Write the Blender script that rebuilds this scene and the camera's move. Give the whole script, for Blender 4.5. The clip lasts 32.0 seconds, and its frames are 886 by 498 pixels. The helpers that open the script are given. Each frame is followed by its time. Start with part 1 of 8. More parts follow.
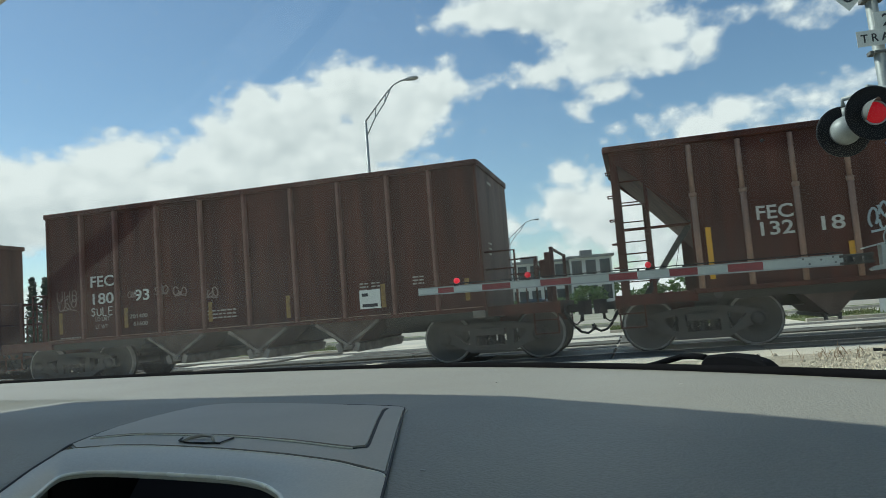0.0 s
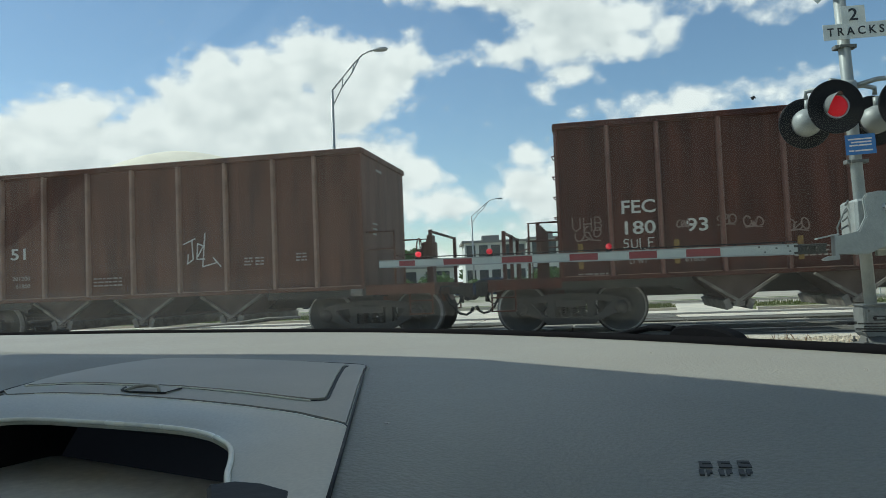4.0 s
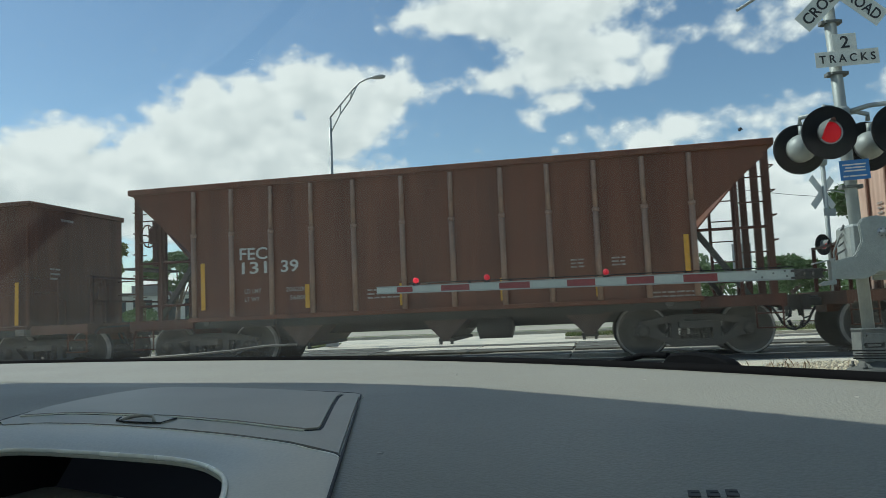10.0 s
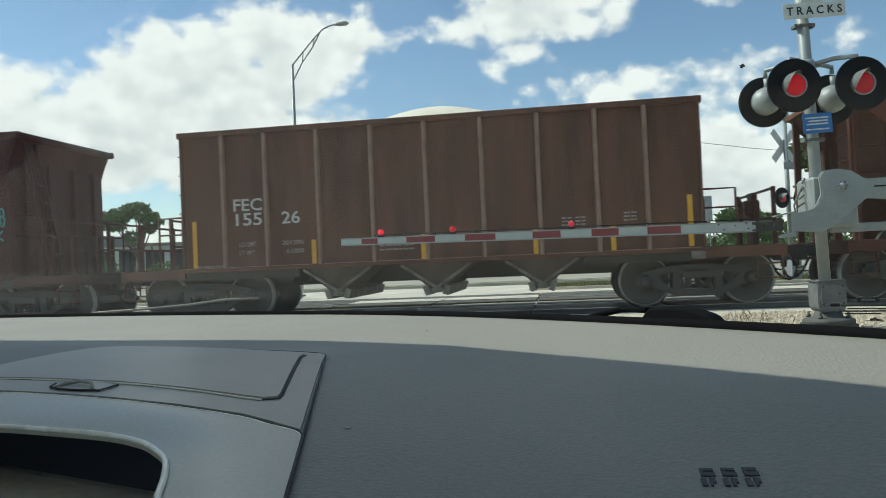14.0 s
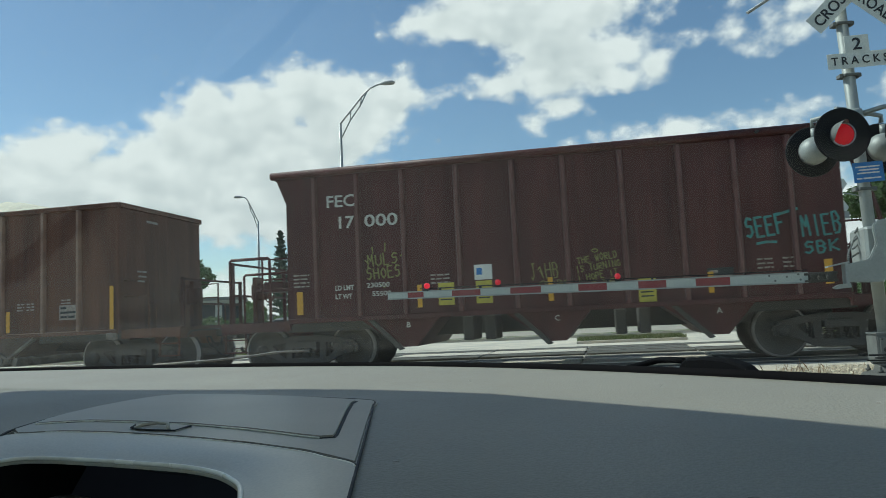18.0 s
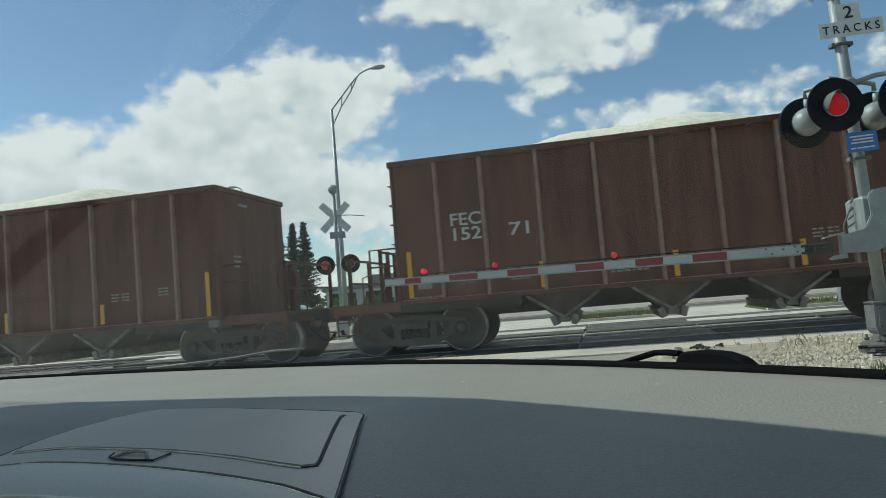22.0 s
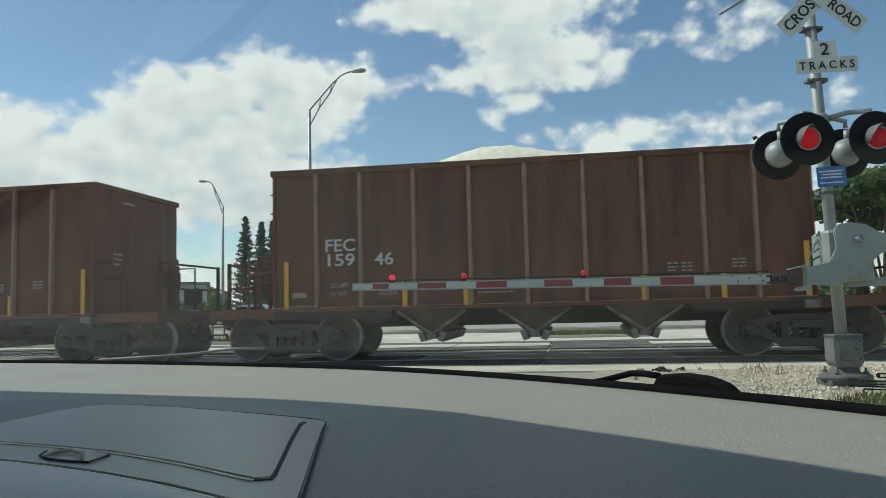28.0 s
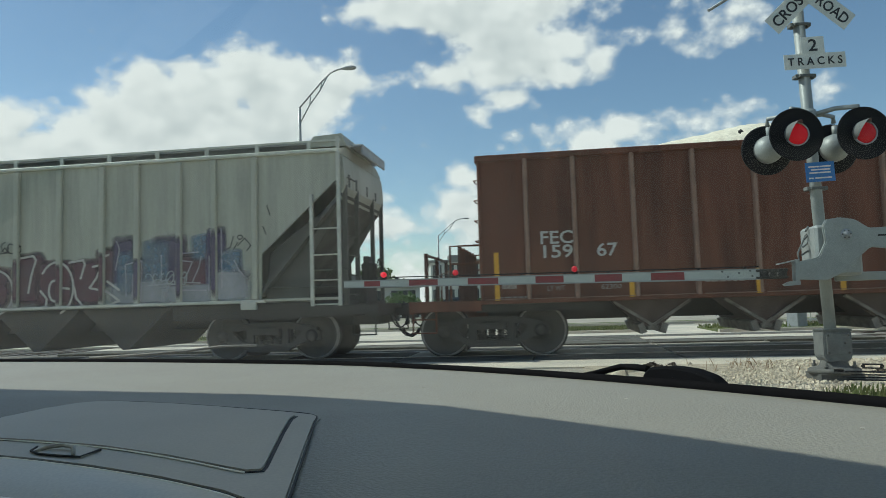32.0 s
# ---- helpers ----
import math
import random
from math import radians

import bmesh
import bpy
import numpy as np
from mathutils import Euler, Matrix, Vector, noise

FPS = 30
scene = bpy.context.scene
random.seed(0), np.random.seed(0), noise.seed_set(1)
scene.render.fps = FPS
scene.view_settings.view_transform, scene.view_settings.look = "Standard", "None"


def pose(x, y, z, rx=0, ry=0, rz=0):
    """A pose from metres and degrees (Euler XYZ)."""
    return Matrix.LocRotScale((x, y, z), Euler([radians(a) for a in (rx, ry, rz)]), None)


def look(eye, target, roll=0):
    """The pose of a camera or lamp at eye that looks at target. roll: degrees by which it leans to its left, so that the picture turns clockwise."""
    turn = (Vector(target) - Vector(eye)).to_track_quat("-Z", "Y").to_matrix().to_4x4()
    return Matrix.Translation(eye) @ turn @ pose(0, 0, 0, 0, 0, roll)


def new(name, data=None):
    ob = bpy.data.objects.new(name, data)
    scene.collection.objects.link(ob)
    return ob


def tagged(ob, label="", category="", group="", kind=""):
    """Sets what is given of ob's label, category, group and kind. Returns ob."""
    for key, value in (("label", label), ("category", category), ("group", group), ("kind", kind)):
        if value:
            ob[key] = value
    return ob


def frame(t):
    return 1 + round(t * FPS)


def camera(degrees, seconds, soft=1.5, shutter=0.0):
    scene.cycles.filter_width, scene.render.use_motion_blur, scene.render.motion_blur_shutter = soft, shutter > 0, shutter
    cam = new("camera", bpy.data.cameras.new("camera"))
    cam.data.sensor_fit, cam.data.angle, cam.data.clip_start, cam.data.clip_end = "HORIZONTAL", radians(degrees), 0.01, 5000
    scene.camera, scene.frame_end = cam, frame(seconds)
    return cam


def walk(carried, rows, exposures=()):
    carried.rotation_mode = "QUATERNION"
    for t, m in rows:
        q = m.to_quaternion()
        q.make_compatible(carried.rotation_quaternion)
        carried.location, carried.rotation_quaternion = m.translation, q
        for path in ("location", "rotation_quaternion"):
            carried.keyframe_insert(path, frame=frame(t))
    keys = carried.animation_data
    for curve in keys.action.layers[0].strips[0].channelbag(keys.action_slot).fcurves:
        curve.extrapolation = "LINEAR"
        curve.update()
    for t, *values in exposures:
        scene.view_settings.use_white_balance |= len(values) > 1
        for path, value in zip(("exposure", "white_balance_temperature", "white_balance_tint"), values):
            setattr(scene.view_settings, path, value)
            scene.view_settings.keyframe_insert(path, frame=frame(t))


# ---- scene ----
cam = camera(61.87, 32.0, soft=0.6, shutter=0.2)
PATH = [
    (0.0, pose(0.0002, -0.0649, 0.9585, 94.960, 4.496, -1.681)),
    (0.5, pose(-0.0004, -0.0628, 0.9551, 95.933, 3.889, -2.534)),
    (1.0, pose(0.0068, -0.0329, 0.9531, 94.299, 2.991, -5.933)),
    (1.5, pose(0.0070, -0.0212, 0.9620, 92.076, 4.665, -5.056)),
    (2.0, pose(0.0090, 0.0013, 0.9588, 91.779, 2.934, -7.991)),
    (2.5, pose(0.0029, 0.0030, 0.9562, 91.066, 1.772, -9.566)),
    (3.0, pose(-0.0034, -0.0116, 0.9427, 92.119, 2.599, -6.438)),
    (3.5, pose(-0.0089, -0.0169, 0.9369, 92.685, 2.374, -4.838)),
    (5.5, pose(-0.0064, -0.0146, 0.9348, 93.464, 1.822, -5.209)),
    (6.0, pose(-0.0084, -0.0175, 0.9347, 93.688, 2.035, -5.521)),
    (6.5, pose(-0.0084, -0.0213, 0.9367, 94.202, 2.267, -5.198)),
    (7.0, pose(-0.0102, -0.0251, 0.9371, 94.133, 2.344, -4.838)),
    (7.5, pose(-0.0087, -0.0262, 0.9346, 94.275, 2.589, -4.549)),
    (8.0, pose(-0.0054, -0.0259, 0.9331, 94.322, 2.525, -4.618)),
    (8.5, pose(-0.0060, -0.0227, 0.9339, 94.181, 2.290, -5.096)),
    (9.0, pose(-0.0101, -0.0280, 0.9387, 94.950, 2.097, -4.564)),
    (9.5, pose(-0.0056, -0.0251, 0.9358, 94.582, 2.110, -4.980)),
    (10.0, pose(-0.0049, -0.0264, 0.9389, 94.898, 2.448, -4.981)),
    (10.5, pose(-0.0040, -0.0261, 0.9405, 94.893, 2.680, -5.281)),
    (11.0, pose(-0.0018, -0.0303, 0.9421, 95.079, 2.963, -5.225)),
    (11.5, pose(-0.0011, -0.0245, 0.9377, 94.927, 2.859, -5.175)),
    (12.0, pose(0.0011, -0.0040, 0.9434, 94.298, 2.181, -6.010)),
    (12.5, pose(0.0008, 0.0540, 0.9397, 90.610, 0.971, -8.832)),
    (13.0, pose(-0.0052, 0.0812, 0.9358, 89.087, 1.429, -9.320)),
    (13.5, pose(-0.0061, 0.0659, 0.9355, 89.516, 1.983, -8.459)),
    (14.0, pose(-0.0064, 0.0443, 0.9411, 91.053, 2.469, -7.716)),
    (14.5, pose(-0.0099, 0.0001, 0.9382, 93.460, 3.157, -4.675)),
    (16.5, pose(-0.0131, -0.0250, 0.9394, 95.292, 2.078, -3.647)),
    (17.0, pose(-0.0085, -0.0237, 0.9399, 95.360, 2.538, -4.047)),
    (17.5, pose(-0.0085, -0.0198, 0.9382, 95.258, 2.504, -4.116)),
    (18.0, pose(-0.0080, -0.0217, 0.9397, 95.339, 2.706, -4.141)),
    (18.5, pose(-0.0031, -0.0195, 0.9446, 95.441, 2.848, -4.001)),
    (19.0, pose(-0.0019, -0.0206, 0.9487, 95.982, 3.431, -5.179)),
    (19.5, pose(-0.0032, -0.0154, 0.9459, 95.655, 3.378, -4.788)),
    (20.0, pose(-0.0049, -0.0157, 0.9504, 96.304, 3.043, -5.093)),
    (20.5, pose(-0.0025, -0.0298, 0.9644, 98.202, 2.904, -4.937)),
    (21.0, pose(0.0037, -0.0083, 0.9653, 95.081, 4.052, -3.942)),
    (21.5, pose(0.0077, 0.0024, 0.9668, 94.534, 4.264, -3.639)),
    (22.0, pose(0.0092, 0.0025, 0.9671, 93.990, 4.790, -4.207)),
    (22.5, pose(0.0055, -0.0043, 0.9706, 94.745, 4.992, -3.827)),
    (23.0, pose(0.0064, -0.0083, 0.9701, 94.870, 5.137, -3.688)),
    (23.5, pose(0.0052, -0.0082, 0.9661, 95.174, 5.143, -3.546)),
    (24.0, pose(0.0066, -0.0016, 0.9666, 95.193, 4.865, -3.810)),
    (24.5, pose(0.0048, -0.0012, 0.9680, 95.454, 4.563, -4.373)),
    (26.5, pose(0.0266, 0.1023, 0.9682, 90.201, 3.430, -10.794)),
    (27.0, pose(0.0036, 0.0747, 0.9635, 92.852, 1.365, -8.395)),
    (27.5, pose(0.0004, 0.0625, 0.9636, 94.001, 1.509, -6.890)),
    (28.0, pose(0.0026, 0.0571, 0.9636, 94.542, 1.375, -6.832)),
    (28.5, pose(0.0009, 0.0521, 0.9654, 94.479, 1.614, -6.800)),
    (29.0, pose(0.0012, 0.0432, 0.9637, 94.868, 1.781, -7.044)),
    (29.5, pose(0.0048, 0.0436, 0.9637, 94.982, 2.039, -7.333)),
    (30.0, pose(0.0047, 0.0458, 0.9613, 94.823, 1.845, -7.235)),
    (30.5, pose(0.0041, 0.0464, 0.9615, 94.434, 1.482, -7.465)),
    (31.0, pose(0.0040, 0.0529, 0.9612, 94.172, 1.227, -7.494)),
    (31.5, pose(0.0024, 0.0532, 0.9616, 94.265, 1.263, -7.443)),
    (32.0, pose(0.0038, 0.0526, 0.9602, 94.305, 1.730, -7.474)),
]
walk(cam, PATH, exposures=[(0, -0.2, 6080, -1), (1, -0.25, 6080, -1), (3, -0.1, 6150, 0), (6, -0.22, 6080, -1), (12, -0.22, 6080, -1), (13, 0.05, 6500, 1), (14, -0.02, 6300, 1), (16, -0.2, 6080, -1), (20, -0.3, 6050, -2), (21, -0.48, 6050, -2), (22, -0.33, 6080, -1), (24.5, -0.3, 6080, -1), (26.5, 0.12, 6300, 0), (27, -0.08, 6250, 0), (27.8, -0.25, 6200, 0), (32, -0.25, 6200, 0)])

# ---------------- world, sun ----------------
world = bpy.data.worlds.new("sky")
scene.world = world
world.use_nodes = True
wn, wl = world.node_tree.nodes, world.node_tree.links
sky = wn.new("ShaderNodeTexSky")
sky.sky_type, sky.sun_disc = "NISHITA", False
SUN = Vector((-0.823, 0.390, 1.0)).normalized()
sky.sun_elevation = math.asin(SUN.z)
sky.sun_rotation = math.atan2(SUN.x, SUN.y)
sky.air_density, sky.dust_density, sky.ozone_density = 1.0, 0.30, 1.6
wn["Background"].inputs[1].default_value = 0.13
wl.new(sky.outputs[0], wn["Background"].inputs[0])

sun_data = bpy.data.lights.new("sun", "SUN")
sun_data.energy, sun_data.angle, sun_data.color = 4.6, radians(0.53), (1.0, 0.96, 0.9)
sun = new("sun", sun_data)
sun.matrix_world = look(SUN * 50, (0, 0, 0))

# ---------------- materials ----------------


def mat(name, base, rough=0.6, metal=0.0, tint=None, amount=0.35, scale=3.0, grain=60.0, bump=0.1, stretch=(1, 1, 1), spec=0.5, streaks=0.0):
    """A surface with two scales of variation: broad stains towards tint, and fine grain with relief."""
    m = bpy.data.materials.new(name)
    m.use_nodes = True
    nt, b = m.node_tree, m.node_tree.nodes["Principled BSDF"]
    tint = tint or tuple(c * 0.55 for c in base)
    tc = nt.nodes.new("ShaderNodeTexCoord")
    mp = nt.nodes.new("ShaderNodeMapping")
    mp.inputs["Scale"].default_value = stretch
    nt.links.new(tc.outputs["Object"], mp.inputs[0])
    big, fine = nt.nodes.new("ShaderNodeTexNoise"), nt.nodes.new("ShaderNodeTexNoise")
    big.inputs["Scale"].default_value, big.inputs["Detail"].default_value = scale, 6
    fine.inputs["Scale"].default_value, fine.inputs["Detail"].default_value = grain, 3
    nt.links.new(mp.outputs[0], big.inputs["Vector"])
    nt.links.new(tc.outputs["Object"], fine.inputs["Vector"])
    ramp = nt.nodes.new("ShaderNodeValToRGB")
    ramp.color_ramp.elements[0].position, ramp.color_ramp.elements[1].position = 0.38, 0.68
    nt.links.new(big.outputs[0], ramp.inputs[0])
    k = nt.nodes.new("ShaderNodeMath")
    k.operation = "MULTIPLY"
    k.inputs[1].default_value = amount
    nt.links.new(ramp.outputs[0], k.inputs[0])
    mix = nt.nodes.new("ShaderNodeMix")
    mix.data_type = "RGBA"
    mix.inputs[6].default_value, mix.inputs[7].default_value = (*base, 1), (*tint, 1)
    nt.links.new(k.outputs[0], mix.inputs[0])
    hsv = nt.nodes.new("ShaderNodeHueSaturation")
    val = nt.nodes.new("ShaderNodeMapRange")
    val.inputs[3].default_value, val.inputs[4].default_value = (0.90, 1.10) if streaks else (0.78, 1.22)
    nt.links.new(fine.outputs[0], val.inputs[0])
    if streaks:
        run = nt.nodes.new("ShaderNodeTexNoise")
        run.inputs["Scale"].default_value, run.inputs["Detail"].default_value, run.inputs["Roughness"].default_value = 7.0, 8, 0.7
        lie = nt.nodes.new("ShaderNodeMapping")
        lie.inputs["Scale"].default_value = (1.6, 1.6, 0.10)
        nt.links.new(tc.outputs["Object"], lie.inputs[0])
        nt.links.new(lie.outputs[0], run.inputs["Vector"])
        sv = nt.nodes.new("ShaderNodeMapRange")
        sv.inputs[1].default_value, sv.inputs[2].default_value = 0.3, 0.7
        sv.inputs[3].default_value, sv.inputs[4].default_value = 1 - streaks, 1 + streaks
        nt.links.new(run.outputs[0], sv.inputs[0])
        both = nt.nodes.new("ShaderNodeMath")
        both.operation = "MULTIPLY"
        nt.links.new(sv.outputs[0], both.inputs[0])
        nt.links.new(val.outputs[0], both.inputs[1])
        nt.links.new(both.outputs[0], hsv.inputs["Value"])
    else:
        nt.links.new(val.outputs[0], hsv.inputs["Value"])
    nt.links.new(mix.outputs[2], hsv.inputs["Color"])
    nt.links.new(hsv.outputs[0], b.inputs["Base Color"])
    b.inputs["Metallic"].default_value = metal
    b.inputs["Specular IOR Level"].default_value = spec
    rr = nt.nodes.new("ShaderNodeMapRange")
    rr.inputs[3].default_value, rr.inputs[4].default_value = max(0.05, rough - 0.12), min(1, rough + 0.12)
    nt.links.new(big.outputs[0], rr.inputs[0])
    nt.links.new(rr.outputs[0], b.inputs["Roughness"])
    if bump:
        bp = nt.nodes.new("ShaderNodeBump")
        bp.inputs["Strength"].default_value, bp.inputs["Distance"].default_value = bump, 0.01
        nt.links.new(fine.outputs[0], bp.inputs["Height"])
        nt.links.new(bp.outputs[0], b.inputs["Normal"])
    return m


def glow(name, colour, strength, base=(0.2, 0.02, 0.02)):
    m = mat(name, base, 0.5, amount=0.1, bump=0, spec=0.3)
    b = m.node_tree.nodes["Principled BSDF"]
    b.inputs["Emission Color"].default_value, b.inputs["Emission Strength"].default_value = (*colour, 1), strength
    return m


STREAK = (2.2, 2.2, 0.35)
PAINT_A = mat("weathered_brown_paint", (0.134, 0.061, 0.038), 0.62, tint=(0.082, 0.041, 0.028), amount=0.9, scale=1.3, grain=35, bump=0.015, stretch=STREAK, streaks=0.17, spec=0.22)
PAINT_B = mat("dark_red_brown_paint", (0.081, 0.027, 0.016), 0.58, tint=(0.040, 0.017, 0.013), amount=0.8, scale=1.2, grain=30, bump=0.015, stretch=STREAK, streaks=0.17, spec=0.22)
PAINT_C = mat("faded_brown_paint", (0.146, 0.058, 0.034), 0.66, tint=(0.096, 0.042, 0.027), amount=0.8, scale=1.1, grain=35, bump=0.015, stretch=STREAK, streaks=0.17, spec=0.22)
PAINT_D = mat("maroon_brown_paint", (0.078, 0.026, 0.024), 0.5, tint=(0.050, 0.020, 0.018), amount=0.7, scale=1.1, grain=30, bump=0.015, stretch=STREAK, streaks=0.17, spec=0.22)
PAINT_E = mat("reddish_brown_paint", (0.148, 0.060, 0.036), 0.6, tint=(0.088, 0.040, 0.026), amount=0.9, scale=1.3, grain=35, bump=0.015, stretch=STREAK, streaks=0.17, spec=0.22)
# darker grey than the wagon's sides, for the parts below its sloped end
DARK_G = mat("dark_grey_end_paint", (0.115, 0.115, 0.098), 0.8, tint=(0.075, 0.074, 0.064), amount=0.8, scale=2, grain=35)
PAINT_G = mat("grey_wagon_paint", (0.40, 0.40, 0.325), 0.55, tint=(0.31, 0.31, 0.255), amount=0.7, scale=1.2, grain=18, bump=0.02, stretch=STREAK, streaks=0.10)
LIP_G = mat("rubbed_grey_edge_paint", (0.56, 0.56, 0.49), 0.55, tint=(0.40, 0.39, 0.33), amount=0.7, scale=5)
# worn, paler rib paints; the ribs' sunlit highlights are put into the colour too
EDGE_B = mat("worn_dark_highlight_paint", (0.165, 0.076, 0.055), 0.58, amount=0.5, scale=4, grain=40)
EDGE = mat("pale_highlight_edge_paint", (0.27, 0.165, 0.118), 0.6, amount=0.5, scale=4, grain=40)
# lighter brown for left ends: the sun falling on them is in the colour
LIT_END = mat("sunlit_end_paint", (0.54, 0.36, 0.27), 0.65, tint=(0.36, 0.21, 0.155), amount=0.9, scale=2.0, grain=40, stretch=STREAK, streaks=0.2)
EDGE_D = mat("maroon_edge_paint", (0.125, 0.052, 0.046), 0.55, amount=0.5, scale=4, grain=40)
GRIME = mat("brake_dust_grime", (0.042, 0.041, 0.037), 0.8, tint=(0.066, 0.060, 0.052), amount=0.7, scale=2.5, grain=50, bump=0.3)
WHEEL = mat("dusty_wheel_steel", (0.062, 0.059, 0.052), 0.7, tint=(0.105, 0.097, 0.083), amount=0.7, scale=3, grain=50, bump=0.2)
BASE_M = mat("oil_stained_cast_base", (0.075, 0.076, 0.070), 0.8, tint=(0.13, 0.125, 0.11), amount=0.7, scale=6)
STEEL = mat("worn_wheel_steel", (0.50, 0.48, 0.45), 0.5, 0.2, tint=(0.16, 0.13, 0.11), amount=0.7, scale=3)
BOGIE = mat("dusty_cast_steel", (0.062, 0.060, 0.054), 0.75, tint=(0.080, 0.068, 0.058), amount=0.7, scale=4, grain=50, bump=0.3)
# dusty brown, darkened for the shade under the side sill
CHUTE = mat("dusty_shaded_chute_paint", (0.070, 0.046, 0.036), 0.75, tint=(0.11, 0.085, 0.07), amount=0.8, scale=5, grain=45, bump=0.3)
LINK = mat("worn_grey_linkage_steel", (0.22, 0.20, 0.17), 0.7, 0.1, tint=(0.07, 0.055, 0.045), amount=0.7, scale=5)
RAIL_M = mat("polished_rail_steel", (0.30, 0.27, 0.24), 0.35, 0.8, tint=(0.14, 0.08, 0.05), amount=0.7, scale=3)
NOTICE = mat("faded_yellow_notice", (0.46, 0.40, 0.045), 0.5, tint=(0.34, 0.28, 0.05), amount=0.6, scale=8)
DULL = mat("grimy_worn_yellow_tape", (0.24, 0.145, 0.03), 0.7, tint=(0.12, 0.065, 0.03), amount=0.9, scale=9)
YELLOW = mat("yellow_reflective_tape", (0.62, 0.32, 0.02), 0.45, amount=0.4, scale=9)
WHITE_L = mat("aged_white_stencil_paint", (0.50, 0.48, 0.44), 0.6, tint=(0.32, 0.28, 0.25), amount=0.6, scale=14, grain=80)
FADED_L = mat("faded_white_stencil_paint", (0.30, 0.26, 0.23), 0.7, tint=(0.16, 0.11, 0.09), amount=0.8, scale=22, grain=80)
LIME = mat("white_crushed_limestone", (0.82, 0.76, 0.60), 0.9, tint=(0.62, 0.56, 0.42), amount=0.6, scale=9, grain=17, bump=1.0)
SAND = mat("pale_sand_load", (0.76, 0.70, 0.56), 0.95, tint=(0.64, 0.58, 0.46), amount=0.5, scale=3, grain=60, bump=0.4)
GALV = mat("galvanised_steel", (0.34, 0.355, 0.36), 0.5, 0.3, tint=(0.25, 0.26, 0.265), amount=0.6, scale=5, grain=70)
ALU = mat("silver_painted_mast", (0.300, 0.320, 0.305), 0.5, 0.15, tint=(0.235, 0.25, 0.24), amount=0.6, scale=6, grain=70, bump=0.02)
BOXM = mat("dull_grey_cast_iron", (0.15, 0.158, 0.152), 0.7, 0.1, tint=(0.09, 0.094, 0.09), amount=0.7, scale=6)
BLACK = mat("matt_black_signal_paint", (0.010, 0.010, 0.011), 0.7, amount=0.4, scale=6, bump=0, spec=0.2)
RED_TAPE = mat("red_reflective_tape", (0.22, 0.020, 0.026), 0.4, tint=(0.15, 0.02, 0.022), amount=0.6, scale=8)
WHITE_TAPE = mat("white_reflective_tape", (0.43, 0.46, 0.43), 0.4, tint=(0.33, 0.36, 0.34), amount=0.6, scale=7)
SIGN_W = mat("white_sign_sheet", (0.66, 0.67, 0.62), 0.45, tint=(0.54, 0.55, 0.50), amount=0.6, scale=5)
SIGN_K = mat("black_sign_letter", (0.02, 0.02, 0.022), 0.5, amount=0.2)
SIGN_B = mat("blue_sign_sheet", (0.02, 0.16, 0.45), 0.45, amount=0.3, scale=8)
LENS_ON = glow("lit_red_lens", (1.0, 0.010, 0.024), 0.25, (0.22, 0.006, 0.010))
LENS_OFF = glow("dim_red_lens", (1.0, 0.02, 0.03), 0.012, (0.05, 0.004, 0.006))
LENS_MID = glow("fading_red_lens", (1.0, 0.010, 0.024), 0.11, (0.30, 0.01, 0.015))
TIP_ON = glow("small_red_lamp", (1.0, 0.02, 0.05), 0.65, (0.4, 0.01, 0.02))
TIP_MID = glow("small_flashing_red_lamp", (1.0, 0.02, 0.05), 0.32, (0.3, 0.01, 0.02))
ASPHALT = mat("sunlit_grey_asphalt", (0.36, 0.325, 0.260), 0.9, tint=(0.27, 0.245, 0.20), amount=0.8, scale=0.6, grain=40, bump=0.3)
CONCRETE = mat("pale_concrete", (0.61, 0.545, 0.43), 0.85, tint=(0.36, 0.35, 0.31), amount=0.7, scale=0.8, grain=30, bump=0.2)
SOIL = mat("sandy_verge", (0.33, 0.31, 0.24), 0.95, tint=(0.22, 0.22, 0.13), amount=0.8, scale=0.4, grain=25, bump=0.4)
GRAVEL = mat("pale_limestone_gravel", (0.47, 0.405, 0.30), 0.95, tint=(0.23, 0.20, 0.15), amount=0.8, scale=6, grain=45, bump=1.0)
BALLAST = mat("grey_ballast", (0.19, 0.175, 0.15), 0.95, tint=(0.105, 0.095, 0.08), amount=0.8, scale=5, grain=40, bump=1.0)
RUBBER = mat("grey_crossing_rubber", (0.085, 0.082, 0.072), 0.92, tint=(0.15, 0.145, 0.125), amount=0.8, scale=2.5, spec=0.15)
GRASS = mat("dry_green_grass", (0.115, 0.15, 0.045), 0.9, tint=(0.20, 0.19, 0.08), amount=0.8, scale=2, grain=20, bump=0.3)
LEAF = mat("mid_green_leaf", (0.055, 0.105, 0.028), 0.65, tint=(0.10, 0.15, 0.045), amount=0.8, scale=1.4, grain=14)
LEAF_Y = mat("yellow_green_leaf", (0.16, 0.17, 0.045), 0.65, tint=(0.07, 0.11, 0.03), amount=0.8, scale=1.2, grain=14)
NEEDLE = mat("dark_pine_needle", (0.030, 0.052, 0.030), 0.75, tint=(0.05, 0.075, 0.04), amount=0.7, scale=2, grain=14)
BARK = mat("grey_brown_bark", (0.16, 0.12, 0.09), 0.9, amount=0.7, scale=6, grain=30, bump=0.6)
TIMBER = mat("weathered_pole_timber", (0.15, 0.13, 0.11), 0.9, tint=(0.22, 0.20, 0.18), amount=0.7, scale=5, stretch=(6, 6, 0.6))
WALL_M = mat("pale_stucco", (0.55, 0.56, 0.52), 0.85, amount=0.4, scale=0.6, grain=10)
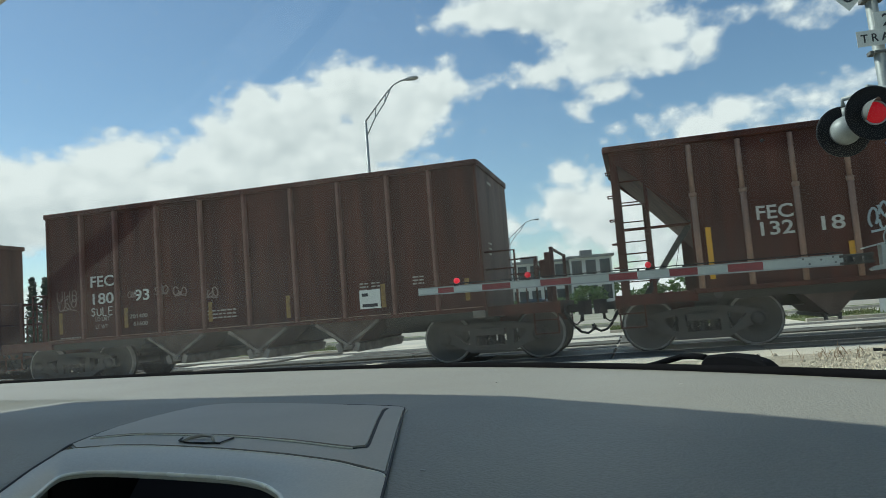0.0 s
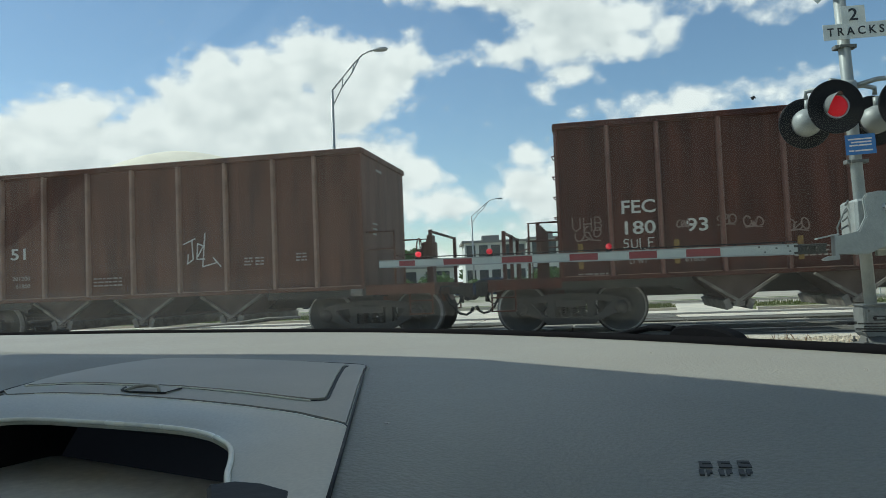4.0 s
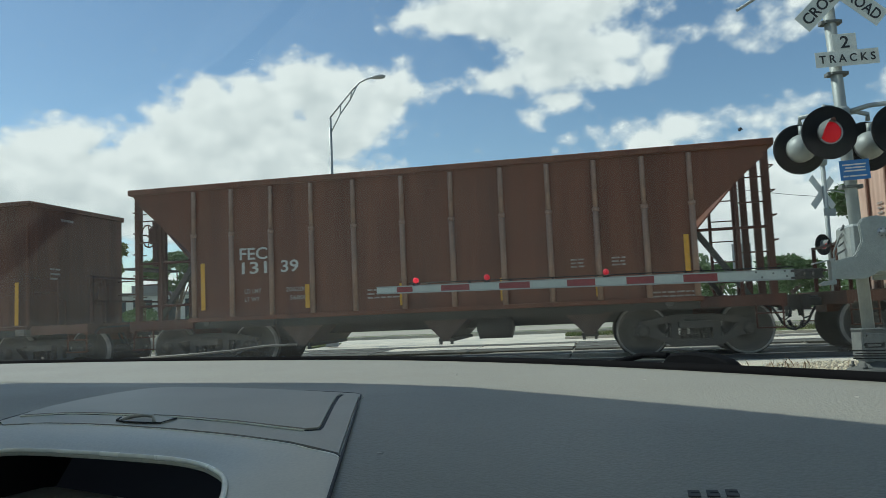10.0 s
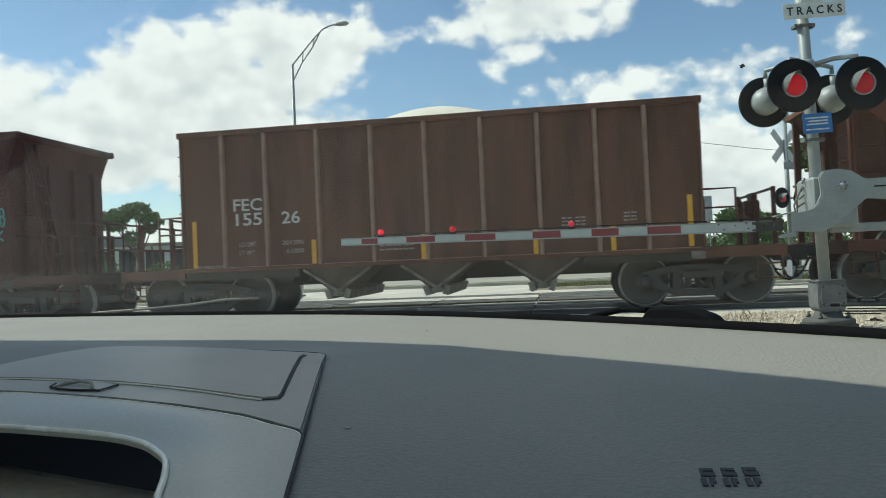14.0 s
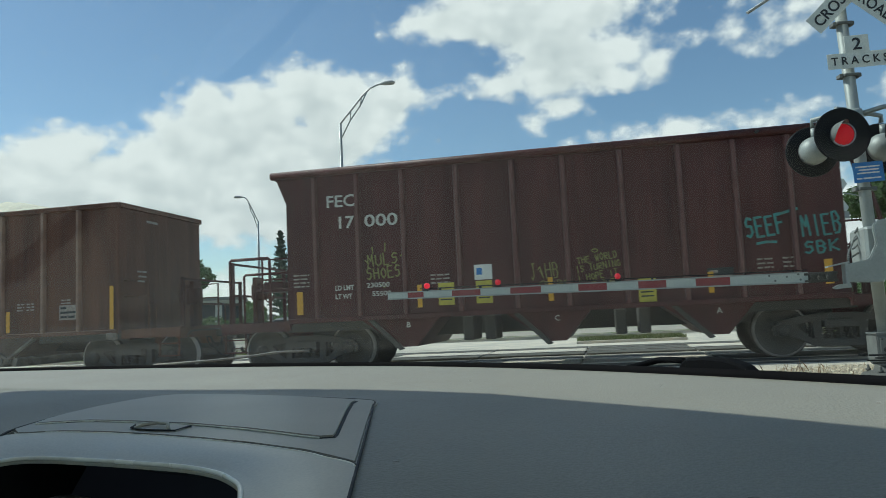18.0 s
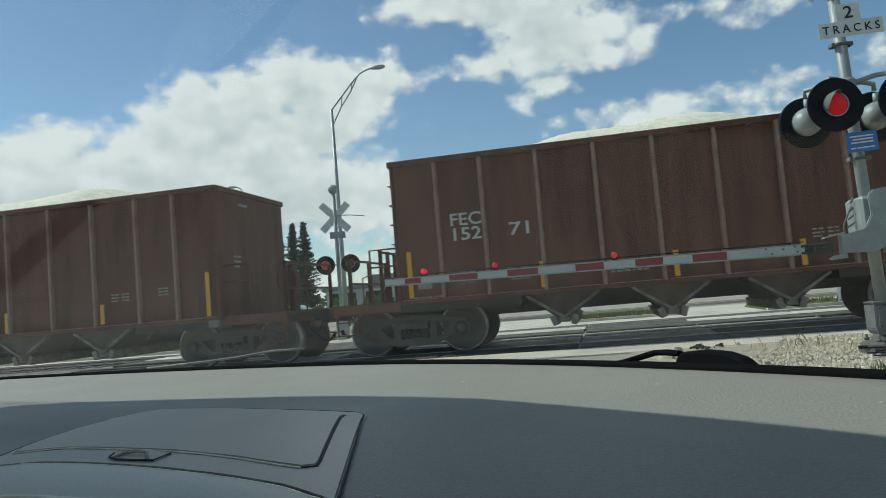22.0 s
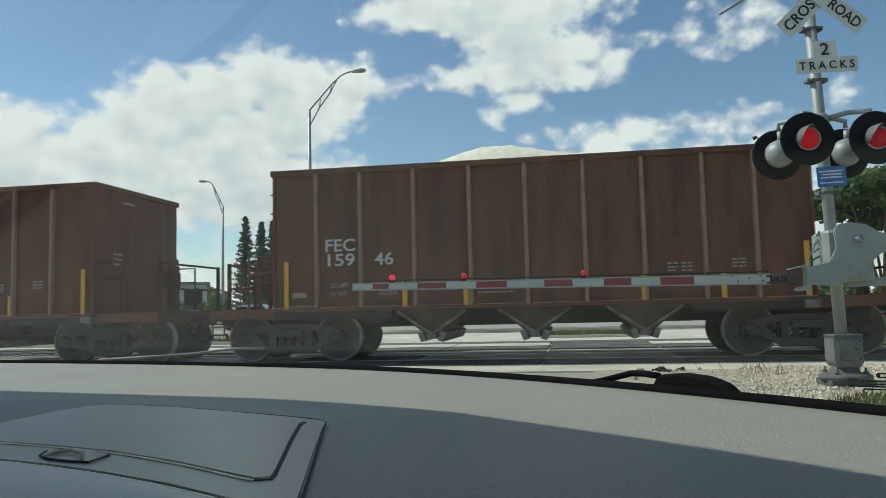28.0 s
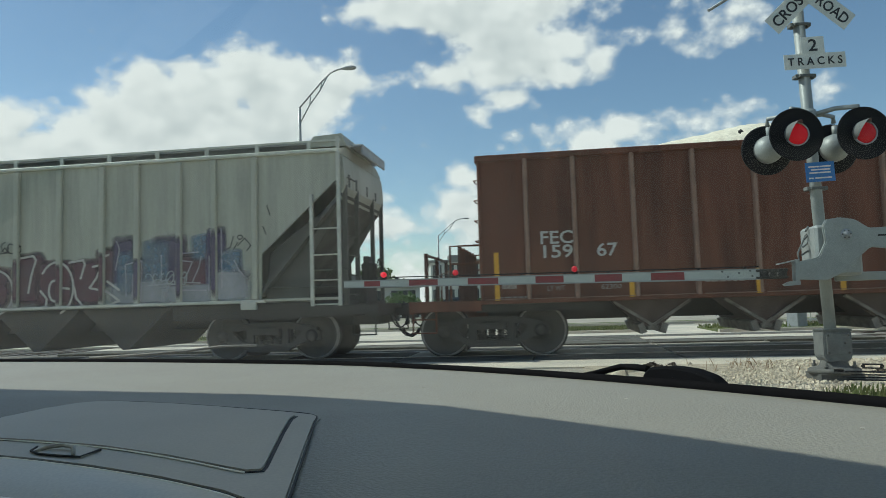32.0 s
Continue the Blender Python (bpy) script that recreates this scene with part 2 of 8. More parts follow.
ROOF_M = mat("grey_roofing", (0.22, 0.22, 0.21), 0.85, amount=0.4, scale=0.8)
GLASS_D = mat("dark_window_glass", (0.02, 0.03, 0.035), 0.12, amount=0.3, scale=2, bump=0)
CAR_PAINT = mat("silver_car_paint", (0.42, 0.43, 0.44), 0.3, 0.3, amount=0.2, scale=2, bump=0)
CAR_DARK = mat("dark_blue_car_paint", (0.03, 0.05, 0.09), 0.25, 0.2, amount=0.2, scale=2, bump=0)
TYRE = mat("black_tyre_rubber", (0.022, 0.022, 0.022), 0.8, amount=0.4, scale=6)
DASH = mat("grey_grained_vinyl", (0.250, 0.240, 0.196), 0.50, tint=(0.227, 0.218, 0.178), amount=0.6, scale=3, grain=300, bump=0.22, spec=0.5)
POD = mat("satin_grey_dash_plastic", (0.46, 0.43, 0.34), 0.34, tint=(0.41, 0.383, 0.302), amount=0.4, scale=4, grain=420, bump=0.006, spec=0.8)
# near-white satin plastic, for highlights drawn as thin beads
RIM_M = mat("painted_highlight_plastic", (0.95, 0.93, 0.80), 0.28, tint=(0.85, 0.83, 0.72), amount=0.3, scale=6, bump=0, spec=1.0)
MARK = mat("dark_moulded_mark", (0.075, 0.072, 0.066), 0.7, amount=0.3)
LID = mat("smooth_grey_lid_plastic", (0.355, 0.332, 0.268), 0.38, tint=(0.33, 0.309, 0.249), amount=0.5, scale=4, grain=420, bump=0.02, spec=0.6)
SEAM = mat("black_seam_rubber", (0.012, 0.012, 0.013), 0.7, amount=0.3)
CLOTH = mat("pale_headliner_cloth", (0.66, 0.63, 0.56), 0.95, amount=0.3, scale=3, grain=120)
TRIMK = mat("black_cowl_plastic", (0.014, 0.014, 0.015), 0.6, amount=0.5, scale=4)
BAND = mat("black_ceramic_band", (0.008, 0.008, 0.009), 0.9, amount=0.3, scale=4, bump=0, spec=0.03)
# faint bluish emission stands in for the reflection on the display
SCREEN = glow("dark_display_glass", (0.6, 0.7, 1.0), 0.004, (0.012, 0.013, 0.014))


def let_light_through(m, share):
    """Thin leaves: part of the light goes through them."""
    nt = m.node_tree
    b, out = nt.nodes["Principled BSDF"], nt.nodes["Material Output"]
    thin, both = nt.nodes.new("ShaderNodeBsdfTranslucent"), nt.nodes.new("ShaderNodeMixShader")
    both.inputs[0].default_value = share
    nt.links.new(b.inputs["Base Color"].links[0].from_socket, thin.inputs[0])
    nt.links.new(b.outputs[0], both.inputs[1])
    nt.links.new(thin.outputs[0], both.inputs[2])
    nt.links.new(both.outputs[0], out.inputs[0])


for leaf, share in ((LEAF, 0.28), (LEAF_Y, 0.5), (GRASS, 0.35), (NEEDLE, 0.15)):
    let_light_through(leaf, share)

# ---------------- mesh helpers ----------------


def part(name, bm, material, parent=None, label="", smooth=False):
    me = bpy.data.meshes.new(name)
    if isinstance(bm, bpy.types.Mesh):
        me = bm
    else:
        bm.normal_update()
        bm.to_mesh(me)
        bm.free()
    if not me.materials:
        for m in (material if isinstance(material, (list, tuple)) else [material]):
            me.materials.append(m)
    if smooth:
        me.shade_smooth()
    ob = new(name, me)
    ob.parent = parent
    if label:
        ob["label"] = label
    return ob


def again(ob, m, parent=None):
    """Another object on the same mesh."""
    c = new(ob.name.split(".")[0], ob.data)
    c.parent = parent or ob.parent
    c.matrix_basis = m
    if "label" in ob:
        c["label"] = ob["label"]
    return c


def empty(name, label, category, group="", m=None, kind=""):
    ob = new(name)
    if m is not None:
        ob.matrix_world = m
    return tagged(ob, label, category, group, kind)


def box(bm, x0, x1, y0, y1, z0, z1, bevel=0.0, mi=0):
    vs = [bm.verts.new((x, y, z)) for z in (z0, z1) for y in (y0, y1) for x in (x0, x1)]
    fs = [bm.faces.new([vs[i] for i in q]) for q in ((0, 2, 3, 1), (4, 5, 7, 6), (0, 1, 5, 4), (2, 6, 7, 3), (0, 4, 6, 2), (1, 3, 7, 5))]
    for f_ in fs:
        f_.material_index = mi
    if bevel:
        bmesh.ops.bevel(bm, geom=list({e for f_ in fs for e in f_.edges}), offset=bevel, segments=1, affect="EDGES")
    return bm


def boxes(*rows, bevel=0.0):
    bm = bmesh.new()
    for r in rows:
        box(bm, *r, bevel=bevel)
    return bm


def prism(bm, pts, y0, y1, axis="y", mi=0):
    """A polygon in the plane across the axis, given thickness along it."""
    def at(a, b, c):
        return {"y": (a, c, b), "z": (a, b, c), "x": (c, a, b)}[axis]
    n = len(pts)
    lo = [bm.verts.new(at(a, b, y0)) for a, b in pts]
    hi = [bm.verts.new(at(a, b, y1)) for a, b in pts]
    fs = [bm.faces.new(lo), bm.faces.new(hi[::-1])]
    for i in range(n):
        fs.append(bm.faces.new((lo[i], hi[i], hi[(i + 1) % n], lo[(i + 1) % n])))
    for f_ in fs:
        f_.material_index = mi
    bmesh.ops.recalc_face_normals(bm, faces=fs)
    return bm


def tube(bm, p, q, r, r2=None, n=8, cap=True, mi=0):
    p, q = Vector(p), Vector(q)
    r2 = r if r2 is None else r2
    rot = (q - p).to_track_quat("Z", "Y").to_matrix()
    ring = [[bm.verts.new(c + rot @ Vector((s * math.cos(i * math.tau / n), s * math.sin(i * math.tau / n), 0))) for i in range(n)] for c, s in ((p, r), (q, r2))]
    fs = []
    for i in range(n):
        fs.append(bm.faces.new((ring[0][i], ring[0][(i + 1) % n], ring[1][(i + 1) % n], ring[1][i])))
        fs[-1].smooth = True
    if cap:
        fs += [bm.faces.new(ring[0][::-1]), bm.faces.new(ring[1])]
    for f_ in fs:
        f_.material_index = mi
    return bm


def pipe(bm, pts, r, n=6):
    """A round bar bent through the points, in one piece."""
    pts = [Vector(p) for p in pts]
    rings = []
    for i, p in enumerate(pts):
        d = (pts[min(i + 1, len(pts) - 1)] - pts[max(i - 1, 0)]).normalized()
        rot = d.to_track_quat("Z", "Y").to_matrix()
        rings.append([bm.verts.new(p + rot @ Vector((r * math.cos(k * math.tau / n), r * math.sin(k * math.tau / n), 0))) for k in range(n)])
    for a, b in zip(rings, rings[1:]):
        off = min(range(n), key=lambda o: sum((a[k].co - b[(k + o) % n].co).length for k in range(n)))
        for k in range(n):
            bm.faces.new((a[k], a[(k + 1) % n], b[(k + 1 + off) % n], b[(k + off) % n])).smooth = True
    bm.faces.new(rings[0][::-1])
    bm.faces.new(rings[-1])
    return bm


def lathe(bm, prof, n=24, axis="y", centre=(0, 0, 0), mi=0):
    """A profile of (radius, along) turned round an axis."""
    cx, cy, cz = centre
    rows = []
    for r, a in prof:
        row = []
        for i in range(n):
            c, s = r * math.cos(i * math.tau / n), r * math.sin(i * math.tau / n)
            row.append(bm.verts.new({"y": (cx + c, cy + a, cz + s), "z": (cx + c, cy + s, cz + a), "x": (cx + a, cy + c, cz + s)}[axis]))
        rows.append(row)
    for k, (u, v) in enumerate(zip(rows, rows[1:])):
        for i in range(n):
            f_ = bm.faces.new((u[i], u[(i + 1) % n], v[(i + 1) % n], v[i]))
            f_.smooth = True
            f_.material_index = mi[k] if isinstance(mi, (list, tuple)) else mi
    for row in (rows[0], rows[-1]):
        f_ = bm.faces.new(row)
        f_.material_index = mi[0] if isinstance(mi, (list, tuple)) else mi
    bmesh.ops.recalc_face_normals(bm, faces=bm.faces[:])
    return bm


def sheet(xs, zs, fn):
    """A grid whose points fn(x, z) gives."""
    bm = bmesh.new()
    g = [[bm.verts.new(fn(x, z)) for x in xs] for z in zs]
    for a, b in zip(g, g[1:]):
        for i in range(len(xs) - 1):
            bm.faces.new((a[i], a[i + 1], b[i + 1], b[i]))
    return bm


def steps(a, b, n):
    return [a + (b - a) * i / n for i in range(n + 1)]


def lettering(text, size, m, material, parent, name="lettering", label="", width=None):
    """Text as a thin mesh; its lower left corner is at the pose m, in the local xy plane."""
    cu = bpy.data.curves.new(name, "FONT")
    cu.body, cu.size, cu.extrude, cu.resolution_u, cu.offset = text, 1.0, 0.002, 3, 0.014
    tmp = bpy.data.objects.new(name, cu)
    scene.collection.objects.link(tmp)
    dg = bpy.context.evaluated_depsgraph_get()
    me = bpy.data.meshes.new_from_object(tmp.evaluated_get(dg))
    bpy.data.objects.remove(tmp)
    bpy.data.curves.remove(cu)
    co = np.array([v.co for v in me.vertices])
    lo, hi = co.min(0), co.max(0)
    sy = size / (hi[1] - lo[1])
    sx = width / (hi[0] - lo[0]) if width else sy
    me.transform(Matrix.Diagonal((sx, sy, 1, 1)) @ Matrix.Translation((-lo[0], -lo[1], 0)))
    me.materials.clear()
    ob = part(name, me, material, parent, label)
    ob.matrix_basis = m
    return ob


def strokes(name, lines, r, material, parent, m, label=""):
    """Spray-painted or printed strokes: polylines in the local xy plane."""
    bm = bmesh.new()
    for line in lines:
        for a, b in zip(line, line[1:]):
            a, b = Vector((*a, 0)), Vector((*b, 0))
            d = (b - a).normalized() * r
            n = Vector((-d.y, d.x, 0))
            q = [a - d * .4 - n, b + d * .4 - n, b + d * .4 + n, a - d * .4 + n]
            vs = [bm.verts.new(v) for v in q] + [bm.verts.new(v + Vector((0, 0, 0.002))) for v in q]
            bm.faces.new(vs[4:])
            for i in range(4):
                bm.faces.new((vs[i], vs[(i + 1) % 4], vs[4 + (i + 1) % 4], vs[4 + i]))
    ob = part(name, bm, material, parent, label)
    ob.matrix_basis = m
    return ob


def bars(rows, h=0.02):
    """Lines of writing too small to read, as plain bars: (x, y, length)."""
    return [[(x, y), (x + l, y)] for x, y, l in rows]


TRACK = pose(0, 15.156, 0, 0, 0, -16.4755)

# ---------------- the train ----------------
# A wagon's space: x along the track from the body's left end, y across it (the near side is negative), z up from the rail head.
CACHE = {}
WHEELS = []
ROLLING = []


def shared(key, make, material, name, parent, m=None, label="", smooth=False):
    if key not in CACHE:
        CACHE[key] = part(name, make(), material, parent, label, smooth)
        ob = CACHE[key]
    else:
        ob = new(name, CACHE[key].data)
        ob.parent = parent
        if label:
            ob["label"] = label
    if m is not None:
        ob.matrix_basis = m
    return ob


def make_wheelset():
    bm = bmesh.new()
    for s in (-1, 1):
        prof = [(0.09, 0.80), (0.125, 0.80), (0.13, 0.74), (0.34, 0.755), (0.385, 0.79), (0.424, 0.79), (0.457, 0.782), (0.462, 0.70), (0.49, 0.672), (0.487, 0.655), (0.40, 0.655), (0.36, 0.70), (0.14, 0.70), (0.09, 0.66)]
        lathe(bm, [(r, a * s) for r, a in prof], 28, mi=[0, 0, 0, 0, 0, 1, 1, 0, 0, 0, 0, 0, 0])
        for i in range(3):
            a = i * math.tau / 3 + 0.4
            box(bm, 0.24 * math.cos(a) - 0.02, 0.24 * math.cos(a) + 0.02, -0.775 * s - 0.006, -0.775 * s + 0.006, 0.24 * math.sin(a) - 0.05, 0.24 * math.sin(a) + 0.05)
    tube(bm, (0, -0.95, 0), (0, 0.95, 0), 0.08, n=12)
    return bm


def make_side_bar():
    """A cast side member: pedestals over the axles, sloped arms, spring seat, columns."""
    bm = bmesh.new()
    y0, y1 = -0.07, 0.07
    prism(bm, [(-1.06, 0.38), (-0.74, 0.34), (-0.60, 0.28), (-0.40, 0.17), (0.40, 0.17), (0.60, 0.28), (0.74, 0.34), (1.06, 0.38), (1.05, 0.54), (0.76, 0.60), (0.66, 0.50), (0.50, 0.34), (0.36, 0.295), (-0.36, 0.295), (-0.50, 0.34), (-0.66, 0.50), (-0.76, 0.60), (-1.05, 0.54)], y0, y1)
    prism(bm, [(-0.99, 0.60), (-0.60, 0.685), (-0.30, 0.72), (0.30, 0.72), (0.60, 0.685), (0.99, 0.60), (0.99, 0.50), (0.70, 0.55), (0.40, 0.595), (-0.40, 0.595), (-0.70, 0.55), (-0.99, 0.50)], y0 + 0.004, y1 - 0.004)
    for s in (-1, 1):
        box(bm, s * 0.35 - 0.065, s * 0.35 + 0.065, y0 + 0.01, y1 - 0.01, 0.27, 0.66)
        lathe(bm, [(0.0001, y0 - 0.10), (0.07, y0 - 0.10), (0.10, y0 - 0.07), (0.115, y0 - 0.05), (0.115, y1)], 14, centre=(s * 0.889, 0, 0.457))
        for k in range(3):
            a = k * math.tau / 3 + 0.5
            box(bm, s * 0.889 + 0.06 * math.cos(a) - 0.012, s * 0.889 + 0.06 * math.cos(a) + 0.012, y0 - 0.118, y0 - 0.095, 0.457 + 0.06 * math.sin(a) - 0.012, 0.457 + 0.06 * math.sin(a) + 0.012)
    box(bm, -0.27, 0.27, -0.20, 0.12, 0.49, 0.60)
    return bm


def make_springs():
    bm = bmesh.new()
    for cx in (-0.18, 0, 0.18):
        for k in range(6):
            z = 0.315 + k * 0.03
            lathe(bm, [(0.055, z - 0.009), (0.075, z - 0.009), (0.075, z + 0.009), (0.055, z + 0.009)], 12, "z", (cx, -0.02, 0))
        tube(bm, (cx, -0.02, 0.30), (cx, -0.02, 0.49), 0.045, n=8)
    return bm


def make_bolster():
    bm = boxes((-0.20, 0.20, -1.0, 1.0, 0.50, 0.66), (-0.28, 0.28, -0.32, 0.32, 0.60, 0.76), bevel=0.02)
    for s in (-1, 1):
        box(bm, s * 0.42 - 0.04, s * 0.42 + 0.04, -0.85, 0.85, 0.36, 0.50)
        prism(bm, [(s * 0.43, 0.28), (s * 0.46, 0.28), (s * 0.44, 0.60), (s * 0.41, 0.60)], -0.84, -0.66)
        pipe(bm, [(s * 0.5, -0.84, 0.40), (s * 0.30, -0.84, 0.66)], 0.018)
    return bm


def bogie(wagon, x):
    b = shared("bolster", make_bolster, GRIME, "bogie", wagon, pose(x, 0, 0), "dusty cast-steel bogie")
    for s in (-1, 1):
        shared("bar", make_side_bar, BOGIE, "side_bar", b, pose(0, s * 0.93, 0, 0, 0, 0 if s < 0 else 180))
        shared("spring", make_springs, BOGIE, "spring_nest", b, pose(0, s * 0.93, 0, 0, 0, 0 if s < 0 else 180))
        w = shared("axle", make_wheelset, [WHEEL, STEEL], "wheelset", b, pose(s * 0.889, 0, 0.457), "dark wheels with bright worn rims")
        WHEELS.append((w, s * 0.889))
    return b


def make_coupler():
    bm = bmesh.new()
    box(bm, -0.50, 0.17, -0.09, 0.09, 0.78, 0.93, 0.02)
    prism(bm, [(0.15, -0.14), (0.29, -0.16), (0.40, -0.10), (0.40, 0.03), (0.30, 0.05), (0.28, 0.14), (0.15, 0.15)], 0.72, 0.99, "z")
    box(bm, 0.20, 0.25, -0.19, -0.15, 0.60, 0.74, 0.01)
    box(bm, -0.50, -0.32, -0.32, 0.32, 0.72, 1.02, 0.015)
    return bm


def make_hose():
    bm = bmesh.new()
    pts = [(0.0, -0.32, 0.80), (0.08, -0.33, 0.66), (0.16, -0.33, 0.50), (0.26, -0.32, 0.40), (0.38, -0.30, 0.37), (0.48, -0.28, 0.43)]
    pipe(bm, pts, 0.024, 8)
    tube(bm, pts[-1], (0.52, -0.27, 0.52), 0.036)
    pipe(bm, [(-0.05, -0.42, 0.86), (0.02, -0.44, 0.70), (0.10, -0.44, 0.58), (0.20, -0.42, 0.55), (0.28, -0.40, 0.62), (0.30, -0.38, 0.74)], 0.016, 8)
    tube(bm, (0.28, -0.40, 0.60), (0.31, -0.37, 0.76), 0.028)
    tube(bm, (-0.1, -0.32, 0.84), (0.0, -0.32, 0.80), 0.04)
    return bm


def make_lever():
    bm = bmesh.new()
    pipe(bm, [(0.0, 0.0, 0.95), (0.02, -0.5, 0.94), (0.02, -1.15, 0.93), (0.02, -1.3, 0.84), (0.08, -1.34, 0.72)], 0.014)
    return bm


def make_platform(depth, zf):
    """The deck beyond the body's end, its end sill, steps and draught gear pocket; +x is outwards."""
    bm = boxes((0, depth, -1.42, 1.42, zf - 0.06, zf), (depth - 0.10, depth, -1.45, 1.45, zf - 0.20, zf + 0.02), (0, depth, -0.34, 0.34, 0.66, zf - 0.06), (0.0, depth, -1.47, -1.40, zf - 0.17, zf + 0.01), (0.0, depth, 1.40, 1.47, zf - 0.17, zf + 0.01))
    for y in (-1.42, 1.42):
        for x in (depth - 0.48, depth - 0.06):
            tube(bm, (x, y, zf - 0.10), (x, y, 0.46), 0.016)
        for z in (0.46, 0.70):
            box(bm, depth - 0.49, depth - 0.05, y - 0.06, y + 0.06, z - 0.012, z + 0.012)
    for k in range(4):
        box(bm, 0.1 + k * 0.3, 0.14 + k * 0.3, -1.40, 1.40, zf, zf + 0.025)
    return bm


def make_railing(depth, zf, h):
    y = -1.36
    return pipe(bmesh.new(), [(0, y, zf + h), (depth * 0.42, y, zf + h), (depth * 0.42, y, zf)], 0.022)


def make_mid_rail(depth, zf, h):
    return pipe(bmesh.new(), [(0, -1.36, zf + h * 0.68), (depth * 0.42, -1.36, zf + h * 0.68)], 0.018)


def make_grab(depth, zf, h):
    return pipe(bmesh.new(), [(depth * 0.44, -1.36, zf + h * 0.55), (depth * 0.55, -1.36, zf + h * 0.5), (depth * 0.55, -1.36, zf)], 0.014)


def make_posts(n, h, lean=0.0):
    """A row of flat upright bars across the deck, with a bar along their tops."""
    bm = bmesh.new()
    for k in range(n):
        y = -1.2 + k * 2.4 / max(1, n - 1)
        box(bm, -0.035, 0.035, y - 0.022, y + 0.022, 0, h)
    box(bm, -0.02, 0.02, -1.2, 1.2, h - 0.05, h - 0.01)
    box(bm, -0.02, 0.02, -1.2, 1.2, h * 0.45, h * 0.45 + 0.04)
    return bm


def make_brake():
    bm = bmesh.new()
    box(bm, -0.05, 0.05, -0.16, 0.16, 0.0, 0.95, 0.01)
    box(bm, -0.16, 0.10, -0.14, 0.14, 0.48, 0.82, 0.03)
    for k in range(12):
        a, b_ = k * math.tau / 12, (k + 1) * math.tau / 12
        tube(bm, (-0.24, 0.24 * math.cos(a), 0.66 + 0.24 * math.sin(a)), (-0.24, 0.24 * math.cos(b_), 0.66 + 0.24 * math.sin(b_)), 0.015, n=6)
        if k % 3 == 0:
            tube(bm, (-0.22, 0, 0.66), (-0.24, 0.24 * math.cos(a), 0.66 + 0.24 * math.sin(a)), 0.012, n=6)
    tube(bm, (-0.25, 0, 0.66), (0, 0, 0.66), 0.03)
    return bm


def wagon_end(wagon, x, out, depth, zf, paint, brake, h=0.86, inner=1.0):
    """Deck, coupler, hose, railings and upright bars at one end; out is +1 for the right end, -1 for the left."""
    m = pose(x, 0, 0, 0, 0, 0 if out > 0 else 180)
    key = (round(depth, 2), round(zf, 2), round(h, 2), paint.name)
    shared(("deck",) + key, lambda: make_platform(depth, zf), paint, "end_platform", wagon, m)
    shared(("coupler",), make_coupler, GRIME, "coupler", wagon, m @ pose(depth + 0.05, 0, 0))
    shared(("hose",), make_hose, TYRE, "brake_hose", wagon, m @ pose(depth - 0.02, 0, 0), "black rubber brake hose")
    shared(("lever",), make_lever, GRIME, "uncoupling_lever", wagon, m @ pose(depth + 0.03, 0, 0))
    for s in (1, -1):
        ms = m @ Matrix.Diagonal((1, s, 1, 1))
        shared(("railing",) + key, lambda: make_railing(depth, zf, h), paint, "end_railing", wagon, ms)
        shared(("midrail",) + key, lambda: make_mid_rail(depth, zf, h), paint, "middle_rail", wagon, ms)
        shared(("grab",) + key, lambda: make_grab(depth, zf, h), paint, "grab_iron", wagon, ms)
    if not brake or inner < 1.0:
        shared(("bars", 6, h * inner), lambda: make_posts(6, h * inner), paint, "upright_bars", wagon, m @ pose(depth * 0.30, 0, zf))
    if brake:
        shared(("bars", 2, h), lambda: make_posts(2, h), paint, "upright_bars", wagon, m @ pose(depth * 0.92, 0, zf))
        shared(("brake",), make_brake, paint, "hand_brake", wagon, m @ pose(depth * 0.80, -0.45 * out, zf, 0, 0, 0), "hand brake stand with a spoked wheel")
    else:
        shared(("bars", 3, h * 0.9), lambda: make_posts(3, h * 0.9), paint, "upright_bars", wagon, m @ pose(depth * 0.78, 0, zf))


def make_side(L, z0, z1, y, seed, corner=None):
    """A side sheet of plate with slight dents; corner cuts the ends away below a slope: (inset, height)."""
    rnd = Vector((seed * 7.3, seed * 3.1, 0))
    zs = steps(z0, z1, 10)

    def f_(u, z):
        lo = 0.0
        if corner and z < z1 - 0.12:
            lo = min(corner[0], corner[0] * (z1 - 0.12 - z) / (z1 - 0.12 - corner[1]))
        x = lo + u * (L - 2 * lo)
        d = 0.022 * noise.noise(Vector((x * 0.8, z * 1.1, 0)) + rnd) + 0.008 * noise.noise(Vector((x * 3, z * 3, 5)) + rnd)
        return (x, y + d, z)
    bm = sheet(steps(0, 1, 44), zs, f_)
    ret = bmesh.ops.extrude_face_region(bm, geom=bm.faces[:])
    bmesh.ops.translate(bm, verts=[v for v in ret["geom"] if isinstance(v, bmesh.types.BMVert)], vec=(0, 0.02 if y < 0 else -0.02, 0))
    bmesh.ops.recalc_face_normals(bm, faces=bm.faces[:])
    return bm


def make_post(z0, z1, w=0.085, d=0.095):
    bm = bmesh.new()
    prism(bm, [(-w / 2, -d * 0.35), (-w * 0.30, -d), (w * 0.30, -d), (w / 2, -d * 0.35), (w / 2, 0), (-w / 2, 0)], z0, z1, "z")
    return bm


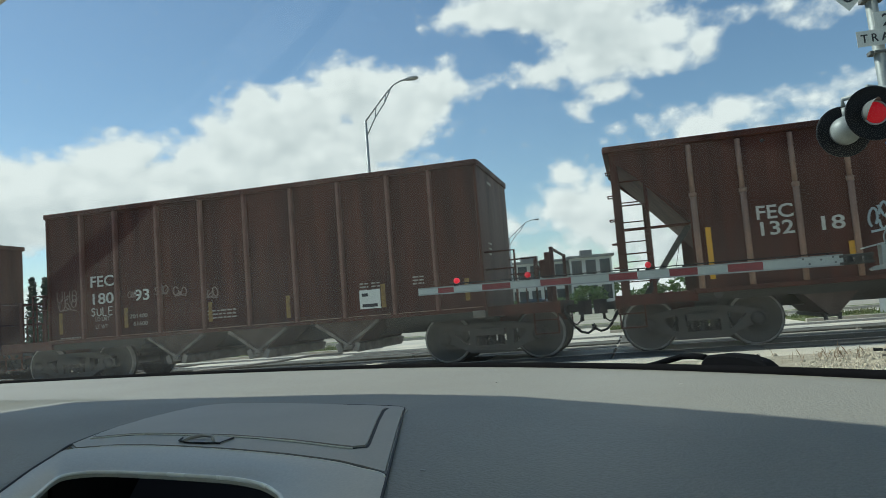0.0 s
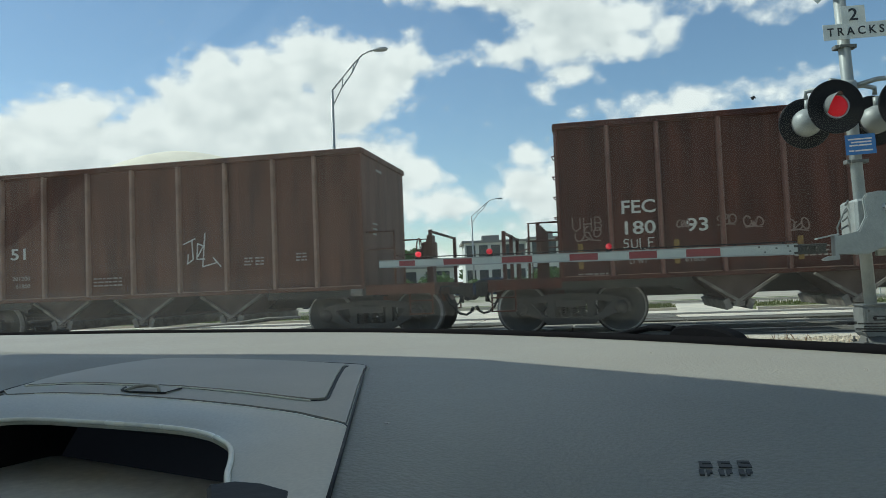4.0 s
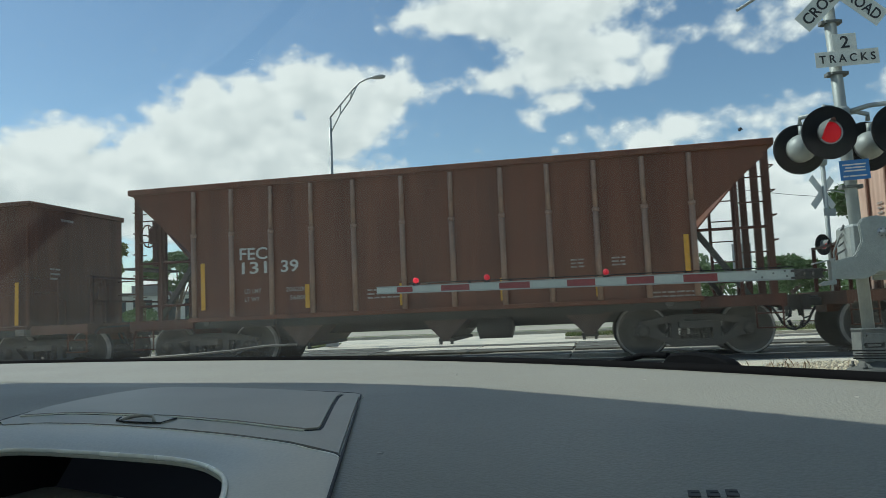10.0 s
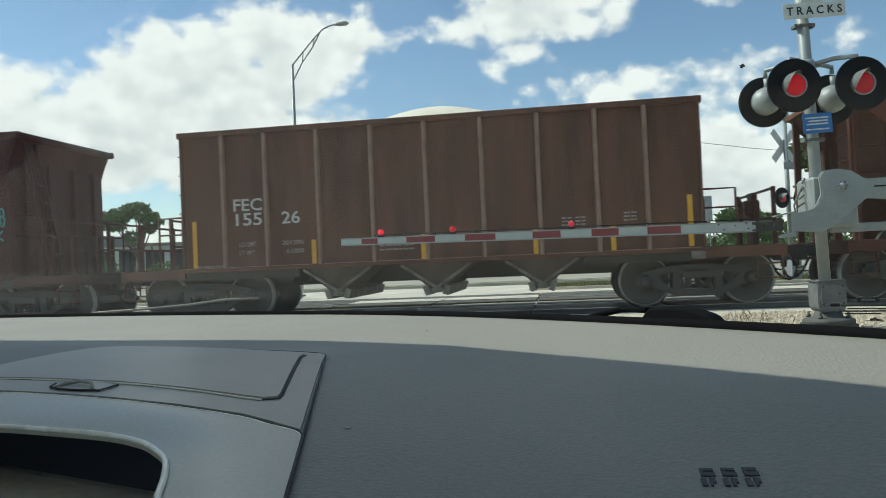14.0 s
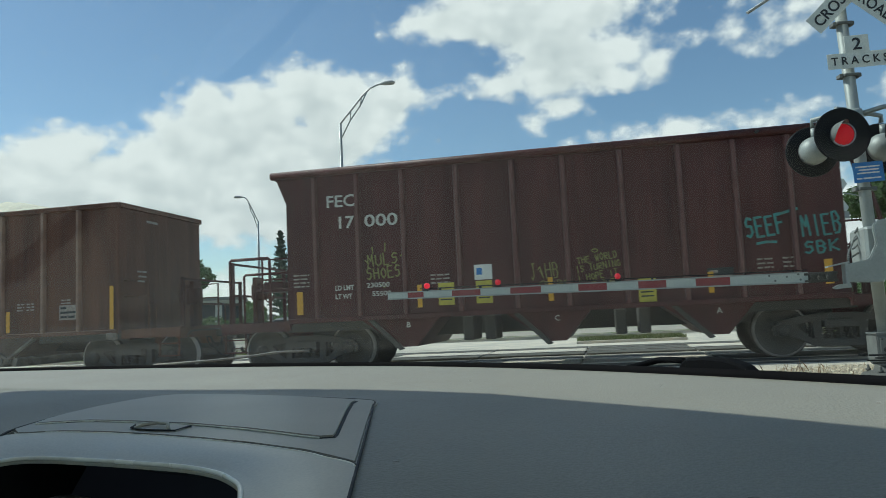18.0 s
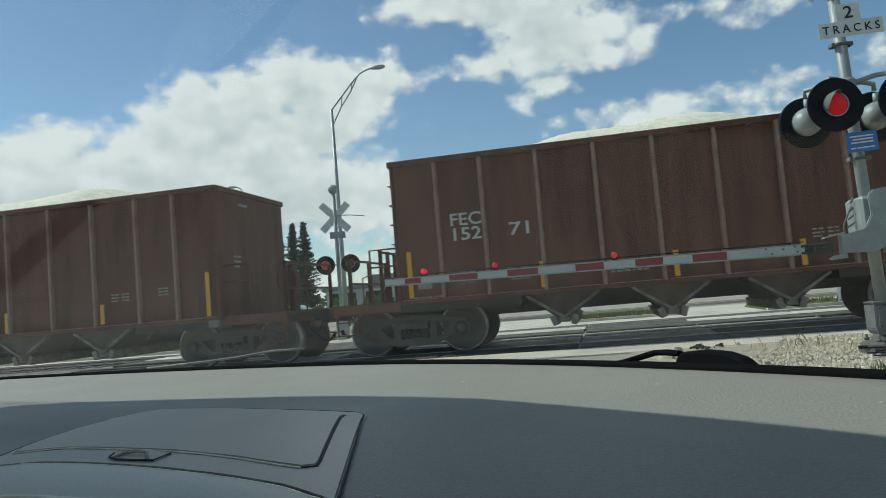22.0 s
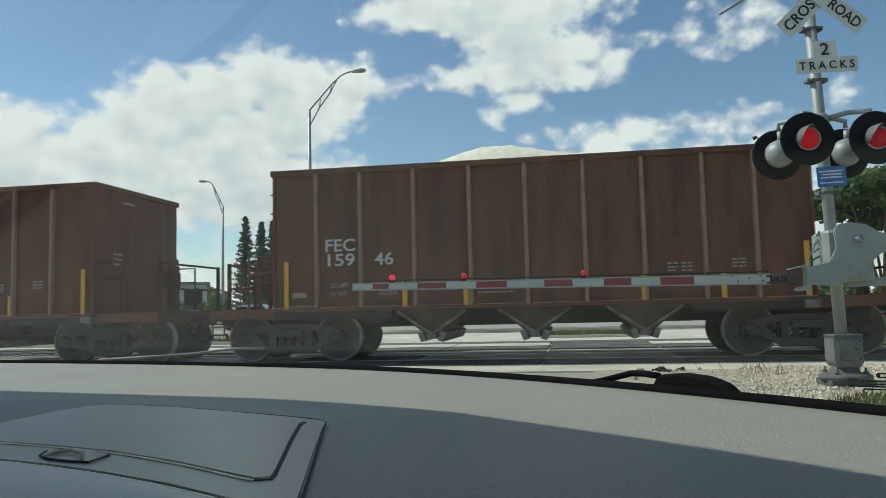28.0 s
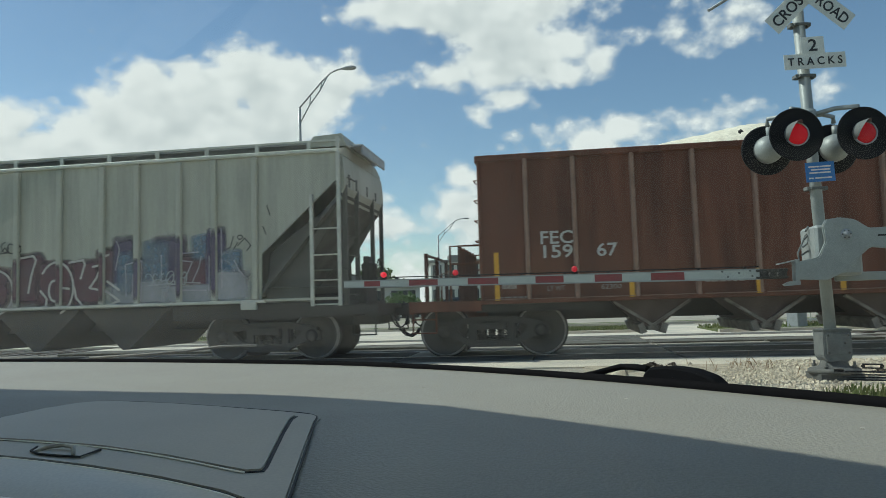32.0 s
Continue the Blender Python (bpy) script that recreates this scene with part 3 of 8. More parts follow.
def make_round_post(z0, z1):
    bm = bmesh.new()
    zk = z0 + (z1 - z0) * 0.66
    tube(bm, (0, -0.02, z0), (0, -0.02, zk), 0.050, n=8)
    tube(bm, (0, -0.005, zk - 0.05), (0, -0.005, z1), 0.042, n=8)
    tube(bm, (0, -0.015, zk - 0.07), (0, -0.015, zk), 0.062, n=8)
    return bm


def make_chord(L, zt, half, w=0.10, h=0.11, drop=0.0):
    """The rim round the open top."""
    bm = bmesh.new()
    for s in (-1, 1):
        box(bm, -0.03, L + 0.03, s * half - w / 2, s * half + w / 2, zt - h, zt, 0.012)
    for x in (0, L):
        box(bm, x - 0.045, x + 0.045, -half + w / 2, half - w / 2, zt - h, zt - 0.002, 0.012)
    return bm


def make_hopper(w, depth, half):
    """A V-shaped chute across the wagon; origin at its top middle."""
    bm = bmesh.new()
    prism(bm, [(-w / 2, 0), (w / 2, 0), (0.07, -depth), (-0.07, -depth)], -half, half)
    return bm


def make_door_bars(w, depth, half):
    bm = bmesh.new()
    for s in (-1, 1):
        a, b_ = Vector((s * w * 0.47, 0, -0.03)), Vector((-s * 0.06, 0, -depth * 0.96))
        d = (b_ - a).normalized()
        n = Vector((-d.z, 0, d.x)) * 0.023
        q = [(a + n), (b_ + n), (b_ - n), (a - n)]
        prism(bm, [(v.x, v.z) for v in q], -half - 0.05 - 0.004 * s, -half + 0.05 - 0.004 * s)
        prism(bm, [(s * 0.10, -depth - 0.06), (s * 0.20, -depth - 0.09), (s * 0.26, -depth * 0.86), (s * 0.16, -depth * 0.78)], -half - 0.02, half)
    box(bm, -0.09, 0.09, -half - 0.02, half, -depth - 0.03, -depth + 0.05)
    return bm


def make_mound(L, half, peak, seed, lump):
    humps = {8: ((0.50, 0.17, 1.0),), 5: ((0.50, 0.20, 1.0),), 11: ((0.34, 0.15, 0.8), (0.60, 0.16, 1.0)), 14: ((0.33, 0.17, 0.75), (0.62, 0.17, 0.9)), 17: ((0.42, 0.15, 1.0), (0.66, 0.14, 0.45)), 21: ((0.55, 0.17, 1.0), (0.34, 0.10, 0.3))}.get(seed, ((0.42, 0.16, 1.0), (0.72, 0.12, 0.5)))

    def f_(u, v):
        x, y = u * L, v * half
        e = max(0.0, 1 - abs(v) ** 2.2)
        a = max(0.0, math.sin(math.pi * min(1, max(0, u))))
        h = -0.30 + e * (0.20 + (peak + 0.06) * sum(k * math.exp(-((u - c) / w) ** 2) for c, w, k in humps) + 0.16 * a)
        h += lump * (noise.noise(Vector((x * 5, y * 5, seed))) + 0.6 * noise.noise(Vector((x * 12, y * 12, seed))))
        return (x, y, h)
    return sheet(steps(0, 1, 120), steps(-1, 1, 36), f_)


def side_marks(wagon, y, name, number_a, number_b, x1, x2, z1, dz, limit, tare, low=1.39, size=0.23):
    """Reporting mark, number and weights, stencilled on the near side."""
    lettering(name, size, pose(x1, y, z1, 90), WHITE_L, wagon, "reporting_mark", width=0.56)
    lettering(number_a, size, pose(x1 + 0.04, y, z1 - dz, 90), WHITE_L, wagon, "wagon_number", width=0.17 * len(number_a))
    lettering(number_b, size, pose(x2, y, z1 - dz, 90), WHITE_L, wagon, "wagon_number", width=0.175 * len(number_b))
    if limit:
        for k, (a, b_) in enumerate((("LD LMT", limit), ("LT WT", tare))):
            lettering(a, 0.085, pose(x1 + 0.09, y, low - k * 0.155, 90), FADED_L, wagon, "weight_lettering", width=0.34 if k == 0 else 0.30)
            lettering(b_, 0.085, pose(x1 + (0.92 if k == 0 else 1.0), y, low - k * 0.155, 90), FADED_L, wagon, "weight_lettering", width=0.42 if k == 0 else 0.34)


def tape(wagon, x, y, z0, z1, w=0.085, paint=None):
    shared(("tape", round(z1 - z0, 2), w, paint is None), lambda: boxes((0, w, -0.003, 0, 0, z1 - z0)), paint or YELLOW, "reflector_strip", wagon, pose(x, y, z0), "yellow reflector strip")


def small_print(wagon, x, y, z, w=0.6, n=3, gap=0.07):
    random.seed(int(x * 100 + z * 10))
    rows = []
    for k in range(n):
        p = 0.0
        while p < w:
            l = random.uniform(0.05, 0.13)
            rows.append((p, -k * gap, min(l, w - p)))
            p += l + 0.035
    strokes("small_print", bars(rows), 0.014, FADED_L, wagon, pose(x, y, z, 90))


def scrawl(seed, w, h, n=4):
    """An unreadable sprayed tag: looping strokes."""
    random.seed(seed)
    out = []
    for k in range(n):
        cx, cy = w * (k + 0.5) / n, h * random.uniform(0.4, 0.6)
        rx, ry = w / n * random.uniform(0.35, 0.6), h * random.uniform(0.25, 0.5)
        a0, a1 = random.uniform(0, 6), random.uniform(3.5, 6.5)
        tilt = random.uniform(-0.3, 0.3)
        out.append([(cx + rx * math.cos(a0 + a1 * i / 12) + tilt * ry * math.sin(a0 + a1 * i / 12), cy + ry * math.sin(a0 + a1 * i / 12)) for i in range(13)])
        if k % 2:
            out.append([(cx - rx, random.uniform(0, h)), (cx, cy), (cx + rx, random.uniform(0, h))])
    out.append([(0.05 * w, h * 0.02), (0.5 * w, h * 0.10), (0.95 * w, h * 0.0)])
    return out


GLYPH = {"A": "06 48 80 45 25", "B": "01 09 59 86 55 05 55 83 50 00", "D": "00 09 59 86 83 50 00", "E": "90 00 05 75 05 09 99", "F": "00 05 75 05 09 99", "G": "88 59 06 03 40 92 94 54", "H": "00 09 05 95 99 90", "I": "50 59", "J": "02 20 52 59 29 89", "K": "00 09 04 99 04 90", "L": "09 00 80", "M": "00 19 54 89 90", "N": "00 09 90 99", "O": "50 13 16 59 96 93 50", "P": "00 09 79 96 75 05", "R": "00 09 79 96 75 05 90", "S": "01 40 82 75 25 17 49 98", "T": "09 99 59 50", "U": "09 02 40 92 99", "W": "09 20 56 80 99"}


def spray(name, text, w, h, r, material, parent, m, label=""):
    """Hand-sprayed capitals, one stroke a letter, slightly uneven."""
    random.seed(len(text) * 7 + int(w * 1000))
    lines = []
    for i, ch in enumerate(text):
        if ch in GLYPH:
            dy, k = random.uniform(-0.06, 0.06) * h, random.uniform(0.9, 1.1)
            lines.append([(w * (i + int(p[0]) * 0.075), dy + h * k * int(p[1]) / 9) for p in GLYPH[ch].split()])
    return strokes(name, lines, r, material, parent, m, label)


STD_POSTS = (0.85, 1.68, 2.68, 3.69, 4.68, 5.69, 6.68, 7.67, 8.50)


def square_wagon(name, off, paint, L, zt, number, load, posts=STD_POSTS, marks=None, seed=0, label="", end_paint=None, small=True, yellow=()):
    """An open hopper wagon with upright ends, three V chutes and nine side posts."""
    w = empty("hopper_wagon", label, "hopper wagon", "wagons of the train")
    half, zs = 1.50, 0.975
    for s in (-1, 1):
        part("side_sheet", make_side(L, zs + 0.02, zt - 0.05, s * half, seed + s), paint, w)
    for x in posts:
        shared(("post", round(zt, 2), paint.name), lambda: make_post(zs + 0.03, zt - 0.10), EDGE if paint is not PAINT_B else EDGE_B, "side_post", w, pose(x, -half + 0.012, 0))
    for x in (0.03, L - 0.03):
        shared(("cpost", round(zt, 2), paint.name), lambda: make_post(zs, zt - 0.05, 0.06, 0.06), paint, "corner_post", w, pose(x, -half + 0.012, 0))
    part("top_rim", make_chord(L, zt, half + 0.02), paint, w)
    for x, out in ((0.0, -1), (L, 1)):
        # left ends of the brown wagons take the colour with sunlight painted in
        part("end_sheet", sheet(steps(-half, half, 10), steps(zs, zt - 0.03, 8), lambda y, z: (x + 0.014 * noise.noise(Vector((y, z, seed + x))), y, z)), LIT_END if out < 0 and paint in (PAINT_A, PAINT_E) else paint, w)
        if out < 0:
            for y in (-0.95, 0.0, 0.95):
                shared(("epost", round(zt, 2), paint.name), lambda: boxes((-0.05, -0.004, -0.04, 0.04, zs, zt - 0.1)), paint, "end_post", w, pose(0, y, 0))
            for k in range(6):
                shared(("rung", paint.name), lambda: pipe(bmesh.new(), [(0, 0, 0), (-0.07, 0, 0), (-0.07, -0.36, 0), (0, -0.36, 0)], 0.012), paint, "rung", w, pose(x, -1.08, 1.35 + k * 0.36))
            shared(("tack", paint.name), lambda: boxes((-0.03, 0, -0.45, 0.45, 0, 0.05), (-0.03, 0, -0.45, -0.41, 0.05, 0.6)), paint, "tack_board", w, pose(0, -0.35, 1.72))
            strokes("end_print", bars([(0, 0, 0.10), (0.13, 0, 0.12), (0.02, -0.09, 0.2), (0.0, -0.18, 0.24)]), 0.018, FADED_L, w, pose(-0.018, 0.55, 2.62, 90, 0, -90))
        else:
            strokes("end_print", bars([(0, 0, 0.10), (0.12, 0, 0.05), (0.19, 0, 0.05), (0.26, 0, 0.05), (0.33, 0, 0.05)]), 0.026, FADED_L, w, pose(L + 0.018, -0.62, zt - 0.30, 90, 0, 90))
            strokes("end_print", bars([(0, 0, 0.12), (0.16, 0, 0.14), (0.02, -0.10, 0.26), (0.0, -0.20, 0.22)]), 0.018, FADED_L, w, pose(L + 0.018, -0.95, 2.20, 90, 0, 90))
        wagon_end(w, x, out, 1.30, 1.0, paint, out > 0, 1.0)
    part("side_sill", boxes((0, L, -half - 0.075, -half + 0.02, zs - 0.035, zs + 0.035), (0, L, half - 0.02, half + 0.075, zs - 0.035, zs + 0.035), bevel=0.008), paint, w)
    for a, b_ in zip((0.0, *posts), (*posts, L)):
        shared(("ledge", round(b_ - a, 2)), lambda: boxes((0.08, b_ - a - 0.06, -0.02, 0.0, 0, 0.014)), EDGE, "sill_ledge", w, pose(a, -half - 0.075, zs + 0.036))
    part("centre_sill", boxes((-0.2, L + 0.2, -0.33, 0.33, 0.62, zs)), GRIME, w)
    part("underframe", boxes((-0.1, 2.2, -1.35, 1.35, 0.80, zs - 0.04)), GRIME, w)
    part("underframe", boxes((L - 2.0, L + 0.1, -1.35, 1.35, 0.80, zs - 0.04)), GRIME, w)
    for k, x in enumerate((2.93, 4.77, 6.66)):
        shared(("chute", paint.name), lambda: make_hopper(1.35, 0.50, 1.32), CHUTE, "discharge_chute", w, pose(x, 0, zs - 0.03))
        shared(("doorbar",), lambda: make_door_bars(1.35, 0.50, 1.34), LINK, "door_linkage", w, pose(x, 0, zs - 0.03))
    part("slope_sheet", prism(bmesh.new(), [(1.4, 0.96), (2.2, 0.96), (2.05, 0.72)], -1.3, 1.3), GRIME, w)
    bogie(w, 0.126)
    bogie(w, L - 0.065)
    if load:
        m_, peak, lump = load
        part("load", make_mound(L - 0.16, half - 0.06, peak, seed, lump), m_, w, "heaped " + ("crushed white limestone" if m_ is LIME else "pale sand"), True).matrix_basis = pose(0.08, 0, zt - 0.10)
    yt = -half - 0.03
    if marks:
        side_marks(w, yt, *marks)
    for x, z0, z1 in yellow:
        tape(w, x, yt - 0.046, z0, z1, 0.085, DULL if name == "a" else None)
    if small:
        small_print(w, 3.80, yt, 1.36, 0.62, 3)
        small_print(w, 7.05, yt, 1.62, 0.16, 3, 0.06)
        small_print(w, 7.28, yt, 1.62, 0.16, 3, 0.06)
        small_print(w, 8.10, yt, 1.66, 0.20, 3, 0.06)
        small_print(w, 0.3, yt, 1.05, 0.5, 1)
    strokes("small_print", bars([(0, 0, 0.22)]), 0.05, FADED_L, w, pose(0.40, yt, 1.25, 90)) if seed % 2 else None
    shared(("jackpad",), lambda: boxes((0, 0.22, -0.06, 0, 0, 0.13), bevel=0.01), LINK, "jacking_pad", w, pose(L - 0.25, -half - 0.05, zs - 0.15))
    ROLLING.append((w, off))
    return w


def slope_wagon(off, paint, L, zt, marks, seed, label, yellow):
    """An open hopper wagon whose ends slope inwards over open end frames."""
    w = empty("hopper_wagon", label, "hopper wagon", "wagons of the train")
    half, zs, ins, zk = 1.50, 1.0, 1.30, 2.30
    for s in (-1, 1):
        part("side_sheet", make_side(L, zs, zt - 0.05, s * half, seed + s, (ins, zk)), paint, w)
    for x in (1.38, 2.17, 2.98, 3.79, 4.62, 5.55, 6.47, 7.38, 8.21, 9.02, 9.84, 10.62):
        shared(("rpost",), lambda: make_round_post(zs + 0.03, zt - 0.14), EDGE, "side_post", w, pose(x, -half - 0.03, 0))
    part("top_rim", make_chord(L, zt, half + 0.02), paint, w)
    for x, out in ((0.0, -1), (L, 1)):
        def slope():
            bm = bmesh.new()
            prism(bm, [(0, zt - 0.04), (-0.03, zt - 0.04), (-ins - 0.9, 1.15), (-ins - 0.87, 1.15)], -half + 0.02, half - 0.02)
            return bm
        m = pose(x, 0, 0) @ Matrix.Diagonal((out, 1, 1, 1))
        shared(("slope", out, paint.name), slope, paint, "slope_sheet", w, m)
        for y in (-1.42, -0.55, 0.55, 1.42):
            shared(("uprt", out), lambda: boxes((-0.18, -0.06, -0.045, 0.045, 0.98, zt - 0.10)), paint, "end_post", w, m @ pose(0, y, 0))
        for y in (-1.30, 1.30):
            shared(("diag", out), lambda: prism(bmesh.new(), [(-0.55, 1.02), (-0.45, 1.02), (-1.28, 2.22), (-1.36, 2.16)], -0.05, 0.05), GRIME, "diagonal_brace", w, m @ pose(0, y, 0))

        for y in (-1.47, 1.47):
            shared(("stile", out, 1), lambda: boxes((-0.65, -0.59, -0.02, 0.02, 1.0, 3.0)), paint, "ladder_stile", w, m @ pose(0, y, 0))
            shared(("stile", out, 2), lambda: boxes((-0.17, -0.11, -0.02, 0.02, 1.0, 3.4)), paint, "ladder_stile", w, m @ pose(0, y * 1.005, 0))
            for k in range(5):
                shared(("srung", out), lambda: pipe(bmesh.new(), [(-0.62, 0, 0), (-0.10, 0, 0)], 0.014), paint, "rung", w, m @ pose(0, y, 1.30 + k * 0.42))
        for z in (1.30, 2.14):
            shared(("srail", out), lambda: pipe(bmesh.new(), [(-1.28, -1.44, 0), (-0.1, -1.44, 0)], 0.028), paint, "end_railing", w, m @ pose(0, 0, z))
        for k in range(5):
            shared(("sgrab", out), lambda: pipe(bmesh.new(), [(-0.08, -1.40, 0), (0.02, -1.40, 0), (0.02, -1.10, 0), (-0.08, -1.10, 0)], 0.012), paint, "rung", w, m @ pose(0, 0, 1.5 + k * 0.42))
        wm = pose(x - 1.30 * out, 0, 0, 0, 0, 0 if out > 0 else 180)
        shared(("sdeck",), lambda: make_platform(1.36, 1.0), paint, "end_platform", w, wm)
        shared(("coupler",), make_coupler, GRIME, "coupler", w, wm @ pose(1.42, 0, 0))
        shared(("hose",), make_hose, TYRE, "brake_hose", w, wm @ pose(1.36, 0, 0), "black rubber brake hose")
        shared(("lever",), make_lever, GRIME, "uncoupling_lever", w, wm @ pose(1.40, 0, 0))
        if out < 0 and seed != 3:
            shared(("brake",), make_brake, paint, "hand_brake", w, pose(x - 0.03, -0.5, 2.15, 0, 0, 0), "hand brake with a spoked wheel")
            part("brake_step", boxes((x - 0.36, x + 0.02, -1.2, 0.2, 2.06, 2.10)), GRIME, w)
    part("side_sill", boxes((ins - 0.05, L - ins + 0.05, -half - 0.06, -half + 0.02, zs - 0.05, zs + 0.03), (ins - 0.05, L - ins + 0.05, half - 0.02, half + 0.06, zs - 0.05, zs + 0.03), bevel=0.008), paint, w)
    part("centre_sill", boxes((0.2, L - 0.2, -0.33, 0.33, 0.62, zs)), GRIME, w)
    part("underframe", boxes((0.3, 2.9, -1.30, 1.30, 0.82, zs - 0.05), (L - 2.9, L - 0.3, -1.30, 1.30, 0.82, zs - 0.05), (2.9, L - 2.9, -1.2, 1.2, 0.80, zs - 0.05)), GRIME, w)
    for x in (3.4, 6.19, 8.80):
        shared(("schute",), lambda: make_hopper(1.15, 0.52, 1.15), CHUTE, "discharge_chute", w, pose(x, 0, zs - 0.04))
        shared(("sgate",), lambda: boxes((-0.15, 0.15, -1.05, 1.05, 0.40, 0.46), (-0.13, -0.08, -1.1, -1.02, 0.35, 0.46), (0.08, 0.13, -1.1, -1.02, 0.35, 0.46)), BOGIE, "outlet_gate", w, pose(x, 0, 0))
    part("air_tank", lathe(bmesh.new(), [(0.05, 6.75), (0.20, 6.80), (0.20, 7.40), (0.05, 7.45)], 14, "x", (0, -0.9, 0.62)), GRIME, w)
    bogie(w, 2.2587 - 0.889)
    bogie(w, L - 1.0 - 0.35)
    yt = -half - 0.03
    side_marks(w, yt, *marks)
    for x, z0, z1 in yellow:
        tape(w, x, yt - 0.006, z0, z1)
    small_print(w, 4.85, yt, 1.40, 0.60, 3)
    small_print(w, 8.55, yt, 1.75, 0.22, 3, 0.06)
    small_print(w, 9.25, yt, 1.75, 0.22, 3, 0.06)
    small_print(w, 9.9, yt, 1.12, 0.66, 2)
    for x in (1.62, 10.15):
        shared(("ring",), lambda: lathe(bmesh.new(), [(0.045, -0.012), (0.07, -0.012), (0.07, 0.012), (0.045, 0.012)], 14), BOGIE, "towing_ring", w, pose(x, -half - 0.03, zs - 0.08))
    ROLLING.append((w, off))
    return w


def maroon_wagon(off):
    L, zt, half, zs = 10.16, 3.86, 1.50, 1.02
    paint = PAINT_D
    w = empty("hopper_wagon", "maroon open hopper wagon with yellow labels and teal graffiti", "hopper wagon", "wagons of the train")
    for s in (-1, 1):
        part("side_sheet", make_side(L, zs, zt - 0.08, s * half, 31 + s, (0.22, 3.35)), paint, w)
    for x in (0.80, 1.64, 2.52, 3.54, 4.56, 5.46, 6.45, 7.42, 8.31, 9.16):
        shared(("mpost",), lambda: make_post(zs + 0.03, zt - 0.16, 0.10, 0.09), EDGE_D, "side_post", w, pose(x, -half + 0.012, 0))
    bm = bmesh.new()
    for s in (-1, 1):
        tube(bm, (-0.06, s * (half + 0.03), zt - 0.07), (L + 0.06, s * (half + 0.03), zt - 0.07), 0.075, n=12)
    for x in (0.0, L):
        tube(bm, (x, -half - 0.03, zt - 0.07), (x, half + 0.03, zt - 0.07), 0.075, n=12)
    part("top_rim", bm, paint, w)
    for x, out in ((0.0, -1), (L, 1)):
        m = pose(x, 0, 0) @ Matrix.Diagonal((out, 1, 1, 1))
        shared(("mend", out), lambda: prism(bmesh.new(), [(0, zt - 0.1), (-0.03, zt - 0.1), (-0.25, 3.30), (-0.26, zs), (-0.21, zs), (-0.21, 3.30)], -half + 0.02, half - 0.02), paint, "end_sheet", w, m)
        for y in (-1.1, -0.4, 0.4, 1.1):
            shared(("mepost", out), lambda: boxes((-0.21, -0.12, -0.04, 0.04, 1.0, 3.32)), paint, "end_post", w, m @ pose(0, y, 0))
        wagon_end(w, x - 0.22 * out, out, 1.42, 1.0, paint, out < 0, 1.22, 1.0 if out < 0 else 0.72)

        def ladder():
            bm = bmesh.new()
            for y in (-1.40, -1.05):
                tube(bm, (0.03, y, zt - 0.20), (0.60, y, 1.0), 0.038)
            for k in range(7):
                t_ = k / 7
                tube(bm, (0.05 + 0.57 * t_, -1.40, 3.5 - 2.4 * t_), (0.05 + 0.57 * t_, -1.05, 3.5 - 2.4 * t_), 0.014)
            return bm
        if out > 0:
            part("end_ladder", ladder(), paint, w).matrix_basis = m
        else:
            part("end_label", boxes((-0.27, -0.262, 0.2, 0.9, 2.4, 2.75)), FADED_L, w).matrix_basis = m
    for y in (-1.36, 1.36):
        shared(("mrail", 1), lambda: pipe(bmesh.new(), [(-1.05, 0, 1.0), (-1.05, 0, 2.22), (-1.02, 0, 2.25), (-0.25, 0, 2.25), (-0.22, 0, 2.22), (-0.22, 0, 1.0)], 0.03, 8), paint, "end_railing", w, pose(0, y, 0))
        shared(("mrail", 2), lambda: pipe(bmesh.new(), [(-0.78, 0, 1.0), (-0.78, 0, 1.92), (-0.75, 0, 1.95), (0.2, 0, 1.95)], 0.025, 8), paint, "middle_rail", w, pose(0, y * 0.97, 0))
    part("valve_shelf", boxes((-0.55, 0.10, -1.25, -0.75, 1.60, 1.66), (-0.45, -0.05, -1.15, -0.85, 1.66, 1.80), bevel=0.01), paint, w)
    part("side_sill", boxes((0.2, L - 0.2, -half - 0.07, -half + 0.02, zs - 0.06, zs + 0.03), (0.2, L - 0.2, half - 0.02, half + 0.07, zs - 0.06, zs + 0.03), bevel=0.008), paint, w)
    part("centre_sill", boxes((0.0, L, -0.33, 0.33, 0.62, zs)), GRIME, w)
    part("underframe", boxes((0.1, 2.0, -1.30, 1.30, 0.80, zs - 0.06)), GRIME, w)
    part("underframe", boxes((L - 2.0, L - 0.1, -1.30, 1.30, 0.80, zs - 0.06)), GRIME, w)
    for x, c in ((2.35, "B"), (5.05, "C"), (7.75, "A")):
        shared(("mchute",), lambda: prism(bmesh.new(), [(-0.75, 0), (0.75, 0), (0.30, -0.52), (-0.02, -0.52)], -1.36, 1.36), paint, "discharge_chute", w, pose(x, 0, zs - 0.05))
        shared(("mdoor",), lambda: prism(bmesh.new(), [(-0.62, 0.0), (-0.52, 0.0), (0.08, -0.56), (-0.02, -0.58)], -1.42, -1.36), BOGIE, "door_linkage", w, pose(x, 0, zs - 0.05))
        lettering(c, 0.10, pose(x + 0.12, -1.365, zs - 0.22, 90), WHITE_L, w, "chute_letter")
    for x in (3.6, 4.0, 6.3, 6.7):
        shared(("mbox",), lambda: boxes((-0.10, 0.10, -1.25, -0.4, 0.52, 0.96), bevel=0.02), GRIME, "air_cylinder", w, pose(x, 0, 0))
    bogie(w, 1.2079 - 0.889)
    bogie(w, L - 1.1874 + 0.889)
    y = -half - 0.03
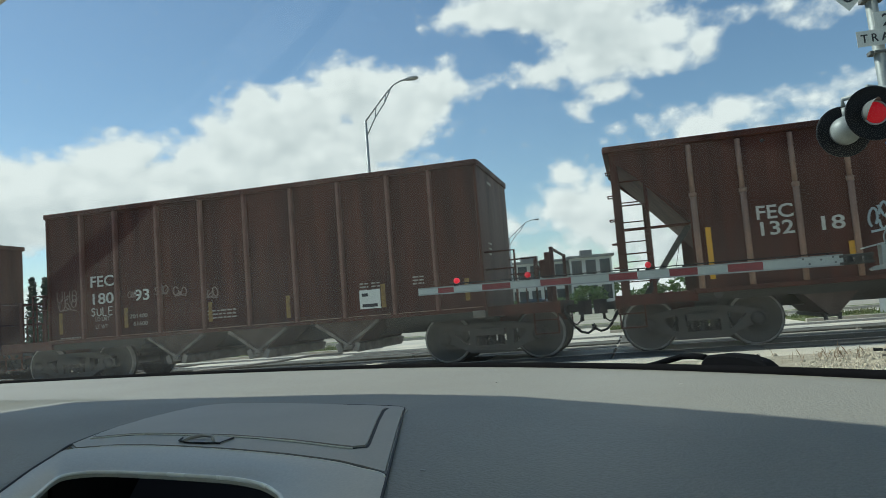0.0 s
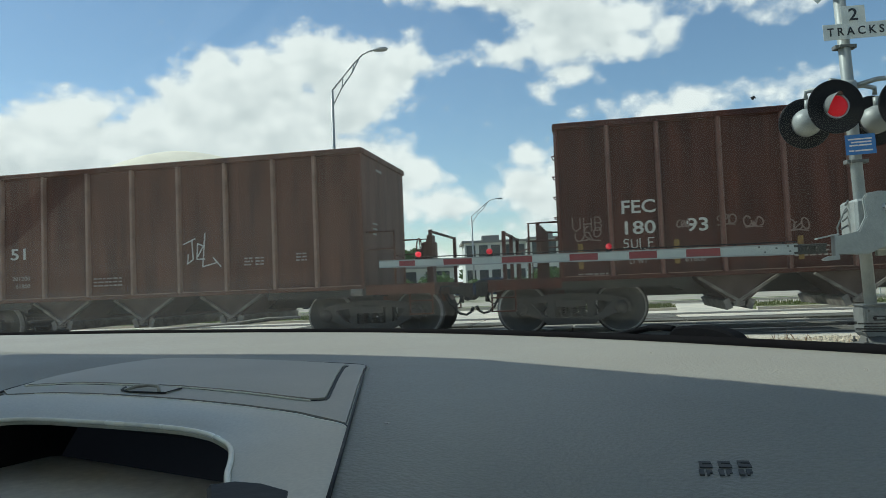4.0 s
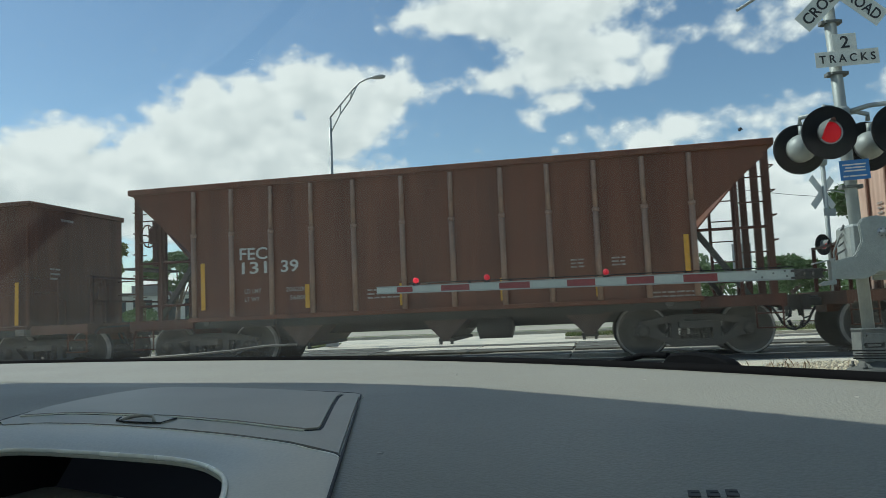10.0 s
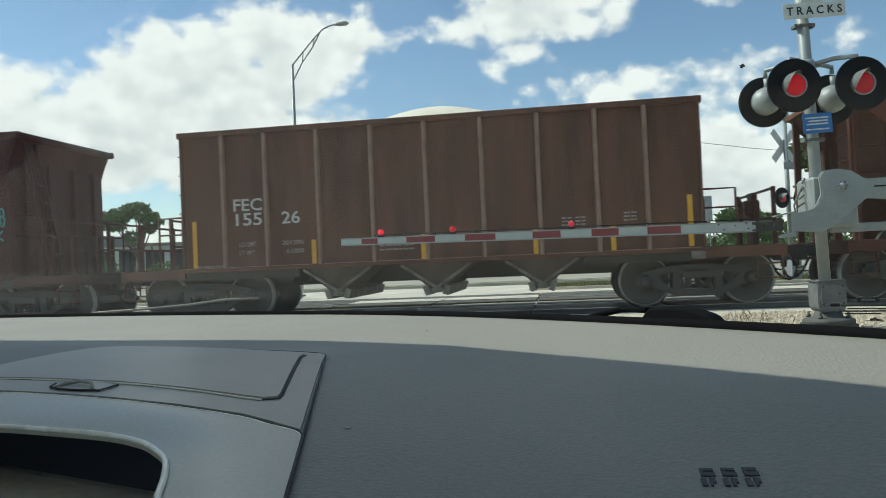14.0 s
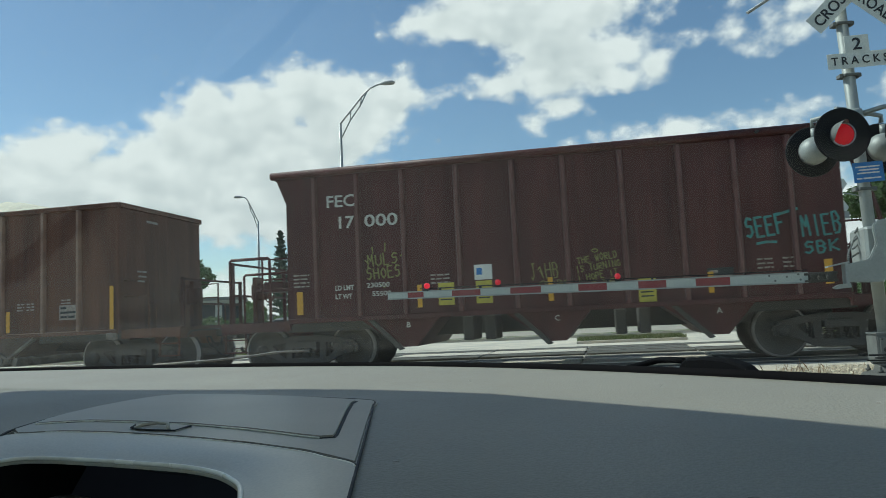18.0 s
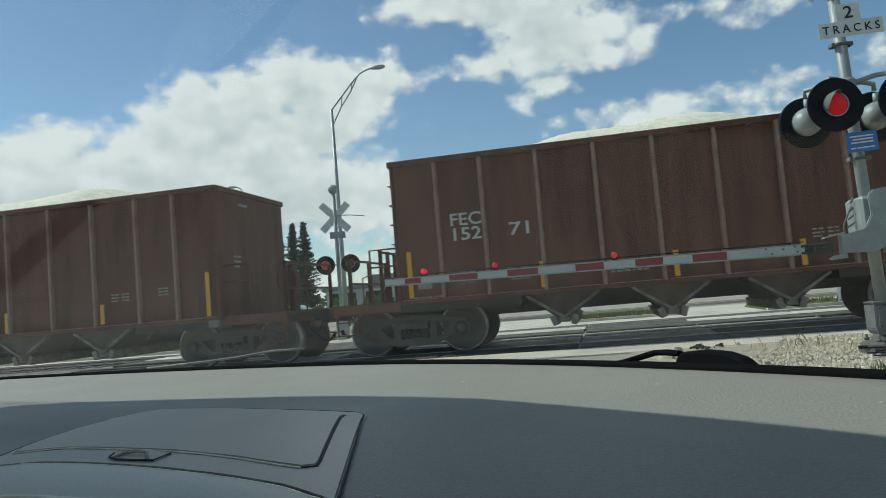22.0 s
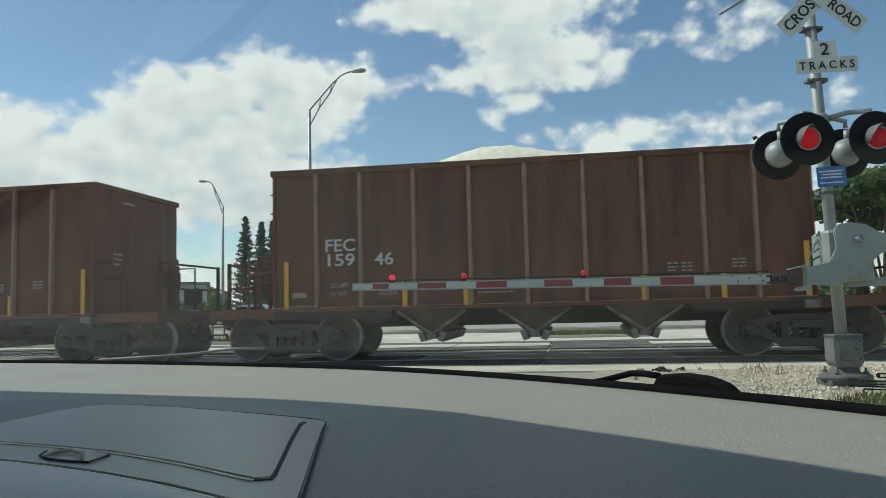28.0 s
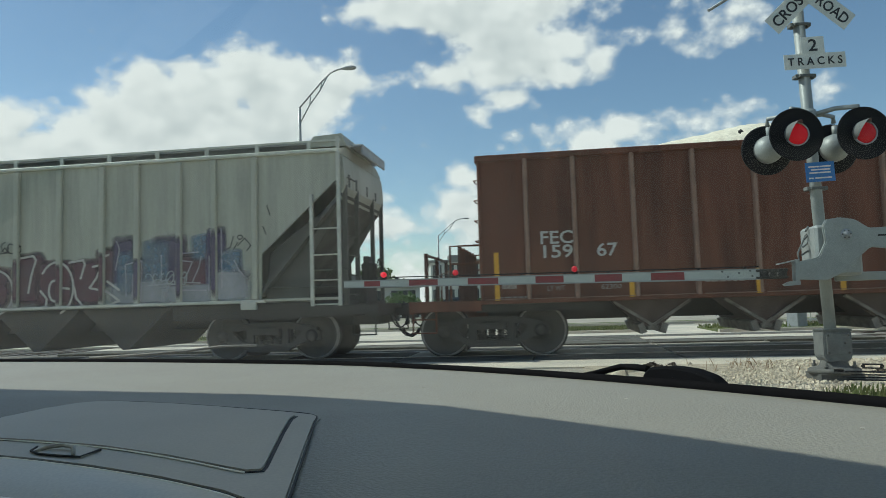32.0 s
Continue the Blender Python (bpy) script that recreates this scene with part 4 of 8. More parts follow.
    lettering("FEC", 0.23, pose(1.05, y, 3.10, 90), WHITE_L, w, "reporting_mark", width=0.56)
    lettering("17", 0.23, pose(1.28, y, 2.69, 90), WHITE_L, w, "wagon_number", width=0.30)
    lettering("000", 0.23, pose(1.78, y, 2.69, 90), WHITE_L, w, "wagon_number", width=0.64)
    lettering("LD LMT", 0.09, pose(1.17, y, 1.54, 90), WHITE_L, w, "weight_lettering", width=0.36)
    lettering("LT WT", 0.09, pose(1.17, y, 1.38, 90), WHITE_L, w, "weight_lettering", width=0.32)
    lettering("230500", 0.09, pose(1.78, y, 1.56, 90), WHITE_L, w, "weight_lettering", width=0.44)
    lettering("55500", 0.09, pose(1.88, y, 1.40, 90), WHITE_L, w, "weight_lettering", width=0.36)
    for x, z0, z1 in ((0.42, 1.12, 1.55), (2.75, 1.15, 1.56), (5.1, 1.15, 1.56), (7.75, 1.15, 1.5), (9.55, 1.2, 1.6)):
        tape(w, x, y - 0.05, z0, z1, 0.12 if x in (0.42, 9.55) else 0.085)
    for x in (3.13, 3.82, 6.62):
        lab = part("label_plate", boxes((0, 0.29, -0.004, 0, 0, 0.40)), NOTICE, w, "yellow notice label")
        lab.matrix_basis = pose(x, y, 1.17 if x < 6 else 1.05)
        strokes("small_print", bars([(0.04, 0.08 + k * 0.07, 0.2) for k in range(4)]), 0.012, SIGN_K, w, pose(x, y - 0.006, 1.19 if x < 6 else 1.07, 90))
    part("label_plate", boxes((3.80, 4.12, y - 0.004, y, 1.59, 1.86)), SIGN_W, w, "white and blue notice label")
    part("label_plate", boxes((3.84, 3.94, y - 0.008, y - 0.005, 1.68, 1.80)), SIGN_B, w)
    small_print(w, 0.35, y, 1.86, 0.3, 4)
    small_print(w, 3.0, y, 1.72, 0.34, 3)
    small_print(w, 8.55, y, 1.66, 0.24, 3)
    small_print(w, 8.95, y, 1.66, 0.24, 3)
    teal = mat("teal_spray_paint", (0.05, 0.24, 0.23), 0.5, tint=(0.09, 0.13, 0.12), amount=0.7, scale=8)
    lime = mat("yellow_green_spray_paint", (0.22, 0.21, 0.06), 0.6, amount=0.6, scale=8)
    spray("graffiti", "SEEF", 0.16, 0.30, 0.020, teal, w, pose(8.43, y, 2.02, 90) @ pose(0, 0, 0, 0, 0, 6), "teal sprayed graffiti")
    strokes("graffiti", [[(0.0, 0.0), (0.14, 0.02), (0.30, 0.01)], [(0.34, 0.46), (0.66, 0.54)]], 0.022, teal, w, pose(8.57, y, 1.92, 90), "teal sprayed line")
    spray("graffiti", "MIEB", 0.160, 0.32, 0.017, teal, w, pose(9.29, y, 1.98, 90) @ pose(0, 0, 0, 0, 0, 5), "teal sprayed graffiti")
    spray("graffiti", "SBK", 0.19, 0.18, 0.017, teal, w, pose(9.30, y, 1.71, 90) @ pose(0, 0, 0, 0, 0, 3), "teal sprayed graffiti")
    for k, (line, dx) in enumerate((("THE WORLD", 0.03), ("IS TURNING", 0.0), ("I HOPE IT", 0.02), ("DONT TURN", 0.05))):
        spray("graffiti", line, 0.078, 0.115, 0.0075, lime, w, pose(5.60 + dx, y, 1.76 - k * 0.155, 90) @ pose(0, 0, 0, 0, 0, 7), "yellow-green sprayed writing")
    strokes("graffiti", [[(0.05 * math.cos(a), 0.028 * math.sin(a)) for a in steps(0, 6.3, 12)]], 0.008, lime, w, pose(5.93, y, 1.98, 90), "yellow-green sprayed ring")
    spray("graffiti", "JAHB", 0.13, 0.26, 0.009, lime, w, pose(4.82, y, 1.52, 90) @ pose(0, 0, 0, 0, 0, 5), "yellow-green sprayed tag")
    strokes("graffiti", scrawl(5, 0.5, 0.14, 5), 0.008, lime, w, pose(4.95, y, 1.37, 90), "yellow-green sprayed tag")
    spray("graffiti", "MULS", 0.155, 0.21, 0.012, lime, w, pose(1.82, y, 1.95, 90) @ pose(0, 0, 0, 0, 0, 4), "yellow-green sprayed tag")
    strokes("graffiti", [[(0.10, 0.24), (0.09, 0.36)], [(0.33, 0.26), (0.34, 0.42)], [(0.02, 0.05), (-0.06, 0.12)], [(0.62, 0.16), (0.68, 0.20)], [(0.22, -0.33), (0.30, -0.40), (0.36, -0.30)]], 0.009, lime, w, pose(1.82, y, 1.95, 90), "yellow-green sprayed ticks")
    spray("graffiti", "SHOES", 0.135, 0.20, 0.012, lime, w, pose(1.80, y, 1.70, 90) @ pose(0, 0, 0, 0, 0, 5), "yellow-green sprayed tag")
    ROLLING.append((w, off))
    return w


def soft_spray(name, colour, cover=0.85):
    """Sprayed paint that thins out towards the rim of its patch."""
    m = mat(name, colour, 0.6, tint=tuple(0.6 * c + 0.07 for c in colour), amount=0.8, scale=2.2, grain=12, bump=0)
    nt = m.node_tree
    out = next(n for n in nt.nodes if n.type == "OUTPUT_MATERIAL")
    tc, sep, noise = nt.nodes.new("ShaderNodeTexCoord"), nt.nodes.new("ShaderNodeSeparateXYZ"), nt.nodes.new("ShaderNodeTexNoise")
    nt.links.new(tc.outputs["Generated"], sep.inputs[0])
    nt.links.new(tc.outputs["Object"], noise.inputs["Vector"])
    noise.inputs["Scale"].default_value, noise.inputs["Detail"].default_value = 4.5, 4.0

    def op(kind, p, q):
        n = nt.nodes.new("ShaderNodeMath")
        n.operation = kind
        for i, v in enumerate((p, q)):
            if isinstance(v, (int, float)):
                n.inputs[i].default_value = v
            else:
                nt.links.new(v, n.inputs[i])
        return n.outputs[0]

    rim = None
    for c, k in ((sep.outputs[0], 5.0), (sep.outputs[2], 6.0)):
        e = op("MINIMUM", op("MULTIPLY", op("MINIMUM", c, op("SUBTRACT", 1.0, c)), k), 1.0)
        rim = e if rim is None else op("MULTIPLY", rim, e)
    f = op("ADD", op("MULTIPLY", rim, 1.35), op("MULTIPLY", op("SUBTRACT", noise.outputs[0], 0.62), 0.9))
    f = op("MULTIPLY", op("MINIMUM", op("MAXIMUM", f, 0.0), 1.0), cover)
    clear, mixer = nt.nodes.new("ShaderNodeBsdfTransparent"), nt.nodes.new("ShaderNodeMixShader")
    nt.links.new(f, mixer.inputs[0])
    nt.links.new(clear.outputs[0], mixer.inputs[1])
    nt.links.new(nt.nodes["Principled BSDF"].outputs[0], mixer.inputs[2])
    nt.links.new(mixer.outputs[0], out.inputs["Surface"])
    return m


def grey_graffiti(w, y):
    """Wine-red bubble letters with white outlines, and a purple and blue piece beside them."""
    wine = soft_spray("wine_red_spray_paint", (0.105, 0.034, 0.052), 0.8)
    purple = soft_spray("purple_spray_paint", (0.085, 0.060, 0.130), 0.75)
    blue = soft_spray("pale_blue_spray_paint", (0.17, 0.25, 0.33), 0.55)
    haze = soft_spray("white_overspray", (0.50, 0.50, 0.52), 0.5)
    rows = [(-8.9, -7.7, 1.12, 2.02, wine), (-7.85, -6.6, 1.12, 2.00, wine), (-6.64, -5.95, 1.12, 2.25, wine), (-6.15, -5.25, 1.10, 2.08, wine), (-5.45, -4.65, 1.10, 2.08, wine), (-4.85, -4.2, 1.45, 2.28, wine),
            (-4.55, -4.05, 1.15, 2.50, purple), (-4.2, -3.7, 1.15, 2.05, wine), (-3.72, -2.95, 1.25, 2.47, purple), (-3.95, -3.35, 1.15, 2.4, blue), (-3.2, -2.5, 1.2, 2.10, wine), (-2.95, -2.3, 1.9, 2.45, blue), (-2.66, -2.24, 1.25, 2.58, purple),
            (-2.35, -1.85, 1.3, 2.15, blue), (-4.7, -3.2, 1.12, 1.62, haze), (-3.5, -2.2, 1.12, 1.50, haze), (-2.6, -1.7, 1.12, 1.75, haze), (-4.45, -4.1, 1.3, 2.2, blue)]
    for k, (x0, x1, z0, z1, paint) in enumerate(rows):
        d = y - 0.0012 * k
        lean = 0.06 * ((k * 7) % 5 - 2) / 2
        part("graffiti", prism(bmesh.new(), [(x0, z0), (x1, z0), (x1 + lean, z1 - 0.05), (0.5 * (x0 + x1) + lean, z1), (x0 + lean, z1 - 0.08)], d - 0.0005, d), paint, w, "soft-edged sprayed graffiti")

    for x, z1, paint in ((-6.54, 2.1, wine), (-5.62, 1.95, wine), (-4.72, 2.15, wine), (-4.00, 2.0, purple), (-3.14, 2.4, purple), (-2.44, 2.5, purple), (-7.44, 2.0, wine)):
        part("graffiti", prism(bmesh.new(), [(x - 0.05, 1.17), (x + 0.05, 1.17), (x + 0.05, z1), (x - 0.05, z1 + 0.03)], y - 0.0805, y - 0.080), paint, w, "sprayed paint across the side post")

    def curve(cx, cz, rx, rz, a0, a1, n=10):
        return [(cx + rx * math.cos(radians(a)), cz + rz * math.sin(radians(a))) for a in steps(a0, a1, n)]

    big = [[(-7.75, 1.85), (-7.45, 1.93), (-7.1, 1.92), (-6.92, 1.88)] + curve(-6.95, 1.45, 0.34, 0.42, 80, -80), [(-6.92, 1.68), (-7.08, 1.66)] + curve(-7.06, 1.40, 0.2, 0.26, 90, 260),
           [(-6.52, 1.98), (-6.48, 2.10), (-6.18, 2.14), (-6.12, 2.06)] + [(-6.22, 1.75), (-6.28, 1.42)], [(-6.02, 1.46), (-5.88, 1.30), (-5.90, 1.15), (-6.18, 1.12)], curve(-5.68, 1.50, 0.36, 0.50, 145, -75, 14), curve(-5.72, 1.45, 0.12, 0.20, 60, 300, 8), [(-5.58, 1.50), (-5.40, 1.48)],
           [(-5.42, 1.98), (-5.12, 2.02), (-5.08, 1.94), (-5.17, 1.66)], [(-5.30, 1.50), (-5.26, 1.30), (-5.10, 1.12), (-4.80, 1.12)], [(-4.92, 1.88), (-4.72, 1.92), (-4.84, 1.66), (-4.98, 1.48), (-4.62, 1.40), (-4.36, 1.22)], [(-4.36, 1.22), (-4.70, 1.10), (-4.95, 1.14)], [(-4.72, 2.06), (-4.58, 2.10)], [(-4.62, 1.60), (-4.36, 1.42)],
           [(-8.6, 1.92), (-8.2, 2.0), (-8.0, 1.9), (-8.15, 1.3), (-8.5, 1.18)], [(-8.62, 1.6), (-8.3, 1.62)]]
    strokes("graffiti", big, 0.021, WHITE_L, w, pose(0, y - 0.028, 0, 90), "white outline of the sprayed letters")
    fine = [[(-4.22, 1.30), (-4.24, 1.90), (-3.90, 1.96), (-3.92, 1.2)], [(-4.10, 1.30), (-4.08, 1.72)], [(-3.5, 2.05), (-3.5, 1.55)], [(-3.15, 2.06), (-2.75, 2.08)], [(-3.1, 1.93), (-2.88, 1.90), (-3.05, 1.52), (-2.72, 1.50)], [(-2.88, 1.52), (-2.74, 1.80), (-2.70, 2.0)], [(-2.54, 2.0), (-2.55, 1.35)], [(-2.30, 2.5), (-2.29, 1.4)], [(-3.12, 1.38), (-2.6, 1.36)], [(-4.42, 2.35), (-4.36, 2.2), (-4.44, 1.8)], [(-2.05, 1.9), (-1.95, 1.7), (-1.80, 1.55)]]
    strokes("graffiti", fine, 0.011, mat("thin_pale_spray_line", (0.36, 0.34, 0.36), 0.7, amount=0.5, scale=9), w, pose(0, y - 0.030, 0, 90), "thin pale sprayed outlines")
    strokes("graffiti", scrawl(13, 0.85, 0.26, 6), 0.010, GALV, w, pose(-3.82, y - 0.030, 1.48, 90), "thin pale sprayed tag")
    tag = [[(-2.25, 2.08), (-2.12, 2.14), (-2.06, 2.34)], [(-2.06, 2.10), (-1.98, 2.22)], curve(-1.93, 2.32, 0.05, 0.04, 0, 360, 8), [(-1.98, 2.16), (-1.84, 2.30), (-1.72, 2.16), (-1.80, 2.06)], [(-1.92, 2.06), (-1.96, 1.80), (-1.82, 1.56), (-1.74, 1.62)], [(-1.40, 2.9), (-1.34, 2.7)], [(-1.48, 2.5), (-1.42, 2.35)]]
    strokes("graffiti", tag, 0.009, SIGN_K, w, pose(0, y - 0.030, 0, 90), "thin black sprayed tag")
    strokes("graffiti", scrawl(4, 0.55, 0.22, 4), 0.009, SIGN_K, w, pose(-7.0, y - 0.030, 2.2, 90), "thin black sprayed tag")


def grey_wagon(off):
    """A covered hopper: slab sides, rounded roof edge, running boards, sloped end over an open frame; x = 0 at its right body corner."""
    paint = PAINT_G
    L, zt, zs, half = 12.6, 3.92, 1.13, 1.53
    w = empty("covered_hopper_wagon", "grey covered hopper wagon with purple and red graffiti along its side", "hopper wagon", "wagons of the train")
    for s in (-1, 1):
        bm = bmesh.new()
        prism(bm, [(-L, zt - 0.10), (0, zt - 0.10), (0, 3.37), (-1.52, 1.99), (-1.54, zs), (-L + 1.6, zs), (-L + 1.5, 1.98), (-L, 3.32)], s * half - 0.015, s * half + 0.015)
        part("side_sheet", bm, paint, w)
    for x in (-1.64, -2.44, -3.14, -4.00, -4.72, -5.62, -6.54, -7.44, -8.30, -9.10, -9.95, -10.75):
        shared(("gpost",), lambda: boxes((-0.055, 0.055, -0.085, 0.0, zs + 0.02, zt - 0.12), bevel=0.015), paint, "side_post", w, pose(x, -half - 0.012, 0))
    part("side_sill", boxes((-L + 1.5, -1.46, -half - 0.10, -half + 0.03, zs - 0.035, zs + 0.02), (-L + 1.5, -1.46, half - 0.03, half + 0.10, zs - 0.035, zs + 0.02), bevel=0.008), LIP_G, w, "rubbed bright sill edge")
    bm = bmesh.new()
    prism(bm, [(-half - 0.03, zt - 0.12), (half + 0.03, zt - 0.12), (half + 0.02, zt - 0.07), (half - 0.35, zt + 0.06), (0, zt + 0.12), (-half + 0.35, zt + 0.06), (-half - 0.02, zt - 0.07)], -L, 0.0, "x")
    part("roof", bm, paint, w)
    part("roof_chord", boxes((-L, 0.02, -half - 0.085, -half - 0.02, zt - 0.105, zt - 0.04), bevel=0.012), LIP_G, w, "pale rubbed edge of the roof")
    # slope and webs are darker than the side sheets
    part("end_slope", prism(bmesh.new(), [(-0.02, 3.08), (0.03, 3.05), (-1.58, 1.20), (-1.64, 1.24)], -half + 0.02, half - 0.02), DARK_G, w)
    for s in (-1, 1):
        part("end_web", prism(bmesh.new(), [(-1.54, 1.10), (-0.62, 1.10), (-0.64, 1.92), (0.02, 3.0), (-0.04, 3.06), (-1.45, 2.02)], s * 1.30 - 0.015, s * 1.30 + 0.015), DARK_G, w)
    part("end_cap", prism(bmesh.new(), [(-0.02, zt - 0.11), (0.03, zt - 0.16), (0.05, zt - 0.30), (0.07, zt - 0.50), (0.07, 3.18), (0.0, 3.05), (-0.02, 2.95)], -half + 0.03, half - 0.03), paint, w)
    for k, y in enumerate((-1.2, -0.7, 0.1, 0.8)):
        part("end_stain", prism(bmesh.new(), [(0.073, 3.20), (0.076, 3.20), (0.076, 3.44 - 0.02 * k), (0.073, 3.44 - 0.02 * k)], y - 0.06, y + 0.06), DARK_G, w)
    part("running_board", boxes((-L, 0.0, -1.28, -0.80, zt + 0.13, zt + 0.17), (-L, 0.0, 0.80, 1.28, zt + 0.13, zt + 0.17)), GALV, w, "galvanised roof walkway")
    part("end_walkway", boxes((-0.1, 0.27, -0.9, 0.9, zt + 0.11, zt + 0.16), (0.23, 0.27, -0.9, 0.9, zt - 0.04, zt + 0.11), bevel=0.01), GALV, w, "galvanised end walkway")
    part("roof_hump", prism(bmesh.new(), [(-0.72, zt + 0.06), (-0.58, zt + 0.27), (-0.04, zt + 0.30), (0.06, zt + 0.06)], -1.29, 0.6), paint, w)
    for k in range(5):
        part("roof_hatch", boxes((-1.6 - k * 2.3, -0.6 - k * 2.3, -0.26, 0.26, zt + 0.10, zt + 0.28), bevel=0.03), paint, w) if k == 0 else again(bpy.data.objects["roof_hatch"], pose(-k * 2.3, 0, 0), w)
    bm = bmesh.new()
    box(bm, -L, -0.05, -1.33, -1.30, zt + 0.155, zt + 0.19)
    for k in range(12):
        box(bm, -0.70 - k * 1.02, -0.63 - k * 1.02, -1.34, -1.30, zt - 0.02, zt + 0.155)
    part("roof_rail", bm, LIP_G, w)
    bm = bmesh.new()
    for x, z1 in ((-0.54, 3.04), (-0.02, zt + 0.16)):
        box(bm, x - 0.028, x + 0.028, -half - 0.10, -half - 0.03, 1.0, z1)
    for z in (1.03, 1.47, 1.93, 2.41):
        tube(bm, (-0.54, -half - 0.065, z), (-0.02, -half - 0.065, z), 0.014)
    part("side_ladder", bm, LIP_G, w)
    for y in (-1.38, -0.6, 0.6, 1.38):
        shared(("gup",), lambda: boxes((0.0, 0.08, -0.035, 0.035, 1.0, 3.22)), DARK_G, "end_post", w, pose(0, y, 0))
    bm = bmesh.new()
    for k in range(7):
        tube(bm, (0.10, -1.38, 1.2 + k * 0.36), (0.10, -0.9, 1.2 + k * 0.36), 0.014)
    pipe(bm, [(-1.5, -1.45, 1.36), (0.12, -1.45, 1.36)], 0.018)
    pipe(bm, [(-0.6, -1.45, 1.66), (0.12, -1.45, 1.66)], 0.018)
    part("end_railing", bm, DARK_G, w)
    part("air_gear", boxes((-0.2, 0.25, -0.8, 0.1, 1.02, 1.42), (-0.9, -0.3, -0.6, 0.4, 1.02, 1.25), bevel=0.05), GRIME, w)
    part("hand_brake", make_brake(), GRIME, w, "hand brake with a spoked wheel").matrix_basis = pose(0.16, -0.3, 1.0, 0, 0, 180)
    wm = pose(-0.72, 0, 0)
    part("end_platform", make_platform(1.36, 1.0), GRIME, w).matrix_basis = wm
    shared(("coupler",), make_coupler, GRIME, "coupler", w, wm @ pose(1.42, 0, 0))
    shared(("hose",), make_hose, TYRE, "brake_hose", w, wm @ pose(1.36, 0, 0), "black rubber brake hose")
    part("centre_sill", boxes((-L + 0.5, 0.4, -0.33, 0.33, 0.62, 1.0)), GRIME, w)
    part("underframe", boxes((-3.4, 0.1, -1.35, 1.35, 0.80, zs - 0.04)), GRIME, w)
    part("end_sill_edge", boxes((-1.46, -0.02, -half - 0.05, -half + 0.03, zs - 0.02, zs + 0.03), bevel=0.008), paint, w)
    for x in (-4.4, -6.3, -8.2):
        shared(("gchute",), lambda: make_hopper(1.9, 0.80, 1.3), GRIME, "discharge_chute", w, pose(x, 0, zs - 0.05))
    bogie(w, -1.66)
    bogie(w, -L + 1.6)
    shared(("gjackpad",), lambda: boxes((0, 0.30, -0.06, 0, 0, 0.15), bevel=0.01), LIP_G, "jacking_pad", w, pose(-1.90, -half - 0.06, 0.97))
    grey_graffiti(w, -half - 0.019)
    ROLLING.append((w, off))
    return w


def strips(*rows):
    """Yellow reflector strips: the middle of each, its foot and its top."""
    return tuple((x - 0.042, z0, z1) for x, z0, z1 in rows)


slope_wagon(29.0, PAINT_B, 11.96, 3.61, ("FEC", "132", "18", 2.34, 3.30, 2.08, 0.27, "", ""), 3, "dark red-brown open hopper wagon with sloping ends and sprayed tags", strips((1.56, 1.17, 2.04), (3.70, 1.36, 1.60), (10.50, 1.45, 2.03)))
square_wagon("a", 17.25, PAINT_B, 9.44, 3.71, "93", None, posts=tuple(x + 0.04 for x in STD_POSTS), seed=2, marks=("FEC", "180", "93", 1.08, 2.13, 2.06, 0.36, "201400", "61600", 1.35), label="dark red-brown empty open hopper wagon with faint sprayed tags", yellow=strips((0.355, 1.14, 1.58), (1.95, 1.17, 1.575), (3.89, 1.15, 1.54), (5.575, 1.10, 1.53), (7.515, 1.15, 1.59), (9.12, 1.15, 1.56)))
square_wagon("b", 4.26, PAINT_A, 9.42, 3.576, "51", (SAND, 0.50, 0.0), seed=5, marks=("FEC", "156", "51", 1.00, 1.89, 2.09, 0.275, "201200", "61800"), label="brown open hopper wagon heaped with pale sand, white sprayed tags")
slope_wagon(-9.97, PAINT_C, 11.96, 3.61, ("FEC", "131", "39", 2.33, 3.165, 2.09, 0.27, "206200", "56800", 1.45), 7, "brown open hopper wagon with sloping ends and open end frames", strips((1.56, 1.17, 2.07), (10.49, 1.45, 2.08), (3.68, 1.13, 1.57), (5.50, 1.1, 1.5), (7.34, 1.1, 1.5), (8.99, 1.1, 1.4)))
square_wagon("d", -21.69, PAINT_A, 9.42, 3.576, "26", (SAND, 0.42, 0.0), seed=8, marks=("FEC", "155", "26", 1.04, 1.97, 2.05, 0.27, "201200", "61800"), label="brown open hopper wagon heaped with pale sand, yellow strips", yellow=strips((0.28, 1.03, 1.90), (2.58, 1.02, 1.46), (4.60, 1.01, 1.46), (6.58, 1.02, 1.46), (7.90, 1.02, 1.44), (9.18, 1.04, 1.91)))
maroon_wagon(-35.23)
square_wagon("f", -48.03, PAINT_A, 9.42, 3.576, "71", (LIME, 0.46, 0.03), seed=11, marks=("FEC", "152", "71", 1.07, 2.12, 2.28, 0.265, "202700", "60300", 1.38), label="brown open hopper wagon heaped with crushed limestone, yellow strips", yellow=strips((0.26, 1.05, 1.89), (2.64, 1.05, 1.51), (4.88, 1.05, 1.49), (6.87, 1.05, 1.48), (9.28, 1.03, 1.89)))
square_wagon("g", -60.98, PAINT_A, 9.42, 3.576, "51", (LIME, 0.54, 0.03), seed=14, marks=("FEC", "155", "51", 1.085, 1.965, 2.05, 0.265, "201200", "61800", 1.40), label="brown open hopper wagon heaped high with crushed limestone", yellow=strips((0.30, 1.06, 1.92), (4.63, 1.04, 1.45), (6.86, 1.06, 1.45), (9.18, 1.04, 1.89)))
